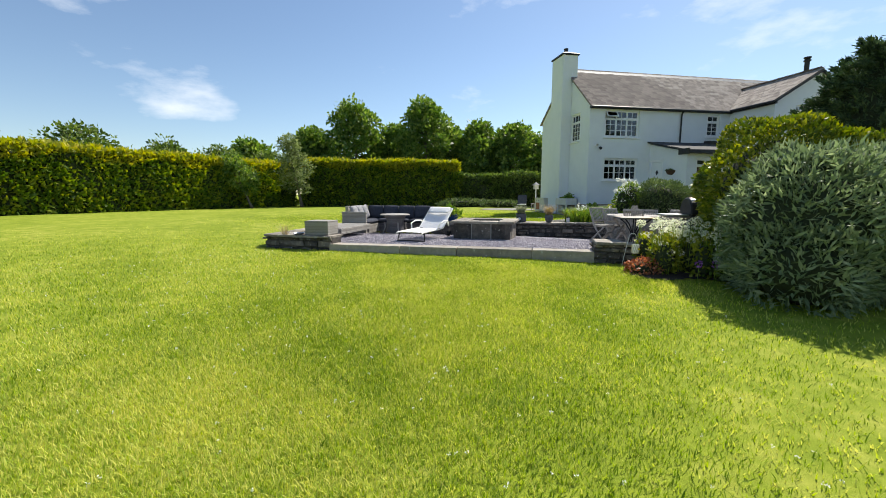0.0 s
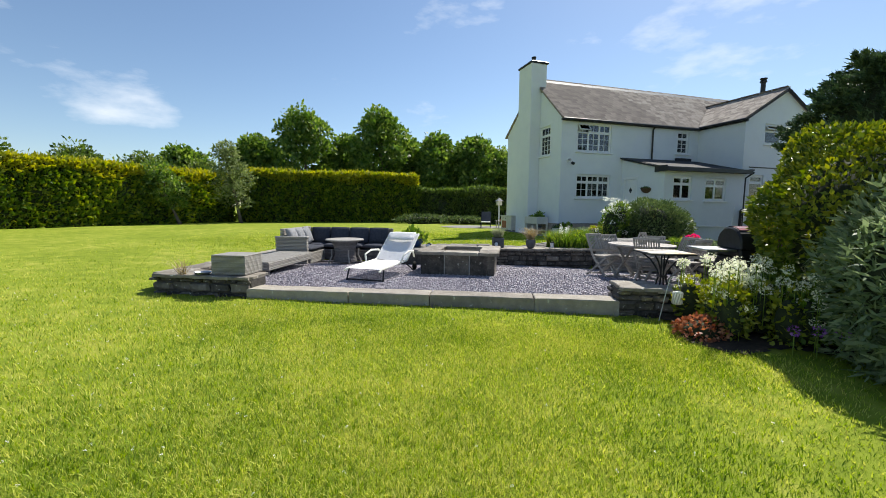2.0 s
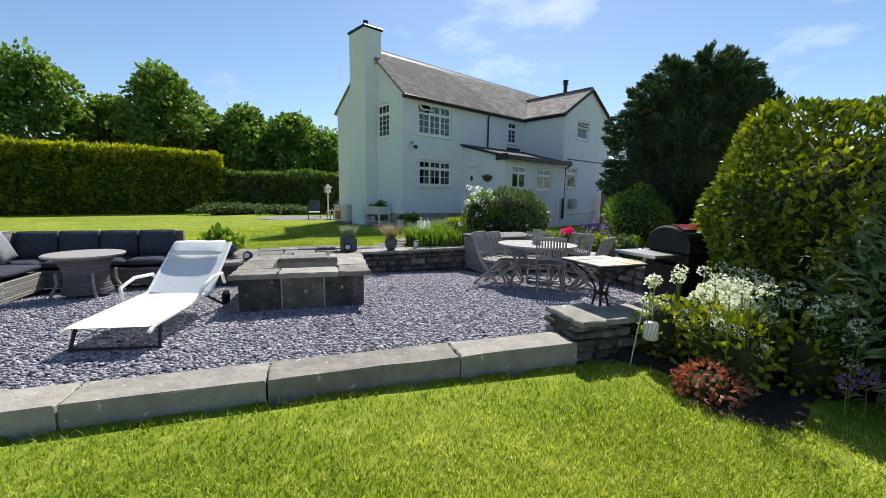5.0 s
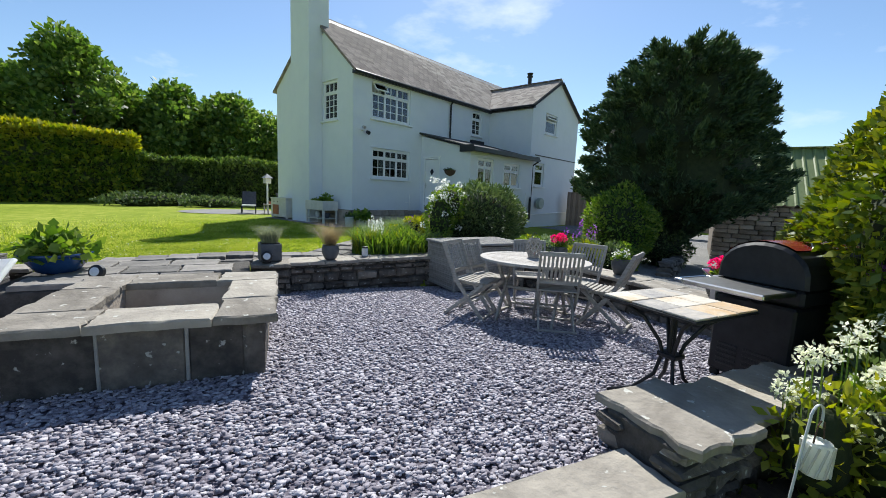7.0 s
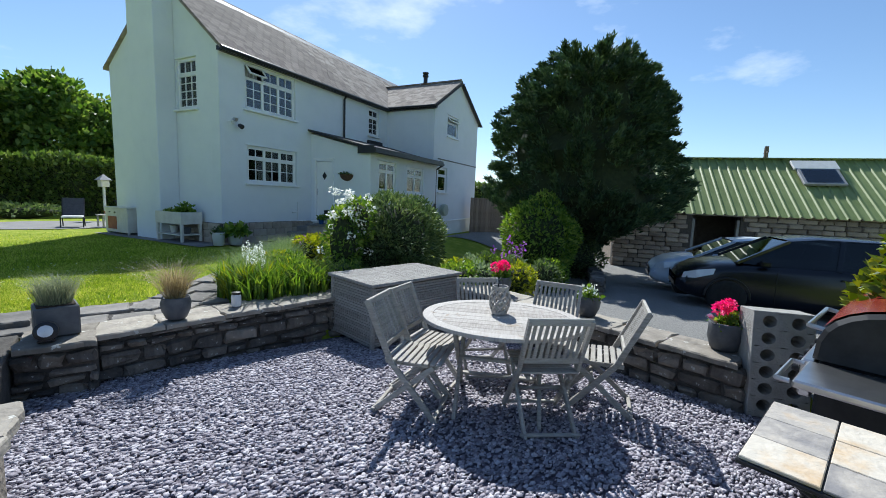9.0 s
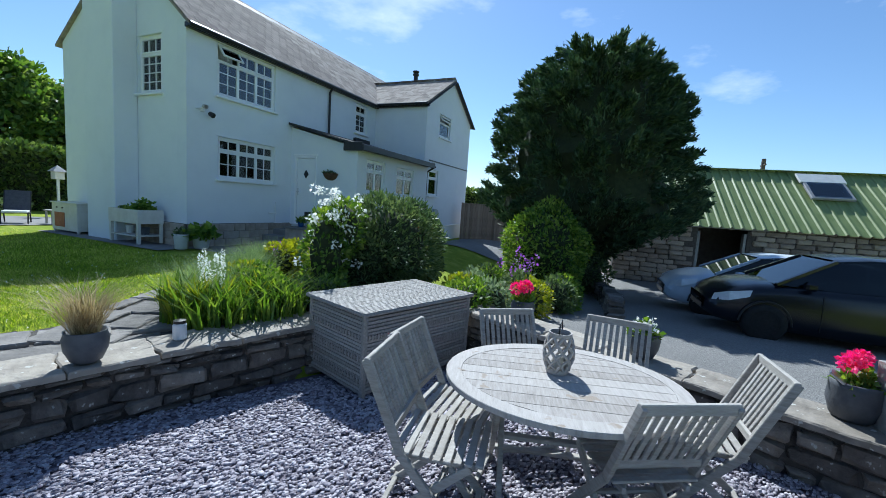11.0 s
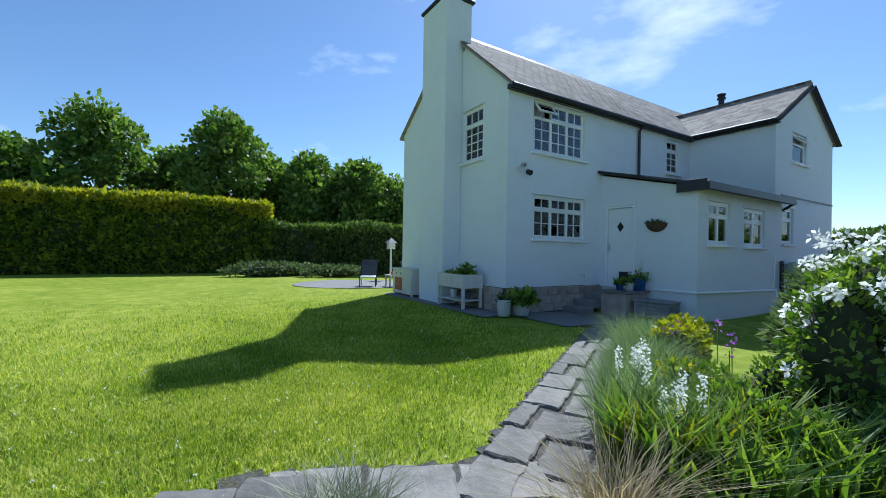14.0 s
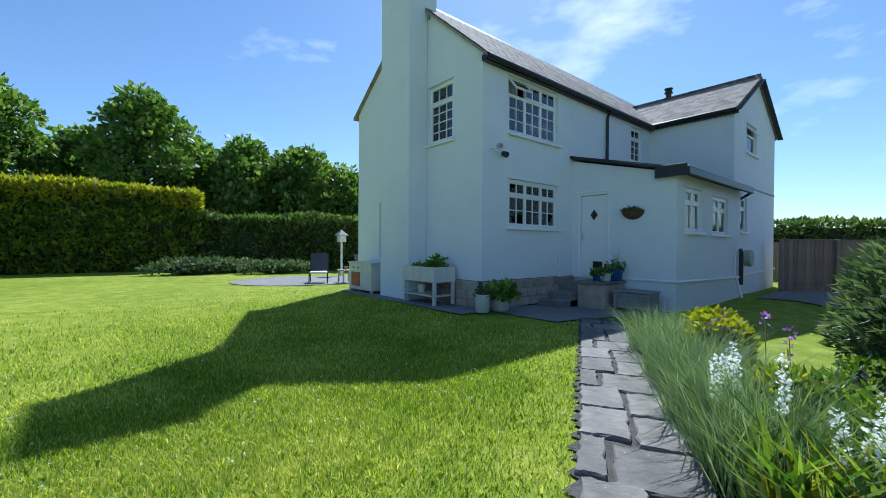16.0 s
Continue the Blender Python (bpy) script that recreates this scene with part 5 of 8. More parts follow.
def tree(name, label, base, height, crown, n, size, leaf, trunk=0.22, lean=(0, 0), seed=1, bare=0.3):
    """A tapered trunk with limbs and a crown of leaf clumps."""
    r = random.Random(seed)
    z0 = float(ground_z(base[0], base[1])) - 0.15
    t = thing(name, label, "tree", Matrix.Translation((base[0], base[1], z0)))
    tip = Vector((lean[0], lean[1], height * 0.8))
    pts = [Vector((0, 0, 0)).lerp(tip, k / 6) + Vector((r.uniform(-1, 1), r.uniform(-1, 1), 0)) * trunk * 0.5 * (k > 0) for k in range(7)]
    part("trunk", Geo().tube(pts, [trunk * (1 - 0.12 * k) * (1.25 if k == 0 else 1) for k in range(7)], 9), M_BARK, t, smooth=True)
    clumps = []
    for i in range(crown[0]):
        a = 2.399963 * i + r.uniform(-0.3, 0.3)
        f = (i + 0.5) / crown[0]
        zz = bare + (1 - bare) * f ** 0.85
        rad = crown[1] * math.sin(math.pi * min(0.97, 0.16 + 0.8 * f) ** 0.85) * r.uniform(0.45, 0.95)
        c = Vector((lean[0] * zz + rad * math.cos(a), lean[1] * zz + rad * math.sin(a), height * zz * 0.93))
        clumps.append((c, crown[2] * r.uniform(0.7, 1.25)))
        s = pts[min(5, 1 + int(zz * 4))]
        if i % 2 == 0:
            part("limb", Geo().tube([s, s.lerp(c, 0.5) + Vector((0, 0, 0.15)), c], [trunk * 0.34, trunk * 0.2, trunk * 0.06], 6), M_BARK, t)
    P, D = [], []
    per = n // len(clumps)
    for i, (c, rad) in enumerate(clumps):
        p, d = lumpy(per, (rad, rad, rad * 0.72), 0.25, 3.0, i * 2.1 + seed)
        p *= rng.uniform(0.35, 1.0, (per, 1)) ** 0.5
        P.append(p + np.array(c))
        D.append(d)
    tagged(part("crown", leaves_mesh("crown", np.concatenate(P), np.concatenate(D) + [0, 0, 0.3], size[0], size[1], 0.8), leaf, t), kind="stuff")
    return t


FAR = [((-4.5, 50.5), 11.8, 3.6), ((3.4, 48.6), 12.0, 3.6), ((9.6, 47.6), 9.6, 3.0), ((13.0, 45.4), 9.0, 2.8), ((6.6, 51.0), 9.5, 3.0), ((-9.5, 52.0), 8.8, 2.8), ((16.6, 45.0), 7.6, 2.6), ((0.2, 53.0), 9.6, 3.0), ((-16, 50), 6.8, 2.4)]
for i, (b, h, rad) in enumerate(FAR):
    tree("broadleaf_tree", "tall leafy green tree beyond the hedge", b, h, (26, rad, 1.25), 8200, (0.4, 0.15), M_LTREE, 0.26, seed=40 + i, bare=0.28)
tree("broadleaf_tree", "pale green rounded tree beyond the hedge", (19.5, 43.5), 7.0, (20, 2.4, 1.1), 5000, (0.3, 0.09), M_LPALE, 0.2, seed=55)
for i, (x, y, h) in enumerate([(-32, 24, 5.6), (-28, 31, 5.4), (-24, 36, 6.2), (-21, 42, 5.8), (-17, 44, 5.6), (-13.5, 47, 5.4), (-36, 17, 5.2)]):
    tree("scrub_tree", "untidy hawthorn tree behind the hedge", (x, y), h, (16, 2.5, 1.2), 3600, (0.3, 0.09), M_LHAW, 0.14, seed=70 + i, bare=0.35)
tree("small_tree", "slim young tree with a bent trunk on the lawn", (-8.9, 37.4), 6.3, (14, 0.95, 0.75), 3400, (0.22, 0.06), M_LPALE, 0.13, (-0.9, 0), 81, 0.25)
tree("small_tree", "small leaning apple tree on the lawn", (-12.3, 35.2), 4.3, (12, 1.2, 0.65), 2600, (0.2, 0.06), M_LTREE, 0.11, (-1.4, 0), 82, 0.35)
for i, (x, y, h) in enumerate([(30, 2, 4.5), (36, -6, 5), (44, 4, 6), (26, -14, 5), (48, -18, 6)]):
    tree("broadleaf_tree", "distant green tree beyond the outbuilding", (x, y), h, (12, 2.2, 1.1), 1600, (0.4, 0.14), M_LTREE, 0.16, seed=90 + i)


def conifer(name, label, base, height, radius, n):
    z0 = float(ground_z(base[0], base[1]))
    t = thing(name, label, "tree", Matrix.Translation((base[0], base[1], z0 - 0.1)))
    part("trunk", Geo().tube([(0, 0, 0), (0.05, 0.02, 1.5), (0, 0, height * 0.9)], [0.3, 0.24, 0.05], 10), M_BARK, t, smooth=True)
    prof = lambda f: radius * np.clip(np.minimum((f + 0.02) * 4.2, 1.0), 0.1, 1) * np.where(f > 0.3, np.sqrt(np.clip(1 - ((f - 0.3) / 0.72) ** 2, 0.0, 1)), 1.0)
    # solid core whose dark colour paints the shade between the sprays
    core = Geo()
    rr = random.Random(3)
    for i in range(13):
        f = i / 12
        for j in range(16):
            q = float(prof(np.array(f))) * 0.8 * rr.uniform(0.85, 1.08) + 0.05
            core.v.append((q * math.cos(j * math.pi / 8), q * math.sin(j * math.pi / 8), 1.0 + (height - 1.3) * f))
    for i in range(12):
        for j in range(16):
            a, b = i * 16 + j, i * 16 + (j + 1) % 16
            core.f.append((a, b, b + 16, a + 16))
    part("branchwork", core, M_SHADED_CORE, t)
    P, D = [], []
    nb = 480
    for i in range(nb):
        f = rng.uniform(0, 1) ** 1.15
        a = rng.uniform(0, 2 * math.pi)
        q = float(prof(np.array(f))) * (rng.uniform(0.86, 1.0) + 0.09 * math.sin(5 * a + 3) * math.sin(9 * f + a))
        c = np.array([q * math.cos(a), q * math.sin(a), 1.0 + (height - 1.0) * f + rng.uniform(-0.1, 0.1)])
        out = np.array([math.cos(a), math.sin(a), rng.uniform(0.0, 1.1)])
        k = n // nb
        s = rng.uniform(0, 1, (k, 1)) ** 0.7
        droop = np.array([[0, 0, -0.1]]) * s ** 2
        P.append(c + (out * 0.66) * (s - 0.55) + droop + rng.normal(0, 0.1, (k, 3)) * (1.25 - s))
        D.append(np.tile(out + [0, 0, 0.1], (k, 1)))
    tagged(part("crown", leaves_mesh("crown", np.concatenate(P), np.concatenate(D), 0.15, 0.022, 0.5), M_LCONIFER, t), kind="stuff")
    return t


conifer("conifer_tree", "large dark green rounded conifer beside the driveway", (13.05, 11.05), 6.75, 2.6, 88000)

# clipped bay and silver shrub by the front lawn
shrub("topiary_bush", "big rounded clipped evergreen with yellow-green leaves", (3.15, 6.6, 0.42), [(0, 0, 1.33, 1.16, 1.16, 1.28), (0.75, -0.75, 1.1, 1.1, 1.1, 1.2)], 34000, (0.08, 0.024), M_LBAY, M_SHADED_CORE, jitter=0.8, inner=0.1)
shrub("silver_shrub", "silvery green shrub with narrow leaves", (2.4, 5.42, 0.36), [(0, 0, 0.9, 1.1, 1.1, 1.1), (0.9, -0.5, 1.0, 1.0, 1.0, 1.0), (-0.6, -0.35, 0.45, 0.7, 0.7, 0.6), (0.1, 0.3, 1.35, 0.7, 0.7, 0.75)], 17000, (0.14, 0.018), M_LSILVER, M_SHADED_CORE, jitter=0.75, inner=0.2)
shrub("hebe_bush", "dense dark green shrub with upright narrow leaves", (6.5, 13.5, 0.74), [(0, 0, 0.72, 0.95, 0.85, 0.85), (0.75, 0.1, 0.6, 0.75, 0.7, 0.75), (-0.5, 0.1, 0.45, 0.6, 0.6, 0.6)], 15000, (0.11, 0.016), M_LBUSH, M_SHADED_CORE, jitter=0.55, inner=0.2)
shrub("laurel_bush", "bright green rounded shrub by the drive", (10.4, 11.6, float(ground_z(10.4, 11.6))), [(0, 0, 1.1, 1.0, 0.95, 1.05)], 6500, (0.1, 0.025), M_LGREEN, M_SHADED_CORE, jitter=0.7)
shrub("low_shrub", "dark low shrub against the stone wall", (12.2, 10.9, float(ground_z(12.2, 10.9))), [(0, 0, 0.55, 0.9, 0.8, 0.6)], 3200, (0.09, 0.02), M_LBUSH, M_SHADED_CORE, jitter=0.7)
shrub("rose_bush", "flowering shrub covered in white blooms", (5.1, 13.6, 0.8), [(0, 0, 0.65, 0.3, 0.3, 0.6), (0.25, -0.1, 1.0, 0.26, 0.26, 0.42)], 1500, (0.08, 0.022), M_LGREEN, M_SHADED_CORE)


def flower_heads(name, label, pts, per, rad, leaf, size, parent_z=None, stems=True, stem_h=0.4):
    """Clusters of petals on stems: pts are the heads' places."""
    t = thing(name, label, "flowers", Matrix.Translation(pts[0]))
    o = np.array(pts[0])
    P, D, g = [], [], Geo()
    for p in pts:
        q = np.array(p) - o
        d = unit(rng.normal(0, 1, (per, 3)))
        P.append(q + d * np.array(rad))
        D.append(d)
        if stems:
            g.tube([tuple(q - [0.03, 0.02, stem_h]), tuple(q)], 0.005, 4)
    tagged(part("bloom", leaves_mesh("bloom", np.concatenate(P), np.concatenate(D), size, size * 0.4, 0.5), leaf, t), kind="stuff")
    if stems:
        tagged(part("stalk", g, M_LGREEN, t), kind="stuff")
    return t


def clump(name, label, base, n, spread, height, width, leaf, lean=0.6, droop=0.0, category="plant"):
    t = thing(name, label, category, Matrix.Translation(base))
    a, q = rng.uniform(0, 2 * np.pi, n), spread * np.sqrt(rng.uniform(0, 1, n))
    pos = np.stack([q * np.cos(a), q * np.sin(a), np.zeros(n) - 0.02], 1)
    tagged(part("leaves", blades_mesh("leaves", pos, height, width, lean, droop), leaf, t), kind="stuff")
    return t


def gz(x, y):
    return float(ground_z(x, y))


R = random.Random(77)
# bed between path, wall and chest
soil = sheet("flower_bed", lambda x, y: (local_uv(x, y)[1] > 5.8 and 2.6 < x < 9.2 and (-(x - P0.x) * pd.y + (y - P0.y) * pd.x) < -0.36 and local_uv(x, y)[1] < 8.2 and local_uv(x, y)[0] > 0.2 and local_uv(x, y)[0] < 4.6), 2.4, 9.4, 11, 17, 0.1, 0.04, M_SOIL, "dark soil of the flower bed", "flower bed")
for i in range(13):  # lavender beside the path
    q = P0 + pd * (0.75 + 0.27 * i) - pn * R.uniform(0.5, 0.78)
    clump("lavender_plant", "grey-green lavender with long fine stems", (q.x, q.y, gz(q.x, q.y)), 700, 0.26, 0.5, 0.0048, M_LAVENDER, 0.75)
for i in range(17):  # broad strappy leaves behind the coping
    u, v = R.uniform(0.2, 1.25), R.uniform(5.85, 6.5)
    x, y = world_xy(u, v)
    clump("perennial_clump", "lush strappy yellow-green perennial leaves", (x, y, gz(x, y)), 80, 0.16, 0.6, 0.019, R.choice((M_LGREEN, M_LYELLOW, M_LGREEN)), 0.5, 0.16)
for i in range(13):
    u, v = R.uniform(0.9, 2.3), R.uniform(6.0, 7.3)
    x, y = world_xy(u, v)
    shrub("bedding_plant", "leafy green bedding plant", (x, y, gz(x, y)), [(0, 0, 0.25, 0.25, 0.25, 0.3)], 700, (0.06, 0.016), R.choice((M_LGREEN, M_LYELLOW, M_LBUSH, M_LGREEN)), M_SHADED_CORE, "plant", stems=False, inner=0.5)
for i in range(10):  # tall white spikes
    f = R.uniform(0, 1)
    x, y = 3.45 + 0.85 * f + R.uniform(-0.12, 0.12), 13.85 + 0.75 * f + R.uniform(-0.22, 0.22)
    h = gz(x, y) + R.uniform(0.5, 0.82)
    flower_heads("lupin_spike", "tall white lupin spike in the bed", [(x, y, h - 0.026 * k) for k in range(11)], 9, (0.016, 0.016, 0.013), M_PWHITE, 0.021, stems=False)
    clump("lupin_plant", "leafy stem below a white lupin spike", (x, y, gz(x, y)), 26, 0.07, h - gz(x, y) - 0.2, 0.012, M_LGREEN, 0.35)
for i in range(3):
    x, y = 5.75 + 0.3 * i, 15.1 + 0.12 * i
    shrub("golden_bush", "bright yellow-green leafy shrub beside the path", (x, y, gz(x, y)), [(0, 0, 0.3, 0.3, 0.28, 0.34)], 900, (0.07, 0.026), M_LYELLOW, M_SHADED_CORE, "plant", stems=False)
flower_heads("rose_flowering", "white blooms on the flowering shrub", [(5.1 + R.uniform(-0.35, 0.4), 13.6 + R.uniform(-0.35, 0.3), 1.75 + R.uniform(-0.45, 0.55)) for k in range(40)], 22, (0.05, 0.05, 0.04), M_PWHITE, 0.045, stems=False)
flower_heads("foxglove_spike", "purple bell flowers on tall stems", [(5.6 + R.uniform(-0.3, 0.5), 14.8 + R.uniform(-0.2, 0.3), 1.25 + R.uniform(-0.1, 0.15)) for k in range(7)], 12, (0.03, 0.03, 0.05), M_PPURPLE, 0.035)
# bed beyond the chest
for i in range(12):
    x, y = 7.0 + R.uniform(-1.4, 1.9), 11.6 + R.uniform(-0.9, 1.0)
    shrub("bedding_plant", R.choice(("leafy yellow-green bedding plant", "silvery low bedding plant", "leafy green bedding plant")), (x, y, gz(x, y)), [(0, 0, 0.3, 0.36, 0.34, 0.36)], 1000, (0.08, 0.02), R.choice((M_LYELLOW, M_LSILVER, M_LGREEN, M_LBUSH)), M_SHADED_CORE, "plant", stems=False)
flower_heads("foxglove_spike", "purple foxglove spikes in the far bed", [(7.6 + R.uniform(-0.4, 1.0), 11.4 + R.uniform(-0.4, 0.5), 1.2 + R.uniform(-0.1, 0.25)) for k in range(8)], 12, (0.03, 0.03, 0.09), M_PPURPLE, 0.05)
# bed in front of the low wall, by the lawn
sheet("flower_bed", lambda x, y: local_uv(x, y)[0] > 0.7 + 0.12 * math.sin(7 * y) and local_uv(x, y)[0] < 3.6 and -1.5 + 0.12 * math.sin(5 * x) < local_uv(x, y)[1] < -0.2, -0.5, 4.5, 4, 9, 0.06, 0.022, M_SOIL, "dark soil beside the front lawn", "flower bed")
for i in range(24):
    u, v = R.uniform(0.9, 2.5), R.uniform(-1.35, -0.35)
    x, y = world_xy(u, v)
    z = gz(x, y)
    shrub("valerian_plant", "loose leafy stems of white valerian", (x, y, z), [(0, 0, 0.28, 0.2, 0.2, 0.36)], 260, (0.075, 0.022), M_LYELLOW if i % 3 else M_LGREEN, M_SHADED_CORE, "plant", stems=False, inner=0.6)
    flower_heads("valerian_flower", "clusters of small white valerian flowers", [(x + R.uniform(-0.2, 0.2), y + R.uniform(-0.2, 0.2), z + R.uniform(0.35, 0.9)) for k in range(7)], 60, (0.055, 0.055, 0.04), M_PCREAM, 0.024, stem_h=0.45)
for i in range(5):
    u, v = R.uniform(1.7, 2.9), R.uniform(-0.9, -0.4)
    x, y = world_xy(u, v)
    shrub("bedding_plant", "dense leafy green plant at the bed's edge", (x, y, gz(x, y)), [(0, 0, 0.3, 0.35, 0.35, 0.4)], 900, (0.08, 0.02), R.choice((M_LGREEN, M_LBUSH, M_LSILVER)), M_SHADED_CORE, "plant", stems=False)
for i in range(10):
    u, v = R.uniform(2.3, 3.3), R.uniform(-0.9, 0.0)
    x, y = world_xy(u, v)
    clump("tall_spike_plant", "tall upright leafy spikes with purple tips", (x, y, gz(x, y)), 110, 0.1, 1.15, 0.012, M_LGREEN, 0.12)
    flower_heads("purple_spike", "slim purple flower spike on a stem", [(x, y, gz(x, y) + 1.15 - 0.04 * k) for k in range(4)], 18, (0.02, 0.02, 0.02), M_PPURPLE, 0.03, stems=False)
x, y = world_xy(0.85, -1.05)
shrub("rusty_sedum", "low plant with rusty red leaves", (x, y, gz(x, y)), [(0, 0, 0.08, 0.3, 0.25, 0.16)], 700, (0.05, 0.02), M_PRUST, M_SHADED_CORE, "plant", stems=False)
x, y = world_xy(1.5, -1.6)
flower_heads("pink_allium", "small round purple flowers by the lawn", [(x + 0.2 * k, y - 0.1 * k, gz(x, y) + 0.3) for k in range(3)], 40, (0.04, 0.04, 0.04), M_PPURPLE, 0.03, stem_h=0.3)

# ---- terrace things ----
def at(u, v, z, turn=0.0):
    """A pose in terrace measures."""
    return TERR @ Matrix.Translation((u, v, z)) @ Matrix.Rotation(radians(turn), 4, "Z")


def gv(v, u=0.6):
    return float(gravel_z(v, u))


def fire_pit():
    t = thing("fire_pit", "square stone fire pit with slab coping", "fire pit", at(-2.3, 2.6, gv(2.7, -2.3) - 0.03, -3))
    h, o, i = 0.47, 0.74, 0.42
    k = 0
    for a in range(4):
        m = Matrix.Rotation(a * math.pi / 2, 4, "Z")
        for x0, x1 in ((-0.74, -0.27), (-0.255, 0.24), (0.255, 0.6)):
            g = Geo().box(x0, -0.74, 0, x1, -0.6, h, 0.014)
            rr = random.Random(k)
            g.v = [(x, y + rr.uniform(-0.006, 0.006), z) for x, y, z in g.v]
            part("stone_panel", g, M_STONE, t, m=m)
            k += 1
        part("mortar_joint", Geo().box(-0.265, -0.745, 0, -0.245, -0.66, h - 0.01, 0.004).box(0.236, -0.743, 0, 0.26, -0.66, h - 0.01, 0.004), M_BLOCK, t, m=m)
        for j, (x0, x1) in enumerate(((-0.82, -0.3), (-0.29, 0.42))):
            part("coping_slab", slab_mesh(x1 - x0, 0.4, 0.06, 300 + k * 3 + j, 0.014), M_CAP, t, m=m @ Matrix.Translation(((x0 + x1) / 2, -0.62, h)))
        part("inner_wall", Geo().box(-0.46, -0.46, 0.05, 0.46, -0.43, h - 0.002, 0.004), M_PLINTH, t, m=m)
    part("ash_bed", Geo().box(-0.59, -0.59, 0.02, 0.59, 0.59, 0.14, 0.01), M_ASH, t)
    for j in range(7):
        rr = random.Random(j)
        part("ash_lump", slab_mesh(0.16, 0.13, 0.05, 500 + j, 0.03), M_ASH, t, m=Matrix.Translation((rr.uniform(-0.3, 0.3), rr.uniform(-0.3, 0.3), 0.14)))
    part("log", Geo().tube([(-0.3, 0.1, 0.2), (0.1, 0.18, 0.19)], [0.05, 0.045], 10), M_BARK, t)
    return t


fire_pit()


def weave(g, x0, y0, z0, x1, y1, z1, step=0.035, proud=0.004):
    """Rows of flat woven strands round an upright box."""
    z, k = z0 + 0.01, 0
    while z < z1 - 0.01:
        e = proud if k % 2 else proud * 0.3
        g.box(x0 - e, y0 - e, z, x1 + e, y1 + e, z + step * 0.82, 0.003)
        z += step
        k += 1
    return g


def chest():
    t = thing("storage_chest", "grey woven rattan storage chest with a flat lid", "chest", at(1.33, 4.6, gv(4.6, 2.2), 5.3))
    w, d, h = 1.53, 0.96, 0.84
    core = tagged(part("body", weave(Geo(), 0.01, 0.01, 0.04, w - 0.01, d - 0.01, h - 0.05), M_RATTAN, t), kind="stuff")
    for j, z in enumerate((0.16, 0.36, 0.56)):
        g = Geo()
        for i in range(42):
            a = 0.03 + i * (w - 0.06) / 41
            g.box(a - 0.009, -0.004, z, a + 0.009, 0.004, z + 0.055, 0.003)
        for i in range(20):
            a = 0.03 + i * (d - 0.06) / 19
            g.box(-0.004, a - 0.009, z, 0.004, a + 0.009, z + 0.055, 0.003)
        tagged(part("woven_band", g, M_RATTAN, core), kind="stuff")
    for x in (0.005, w - 0.045):
        for y in (0.005, d - 0.045):
            part("corner_post", Geo().box(x - 0.006, y - 0.006, 0, x + 0.046, y + 0.046, h - 0.04, 0.012), M_RATTAN, t)
    lid = part("lid", Geo().box(-0.03, -0.03, h - 0.04, w + 0.03, d + 0.03, h - 0.008, 0.012), M_RATTAN, t)
    g = Geo()
    for i in range(58):
        y = -0.022 + i * (d + 0.04) / 57.5
        for k in range(12):
            x0, x1 = -0.028 + k * (w + 0.056) / 12, -0.028 + (k + 1) * (w + 0.056) / 12
            g.box(x0 + 0.002, y, h - 0.008, x1 - 0.002, y + 0.0145, h - 0.001 + 0.003 * ((i + k) % 2), 0.002)
    tagged(part("lid_weave", g, M_RATTAN, lid), kind="stuff")
    return t


chest()


def slats(t, name, pts_a, pts_b, n, w, th, material):
    for i in range(n):
        f = (i + 0.5) / n
        a, b = Vector(pts_a[0]).lerp(Vector(pts_a[1]), f), Vector(pts_b[0]).lerp(Vector(pts_b[1]), f)
        part(name, Geo().beam(a, b, w, th, (0, 1, 0)), material, t)


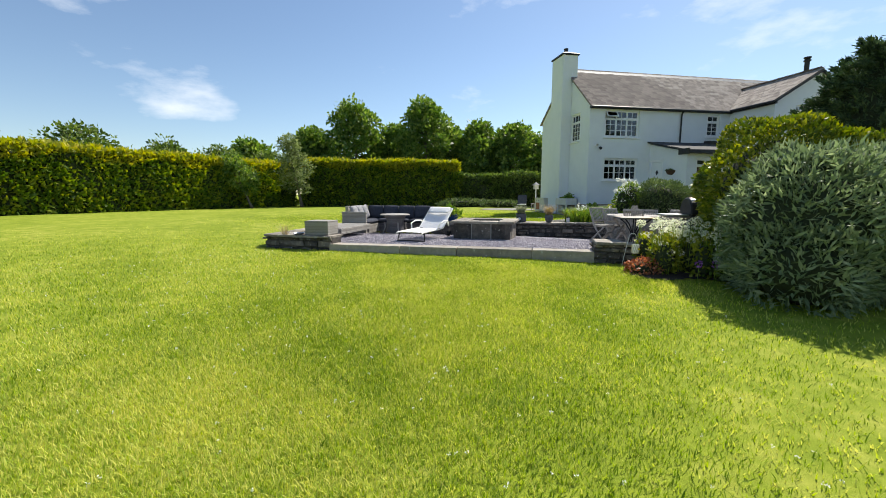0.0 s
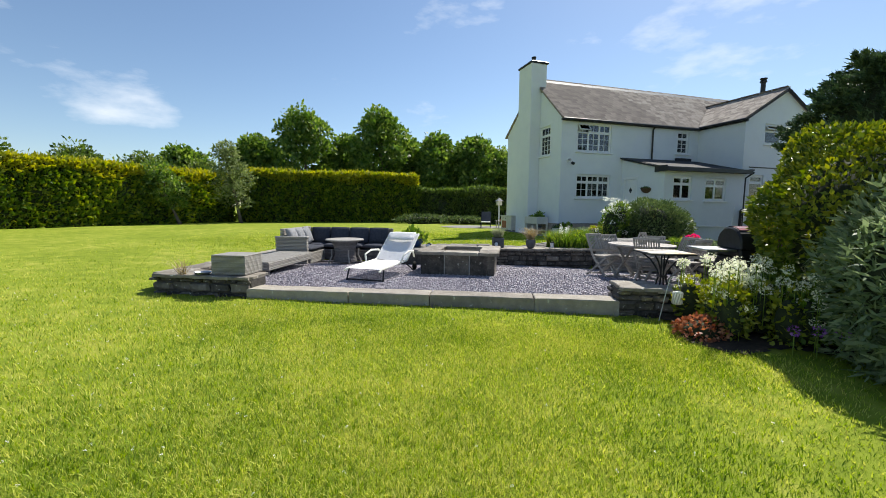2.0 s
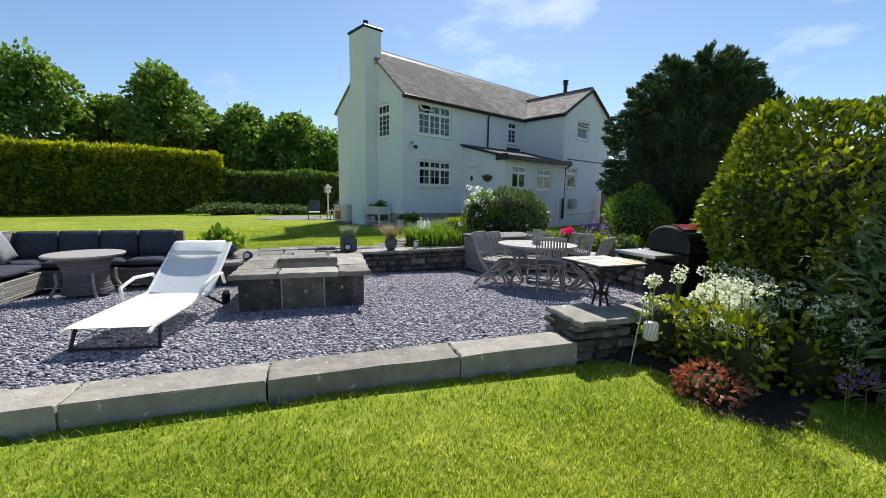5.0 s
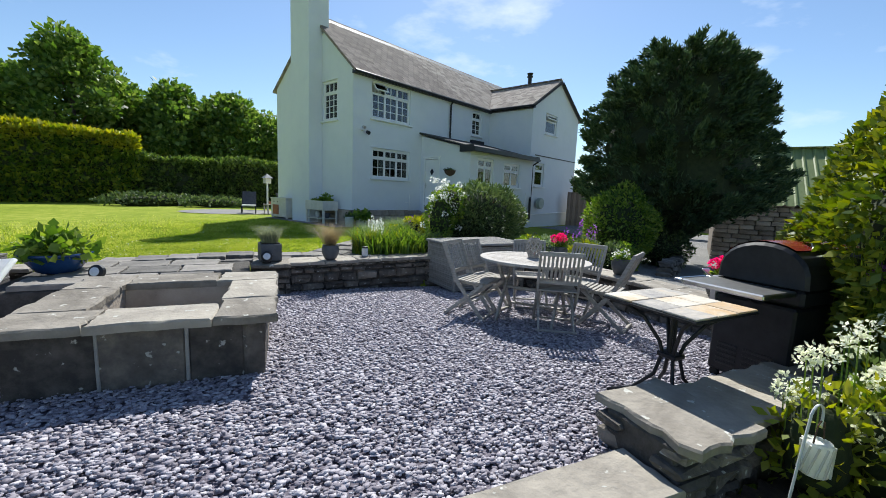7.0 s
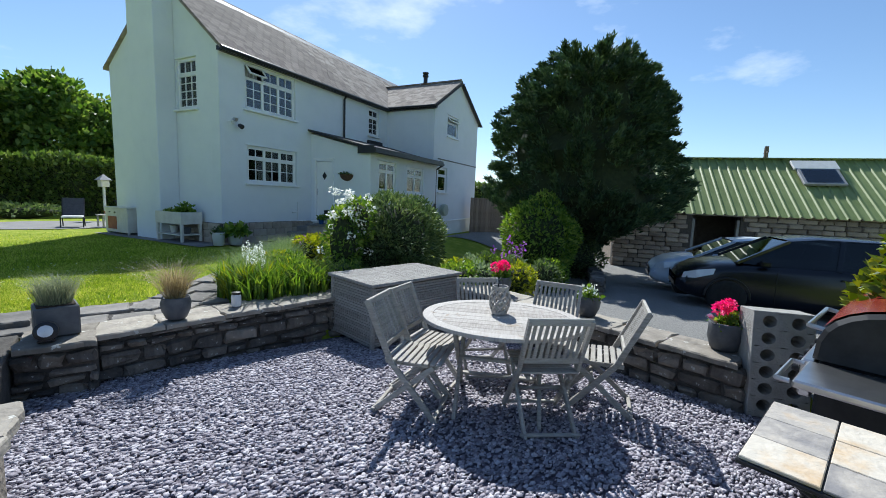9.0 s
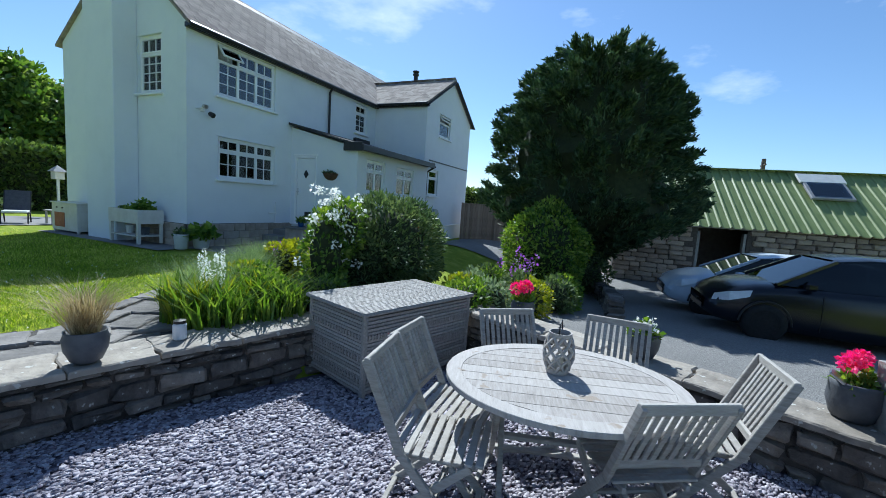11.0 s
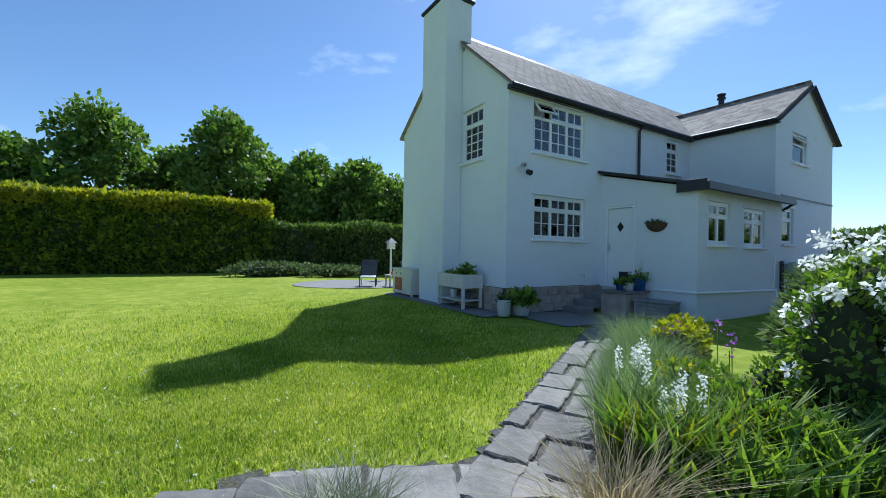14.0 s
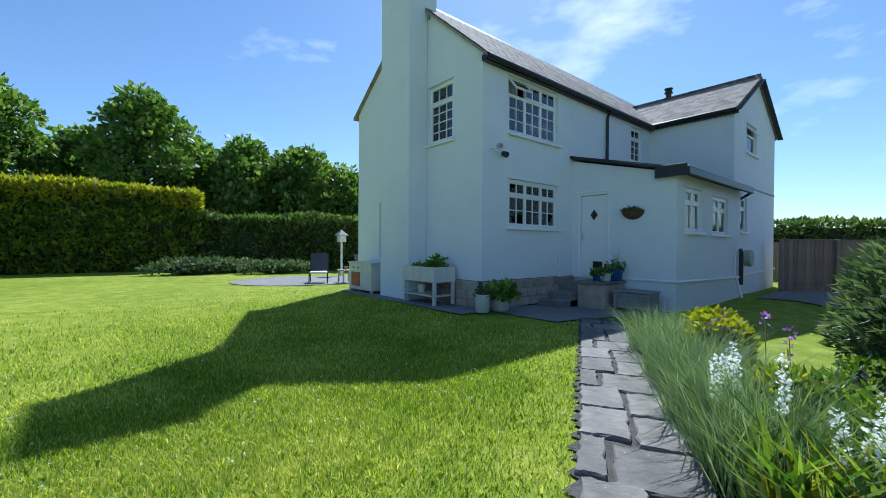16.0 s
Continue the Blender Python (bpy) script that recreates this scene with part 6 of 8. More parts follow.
def folding_chair(m):
    """A slatted folding chair that faces +y; the base is between its feet."""
    t = thing("folding_chair", "weathered grey teak folding chair with slatted seat", "chair", m, group="chairs round the garden table")
    hw = 0.22
    for s in (-1, 1):
        part("back_leg", Geo().beam((s * hw, 0.24, 0), (s * hw, -0.14, 0.45), 0.026, 0.045, (0, 1, 0)).beam((s * hw, -0.14, 0.45), (s * hw, -0.34, 0.9), 0.026, 0.045, (0, 1, 0)), M_TEAK, t)
        part("front_leg", Geo().beam((s * (hw - 0.032), -0.3, 0), (s * (hw - 0.032), 0.2, 0.43), 0.024, 0.042, (0, 1, 0)), M_TEAK, t)
        part("seat_rail", Geo().box(s * (hw - 0.06) - 0.011, -0.2, 0.405, s * (hw - 0.06) + 0.011, 0.23, 0.436, 0.004), M_TEAK, t)
    part("foot_bar", Geo().beam((-hw, 0.22, 0.03), (hw, 0.22, 0.03), 0.03, 0.02), M_TEAK, t)
    part("foot_bar", Geo().beam((-hw, -0.28, 0.03), (hw, -0.28, 0.03), 0.03, 0.02), M_TEAK, t)
    part("cross_bar", Geo().beam((-hw, 0.04, 0.24), (hw, 0.04, 0.24), 0.03, 0.02), M_TEAK, t)
    for i in range(9):
        y = -0.19 + i * 0.052
        part("seat_slat", Geo().box(-0.215, y, 0.437 + 0.012 * abs(i - 4) / 4, 0.215, y + 0.038, 0.452 + 0.012 * abs(i - 4) / 4, 0.004), M_TEAK, t)
    part("back_rail", Geo().beam((-hw - 0.012, -0.335, 0.885), (hw + 0.012, -0.335, 0.885), 0.05, 0.024, (0, 1, 0)), M_TEAK, t)
    part("back_rail", Geo().beam((-hw, -0.19, 0.555), (hw, -0.19, 0.555), 0.045, 0.022, (0, 1, 0)), M_TEAK, t)
    for i in range(9):
        x = -0.176 + i * 0.044
        part("back_slat", Geo().beam((x, -0.2, 0.575), (x, -0.328, 0.865), 0.026, 0.011, (0, 1, 0)), M_TEAK, t)
    return t


def chair_pose(x, y, fx, fy):
    u, v = local_uv(x, y)
    return Matrix.Translation((x, y, gv(v, u) + 0.005)) @ Matrix.Rotation(math.atan2(fy, fx) - math.pi / 2, 4, "Z")


CHAIRS = [(2.62, 10.73, 0.2, -0.98), (3.05, 10.84, 0.05, -1.0), (2.93, 9.79, 0.85, 0.52), (3.45, 9.43, -0.1, 1.0), (3.69, 10.55, -0.79, -0.61), (3.79, 9.92, -1.0, 0.03)]
first = folding_chair(chair_pose(*CHAIRS[0]))
for c in CHAIRS[1:]:
    copy_thing(first, chair_pose(*c))


def garden_table():
    u, v = local_uv(3.06, 10.17)
    t = thing("garden_table", "weathered grey teak oval garden table", "table", Matrix.Translation((3.06, 10.17, gv(v, u) + 0.005)) @ Matrix.Rotation(radians(107), 4, "Z"))
    A, B, z = 0.67, 0.56, 0.745
    n = 48
    g = Geo()
    rings = [(1.0, z - 0.028), (1.0, z - 0.004), (0.995, z), (0.87, z), (0.87, z - 0.028)]
    for s, zz in rings:
        for j in range(n):
            a = 2 * math.pi * j / n
            q = 1.0 if s > 0.9 else 1.0
            g.v.append((A * s * math.cos(a), B * (s if s > 0.9 else 0.83) * math.sin(a), zz))
    for i in range(5):
        for j in range(n):
            a, b = i * n + j, i * n + (j + 1) % n
            c, d = ((i + 1) % 5) * n + (j + 1) % n, ((i + 1) % 5) * n + j
            g.f.append((a, b, c, d))
    top = part("tabletop_rim", g, M_TEAKTOP, t)
    for k in range(9):
        y0, y1 = -0.83 * B + k * 1.66 * B / 9 + 0.002, -0.83 * B + (k + 1) * 1.66 * B / 9 - 0.003
        ym = max(abs(y0), abs(y1))
        x = 0.87 * A * math.sqrt(max(0.0, 1 - (ym / (0.83 * B)) ** 2)) if ym < 0.83 * B * 0.999 else 0.12
        xi = 0.87 * A * math.sqrt(max(0.0, 1 - (min(abs(y0), abs(y1)) / (0.83 * B)) ** 2))
        x = max(x, 0.12)
        if y0 < 0 < y1:
            xi = x
        sgn = 1 if (y0 + y1) > 0 else -1
        ya, yb = (y0, y1) if sgn > 0 else (y1, y0)
        poly = [(-xi, ya), (xi, ya), (x, yb), (-x, yb)]
        part("tabletop_board", Geo().prism(poly if sgn > 0 else poly[::-1], z - 0.026, z - 0.0015), M_TEAKTOP, t)
    for s in (-1, 1):
        part("table_leg", Geo().beam((s * 0.36, -0.4, 0), (s * 0.36, 0.3, z - 0.03), 0.03, 0.06, (0, 1, 0)), M_TEAK, t)
        part("table_leg", Geo().beam((s * 0.325, 0.4, 0), (s * 0.325, -0.3, z - 0.03), 0.03, 0.06, (0, 1, 0)), M_TEAK, t)
    part("stretcher", Geo().beam((-0.34, 0, 0.36), (0.34, 0, 0.36), 0.05, 0.024), M_TEAK, t)
    part("stretcher", Geo().beam((-0.36, -0.37, 0.06), (0.36, -0.37, 0.06), 0.05, 0.024), M_TEAK, t)
    part("apron", Geo().beam((-0.36, 0.3, z - 0.06), (0.36, 0.3, z - 0.06), 0.06, 0.024).beam((-0.36, -0.3, z - 0.06), (0.36, -0.3, z - 0.06), 0.06, 0.024), M_TEAK, t)
    return t


garden_table()


def lattice_lantern(m, r, h, material, label):
    t = thing("lantern", label, "lantern", m)
    for s in (-1, 1):
        for k in range(8):
            pts = []
            for i in range(9):
                f = i / 8
                a = 2 * math.pi * k / 8 + s * f * 2.0
                q = r * (0.72 + 0.28 * math.sin(math.pi * f))
                pts.append((q * math.cos(a), q * math.sin(a), 0.02 + (h - 0.04) * f))
            part("lattice_strip", Geo().tube(pts, 0.009, 5), material, t)
    for z in (0.01, h - 0.02):
        part("hoop", Geo().lathe([(r * 0.74, z - 0.01), (r * 0.78, z), (r * 0.78, z + 0.02), (r * 0.7, z + 0.02), (r * 0.7, z - 0.01)], 20), material, t)
    part("candle", Geo().lathe([(r * 0.35, 0.01), (r * 0.35, h * 0.4), (0.004, h * 0.42)], 14), M_CREAM, t)
    part("handle", Geo().tube([(r * 0.74 * math.cos(a), 0, h + 0.07 * math.sin(a)) for a in [math.pi * i / 10 for i in range(11)]], 0.004, 5), M_DARKMETAL, t)
    return t


uu, vv = local_uv(3.06, 10.17)
lattice_lantern(Matrix.Translation((3.13, 10.22, gv(vv, uu) + 0.752)), 0.085, 0.24, M_TEAKTOP, "pale wooden lattice lantern standing on the table")


def slate_table():
    t = thing("bistro_table", "rectangular slate-tiled table on a black metal base", "table", at(0.996, 0.49, gv(0.4, 1.0) + 0.005, 2))
    z = 0.745
    part("table_frame", Geo().box(-0.335, -0.345, z - 0.03, 0.335, 0.345, z - 0.012, 0.006), M_DARKMETAL, t)
    xs, ys = (-0.33, -0.11, 0.11, 0.33), (-0.34, -0.115, 0.11, 0.34)
    for i in range(3):
        for j in range(3):
            part("slate_tile", Geo().box(xs[i] + 0.003, ys[j] + 0.003, z - 0.012, xs[i + 1] - 0.003, ys[j + 1] - 0.003, z + random.Random(i * 3 + j).uniform(-0.001, 0.003), 0.003), M_SLATETILE, t)
    for s in (-1, 1):
        for q in (-1, 1):
            pts = [(s * 0.24, q * 0.27, z - 0.03), (s * 0.13, q * 0.14, z - 0.14), (s * 0.05, q * 0.06, z - 0.3), (s * 0.035, q * 0.04, 0.36), (s * 0.06, q * 0.07, 0.2), (s * 0.15, q * 0.17, 0.07), (s * 0.26, q * 0.29, 0.015)]
            part("leg", Geo().tube(pts, 0.013, 8), M_DARKMETAL, t, smooth=True)
    part("collar", Geo().box(-0.06, -0.07, 0.34, 0.06, 0.07, 0.375, 0.008), M_DARKMETAL, t)
    part("upright", Geo().tube([(0.02, 0, 0.36), (0.02, 0, z - 0.03)], 0.012, 8).tube([(-0.02, 0, 0.36), (-0.02, 0, z - 0.03)], 0.012, 8), M_DARKMETAL, t)
    return t


slate_table()


def barbecue():
    t = thing("gas_barbecue", "black gas barbecue with a red-topped lid", "barbecue", at(2.45, 0.48, gv(0.5, 2.45) + 0.005, 0) @ Matrix.Diagonal((1.12, 1.1, 1.17, 1)))
    part("cart", Geo().box(-0.5, -0.26, 0.06, 0.5, 0.26, 0.62, 0.015), M_DARKMETAL, t)
    for i in range(5):
        part("vent_slot", Geo().box(-0.508, -0.18 + 0.0, 0.12 + i * 0.035, -0.5, 0.02, 0.138 + i * 0.035, 0.002), M_BLACK, t)
        part("vent_slot", Geo().box(-0.508, 0.06, 0.12 + i * 0.035, -0.5, 0.2, 0.138 + i * 0.035, 0.002), M_BLACK, t)
    part("firebox", Geo().box(-0.46, -0.27, 0.625, 0.46, 0.27, 0.74, 0.02), M_DARKMETAL, t)
    n = 14
    g = Geo()
    for x in (-0.47, -0.45, 0.45, 0.47):
        for i in range(n + 1):
            a = math.pi * i / n
            e = 0.0 if abs(x) < 0.46 else -0.02
            g.v.append((x, -(0.29 + e) * math.cos(a), 0.745 + (0.27 + e) * math.sin(a) ** 0.7))
    for k in range(3):
        for i in range(n):
            a = k * (n + 1) + i
            g.f.append((a, a + 1, a + n + 2, a + n + 1))
    g.f += [tuple(range(n + 1)), tuple(range(3 * (n + 1), 4 * (n + 1)))[::-1]]
    part("lid", g, M_DARKMETAL, t)
    g = Geo()
    for x in (-0.44, 0.44):
        for i in range(4, n + 1 - 4 + 4):
            a = math.pi * i / n
            if 0.28 < i / n < 0.86:
                g.v.append((x, -0.295 * math.cos(a), 0.75 + 0.275 * math.sin(a) ** 0.7))
    k = len(g.v) // 2
    g.f = [(i, i + 1, k + i + 1, k + i) for i in range(k - 1)]
    part("lid_panel", g, M_REDLID, t, "glossy red enamel lid panel")
    part("lid_handle", Geo().tube([(-0.3, 0.27, 0.86), (-0.3, 0.34, 0.87), (0.3, 0.34, 0.87), (0.3, 0.27, 0.86)], 0.012, 8), M_STEEL, t)
    panel = part("control_panel", Geo().box(-0.47, 0.272, 0.55, 0.47, 0.33, 0.735, 0.01), M_STEEL, t)
    for i in range(5):
        x = -0.38 + i * 0.17
        part("knob", Geo().lathe([(0.026, 0), (0.026, 0.012), (0.019, 0.016), (0.019, 0.04), (0.012, 0.044)], 14), M_DARKMETAL, panel, m=Matrix.Translation((x, 0.33, 0.66)) @ Matrix.Rotation(-math.pi / 2, 4, "X"))
    part("side_shelf", Geo().box(-0.86, -0.24, 0.7, -0.48, 0.3, 0.735, 0.012), M_STEEL, t, "grey metal side shelf")
    part("front_rail", Geo().tube([(-0.84, 0.31, 0.72), (-0.84, 0.36, 0.72), (-0.5, 0.36, 0.72), (-0.5, 0.31, 0.72)], 0.011, 8), M_STEEL, t)
    for x in (-0.46, 0.46):
        for y in (-0.22, 0.22):
            part("wheel", Geo().lathe([(0.03, -0.015), (0.035, -0.01), (0.035, 0.01), (0.03, 0.015)], 14), M_TYRE, t, m=Matrix.Translation((x, y, 0.035)) @ Matrix.Rotation(math.pi / 2, 4, "Y"))
    return t


barbecue()


def bottle_block():
    """An upright block pierced by two columns of round holes."""
    t = thing("pierced_block", "grey concrete block rack with round holes", "block", at(3.1, 1.08, gv(1.1, 2.6) + 0.02, -58) @ Matrix.Diagonal((1.12, 1, 1.08, 1)) @ Matrix.Rotation(radians(-6), 4, "X"))
    w, h, d, nseg = 0.36, 0.78, 0.3, 16
    g = Geo()
    cw, ch, r = w / 2, h / 6, 0.046
    for c in range(2):
        for k in range(6):
            cx, cz = -w / 2 + cw * (c + 0.5), ch * (k + 0.5)
            b = len(g.v)
            for y in (0.0, d):
                for j in range(nseg):
                    a = 2 * math.pi * (j + 0.5) / nseg
                    q = max(abs(math.cos(a)) / (cw / 2), abs(math.sin(a)) / (ch / 2))
                    g.v.append((cx + math.cos(a) / q, y, cz + math.sin(a) / q))
                    g.v.append((cx + r * math.cos(a), y, cz + r * math.sin(a)))
            for j in range(nseg):
                p, n2 = b + 2 * j, b + 2 * ((j + 1) % nseg)
                f = 2 * nseg
                g.f += [(p, n2, n2 + 1, p + 1), (p + f + 1, n2 + f + 1, n2 + f, p + f), (p + 1, n2 + 1, n2 + f + 1, p + f + 1)]
    part("block_body", g.weld(), M_BLOCK, t)
    part("block_side", Geo().box(-w / 2 - 0.012, 0, 0, -w / 2 + 0.004, d, h, 0.004), M_BLOCK, t)
    part("block_side", Geo().box(w / 2 - 0.004, 0, 0, w / 2 + 0.012, d, h, 0.004), M_BLOCK, t)
    part("block_top", Geo().box(-w / 2 - 0.012, 0, h - 0.004, w / 2 + 0.012, d, h + 0.012, 0.004), M_BLOCK, t)
    part("block_bottom", Geo().box(-w / 2 - 0.012, 0, -0.03, w / 2 + 0.012, d, 0.004, 0.004), M_BLOCK, t)
    return t


bottle_block()


def round_pot(name, label, m, prof, material, soil_r, soil_z):
    t = thing(name, label, "plant pot", m)
    part("pot", Geo().lathe(prof, 28), material, t, smooth=True)
    part("soil", Geo().lathe([(0.001, soil_z - 0.01), (soil_r, soil_z - 0.01), (soil_r, soil_z), (0.001, soil_z + 0.01)], 20), M_SOIL, t)
    return t


def potted_blades(t, z, n, spread, h, w, leaf, lean=0.8, droop=0.1):
    a, q = rng.uniform(0, 2 * np.pi, n), spread * np.sqrt(rng.uniform(0, 1, n))
    pos = np.stack([q * np.cos(a), q * np.sin(a), np.full(n, z)], 1)
    tagged(part("leaves", blades_mesh("leaves", pos, h, w, lean, droop), leaf, t), kind="stuff")


def potted_leaves(t, c, axes, n, size, leaf, name="leaves"):
    p, d = lumpy(n, axes, 0.15, 2.5, 1.0)
    p *= rng.uniform(0.4, 1, (n, 1))
    p[:, 2] = np.abs(p[:, 2])
    tagged(part(name, leaves_mesh(name, p + np.array(c), d + [0, 0, 0.3], size, size * 0.4, 0.6), leaf, t), kind="stuff")


BELL = [(0.07, 0), (0.095, 0.02), (0.13, 0.1), (0.14, 0.18), (0.125, 0.225), (0.13, 0.24), (0.118, 0.24), (0.11, 0.2)]
t = round_pot("grass_pot", "dark round pot of feathery dry grass on the wall", Matrix.Translation((2.33, 13.46, 0.875)), BELL, M_GREYPOT, 0.11, 0.2)
potted_blades(t, 0.2, 620, 0.08, 0.4, 0.0024, M_STRAW, 1.0, 0.15)
u, v = -1.45, 5.42
t = thing("grass_pot", "square slate-grey planter of pale tufted grass", "plant pot", at(u, v, 0.885, 8))
part("pot", Geo().box(-0.15, -0.15, 0, 0.15, 0.15, 0.27, 0.012), M_GREYPOT, t)
part("soil", Geo().box(-0.13, -0.13, 0.271, 0.13, 0.13, 0.28, 0.003), M_SOIL, t)
potted_blades(t, 0.27, 900, 0.12, 0.26, 0.0026, M_FESCUE, 0.75, 0.15)


def solar_spot(m, label):
    t = thing("solar_light", label, "garden light", m)
    part("housing", Geo().lathe([(0.075, 0), (0.085, 0.02), (0.08, 0.06), (0.05, 0.075)], 20), M_BLACK, t, m=Matrix.Translation((0, 0, 0.09)) @ Matrix.Rotation(radians(75), 4, "X"))
    part("lens", Geo().lathe([(0.05, 0.07), (0.05, 0.08), (0.001, 0.086)], 18), M_LAMPGLASS, t, m=Matrix.Translation((0, 0, 0.09)) @ Matrix.Rotation(radians(75), 4, "X"))
    part("foot", Geo().box(-0.06, -0.04, 0, 0.06, 0.07, 0.03, 0.008), M_BLACK, t)
    return t


solar_spot(at(-1.5, 5.18, 0.885, 0), "round black spotlight standing on the pier slab")
solar_spot(at(-3.27, 4.45, 0.875, -20), "round black spotlight standing on the paving")
t = round_pot("blue_bowl", "blue glazed bowl of broad green leaves", at(-3.82, 5.02, 0.875), [(0.14, 0), (0.2, 0.03), (0.29, 0.15), (0.33, 0.22), (0.36, 0.235), (0.36, 0.255), (0.31, 0.25), (0.29, 0.2)], M_BLUEGLAZE, 0.28, 0.2)
potted_leaves(t, (0, 0, 0.2), (0.36, 0.36, 0.3), 380, 0.13, M_LGREEN)
t = round_pot("geranium_pot", "grey pot of bright pink flowers on the wall", at(3.28, 1.55, 0.935), [(0.09, 0), (0.115, 0.02), (0.145, 0.12), (0.14, 0.22), (0.145, 0.26), (0.135, 0.265), (0.12, 0.22)], M_GREYPOT, 0.12, 0.22)
potted_leaves(t, (0, 0, 0.22), (0.11, 0.11, 0.12), 160, 0.06, M_LGREEN)
for k, (dx, dy, dz) in enumerate(((0, 0, 0.42), (0.08, 0.03, 0.38), (-0.06, 0.05, 0.39))):
    d = unit(rng.normal(0, 1, (110, 3)))
    tagged(part("flower_head", leaves_mesh("flower_head", d * 0.045 + [dx, dy, dz], d, 0.03, 0.014, 0.4), M_PPINK, t, "bright pink blooms"), kind="stuff")
part("solar_panel", Geo().box(-0.06, -0.05, -0.008, 0.06, 0.05, 0.008, 0.003), M_STEEL, t, m=Matrix.Translation((-0.1, 0.09, 0.29)) @ Matrix.Rotation(radians(35), 4, "X"))
t = round_pot("geranium_pot", "dark pot of pink flowers behind the chairs", at(3.2, 4.24, 0.935), BELL, M_GREYPOT, 0.11, 0.2)
potted_leaves(t, (0, 0, 0.2), (0.12, 0.12, 0.12), 160, 0.06, M_LGREEN)
for k, (dx, dy, dz) in enumerate(((0, 0, 0.4), (0.09, 0.03, 0.37), (-0.08, 0.05, 0.37))):
    d = unit(rng.normal(0, 1, (110, 3)))
    tagged(part("flower_head", leaves_mesh("flower_head", d * 0.05 + [dx, dy, dz], d, 0.035, 0.016, 0.4), M_PPINK, t, "bright pink blooms"), kind="stuff")
t = round_pot("white_flower_pot", "dark pot of small white flowers on the wall", at(3.2, 2.9, 0.935), BELL, M_GREYPOT, 0.11, 0.2)
potted_leaves(t, (0, 0, 0.2), (0.12, 0.12, 0.14), 160, 0.06, M_LGREEN)
potted_leaves(t, (0, 0, 0.25), (0.12, 0.12, 0.14), 90, 0.035, M_PWHITE, "petals")
t = thing("jar_light", "small glass solar jar on the wall", "garden light", Matrix.Translation((2.98, 13.4, 0.875)))
part("jar", Geo().lathe([(0.045, 0), (0.055, 0.01), (0.055, 0.13), (0.045, 0.145)], 14), M_LAMPGLASS, t)
part("lid", Geo().lathe([(0.05, 0.145), (0.05, 0.17), (0.001, 0.178)], 14), M_BLACK, t)

# lantern on a crook by the front pier
t = thing("shepherd_crook", "thin pale metal crook with a hanging lantern", "garden light", at(0.62, -0.42, gz(*world_xy(0.62, -0.42))))
arc = [(0.0, 0, 0), (0.06, 0, 0.35), (0.1, 0, 0.55)] + [(0.16 - 0.06 * math.cos(a), 0, 0.55 + 0.06 * math.sin(a)) for a in [math.pi * k / 8 for k in range(9)]] + [(0.22, 0, 0.48)]
part("crook", Geo().tube(arc, 0.006, 6), M_WHITEPOT, t)
lat = part("lantern_body", Geo().lathe([(0.055, 0.24), (0.06, 0.25), (0.06, 0.4), (0.055, 0.41)], 18, (0.22, 0, 0)), M_PWHITE, t, "pale cut-out metal lantern")
for k in range(12):
    a = 2 * math.pi * k / 12
    part("lantern_strip", Geo().tube([(0.22 + 0.064 * math.cos(a), 0.064 * math.sin(a), 0.25), (0.22 + 0.064 * math.cos(a + 0.5), 0.064 * math.sin(a + 0.5), 0.4)], 0.006, 4), M_CREAM, lat)
part("hanger", Geo().tube([(0.17, 0, 0.41), (0.19, 0, 0.5), (0.22, 0, 0.52), (0.25, 0, 0.5), (0.27, 0, 0.41)], 0.004, 5), M_BASKET, t)


# ---- lounge corner ----
def cushion(w, d, h, seed=0):
    """A soft box, full in the middle, with its base at z 0."""
    n, g = 7, Geo()
    for zi in range(3):
        for i in range(n):
            for j in range(n):
                x, y = -1 + 2 * i / (n - 1), -1 + 2 * j / (n - 1)
                edge = (1 - abs(x) ** 5) * (1 - abs(y) ** 5)
                pin = 1 - 0.03 * (abs(x) * abs(y)) ** 2
                z = h * 0.5 + (zi - 1) * h * 0.5 * (0.35 + 0.65 * edge) if zi != 1 else h * 0.5
                if zi == 1 and 0 < i < n - 1 and 0 < j < n - 1:
                    z = h * 0.5
                g.v.append((x * w / 2 * pin, y * d / 2 * pin, z + 0.004 * math.sin(seed + 5 * x + 3 * y)))
    q = n * n
    for i in range(n - 1):
        for j in range(n - 1):
            a = i * n + j
            g.f += [(a, a + 1, a + n + 1, a + n), (2 * q + a, 2 * q + a + n, 2 * q + a + n + 1, 2 * q + a + 1)]
    for k in range(2):
        o = k * q
        for i in range(n - 1):
            g.f += [(o + i, o + i + q, o + i + 1 + q, o + i + 1), (o + (n - 1) * n + i, o + (n - 1) * n + i + 1, o + (n - 1) * n + i + 1 + q, o + (n - 1) * n + i + q),
                    (o + i * n, o + (i + 1) * n, o + (i + 1) * n + q, o + i * n + q), (o + i * n + n - 1, o + i * n + n - 1 + q, o + (i + 1) * n + n - 1 + q, o + (i + 1) * n + n - 1)]
    return g


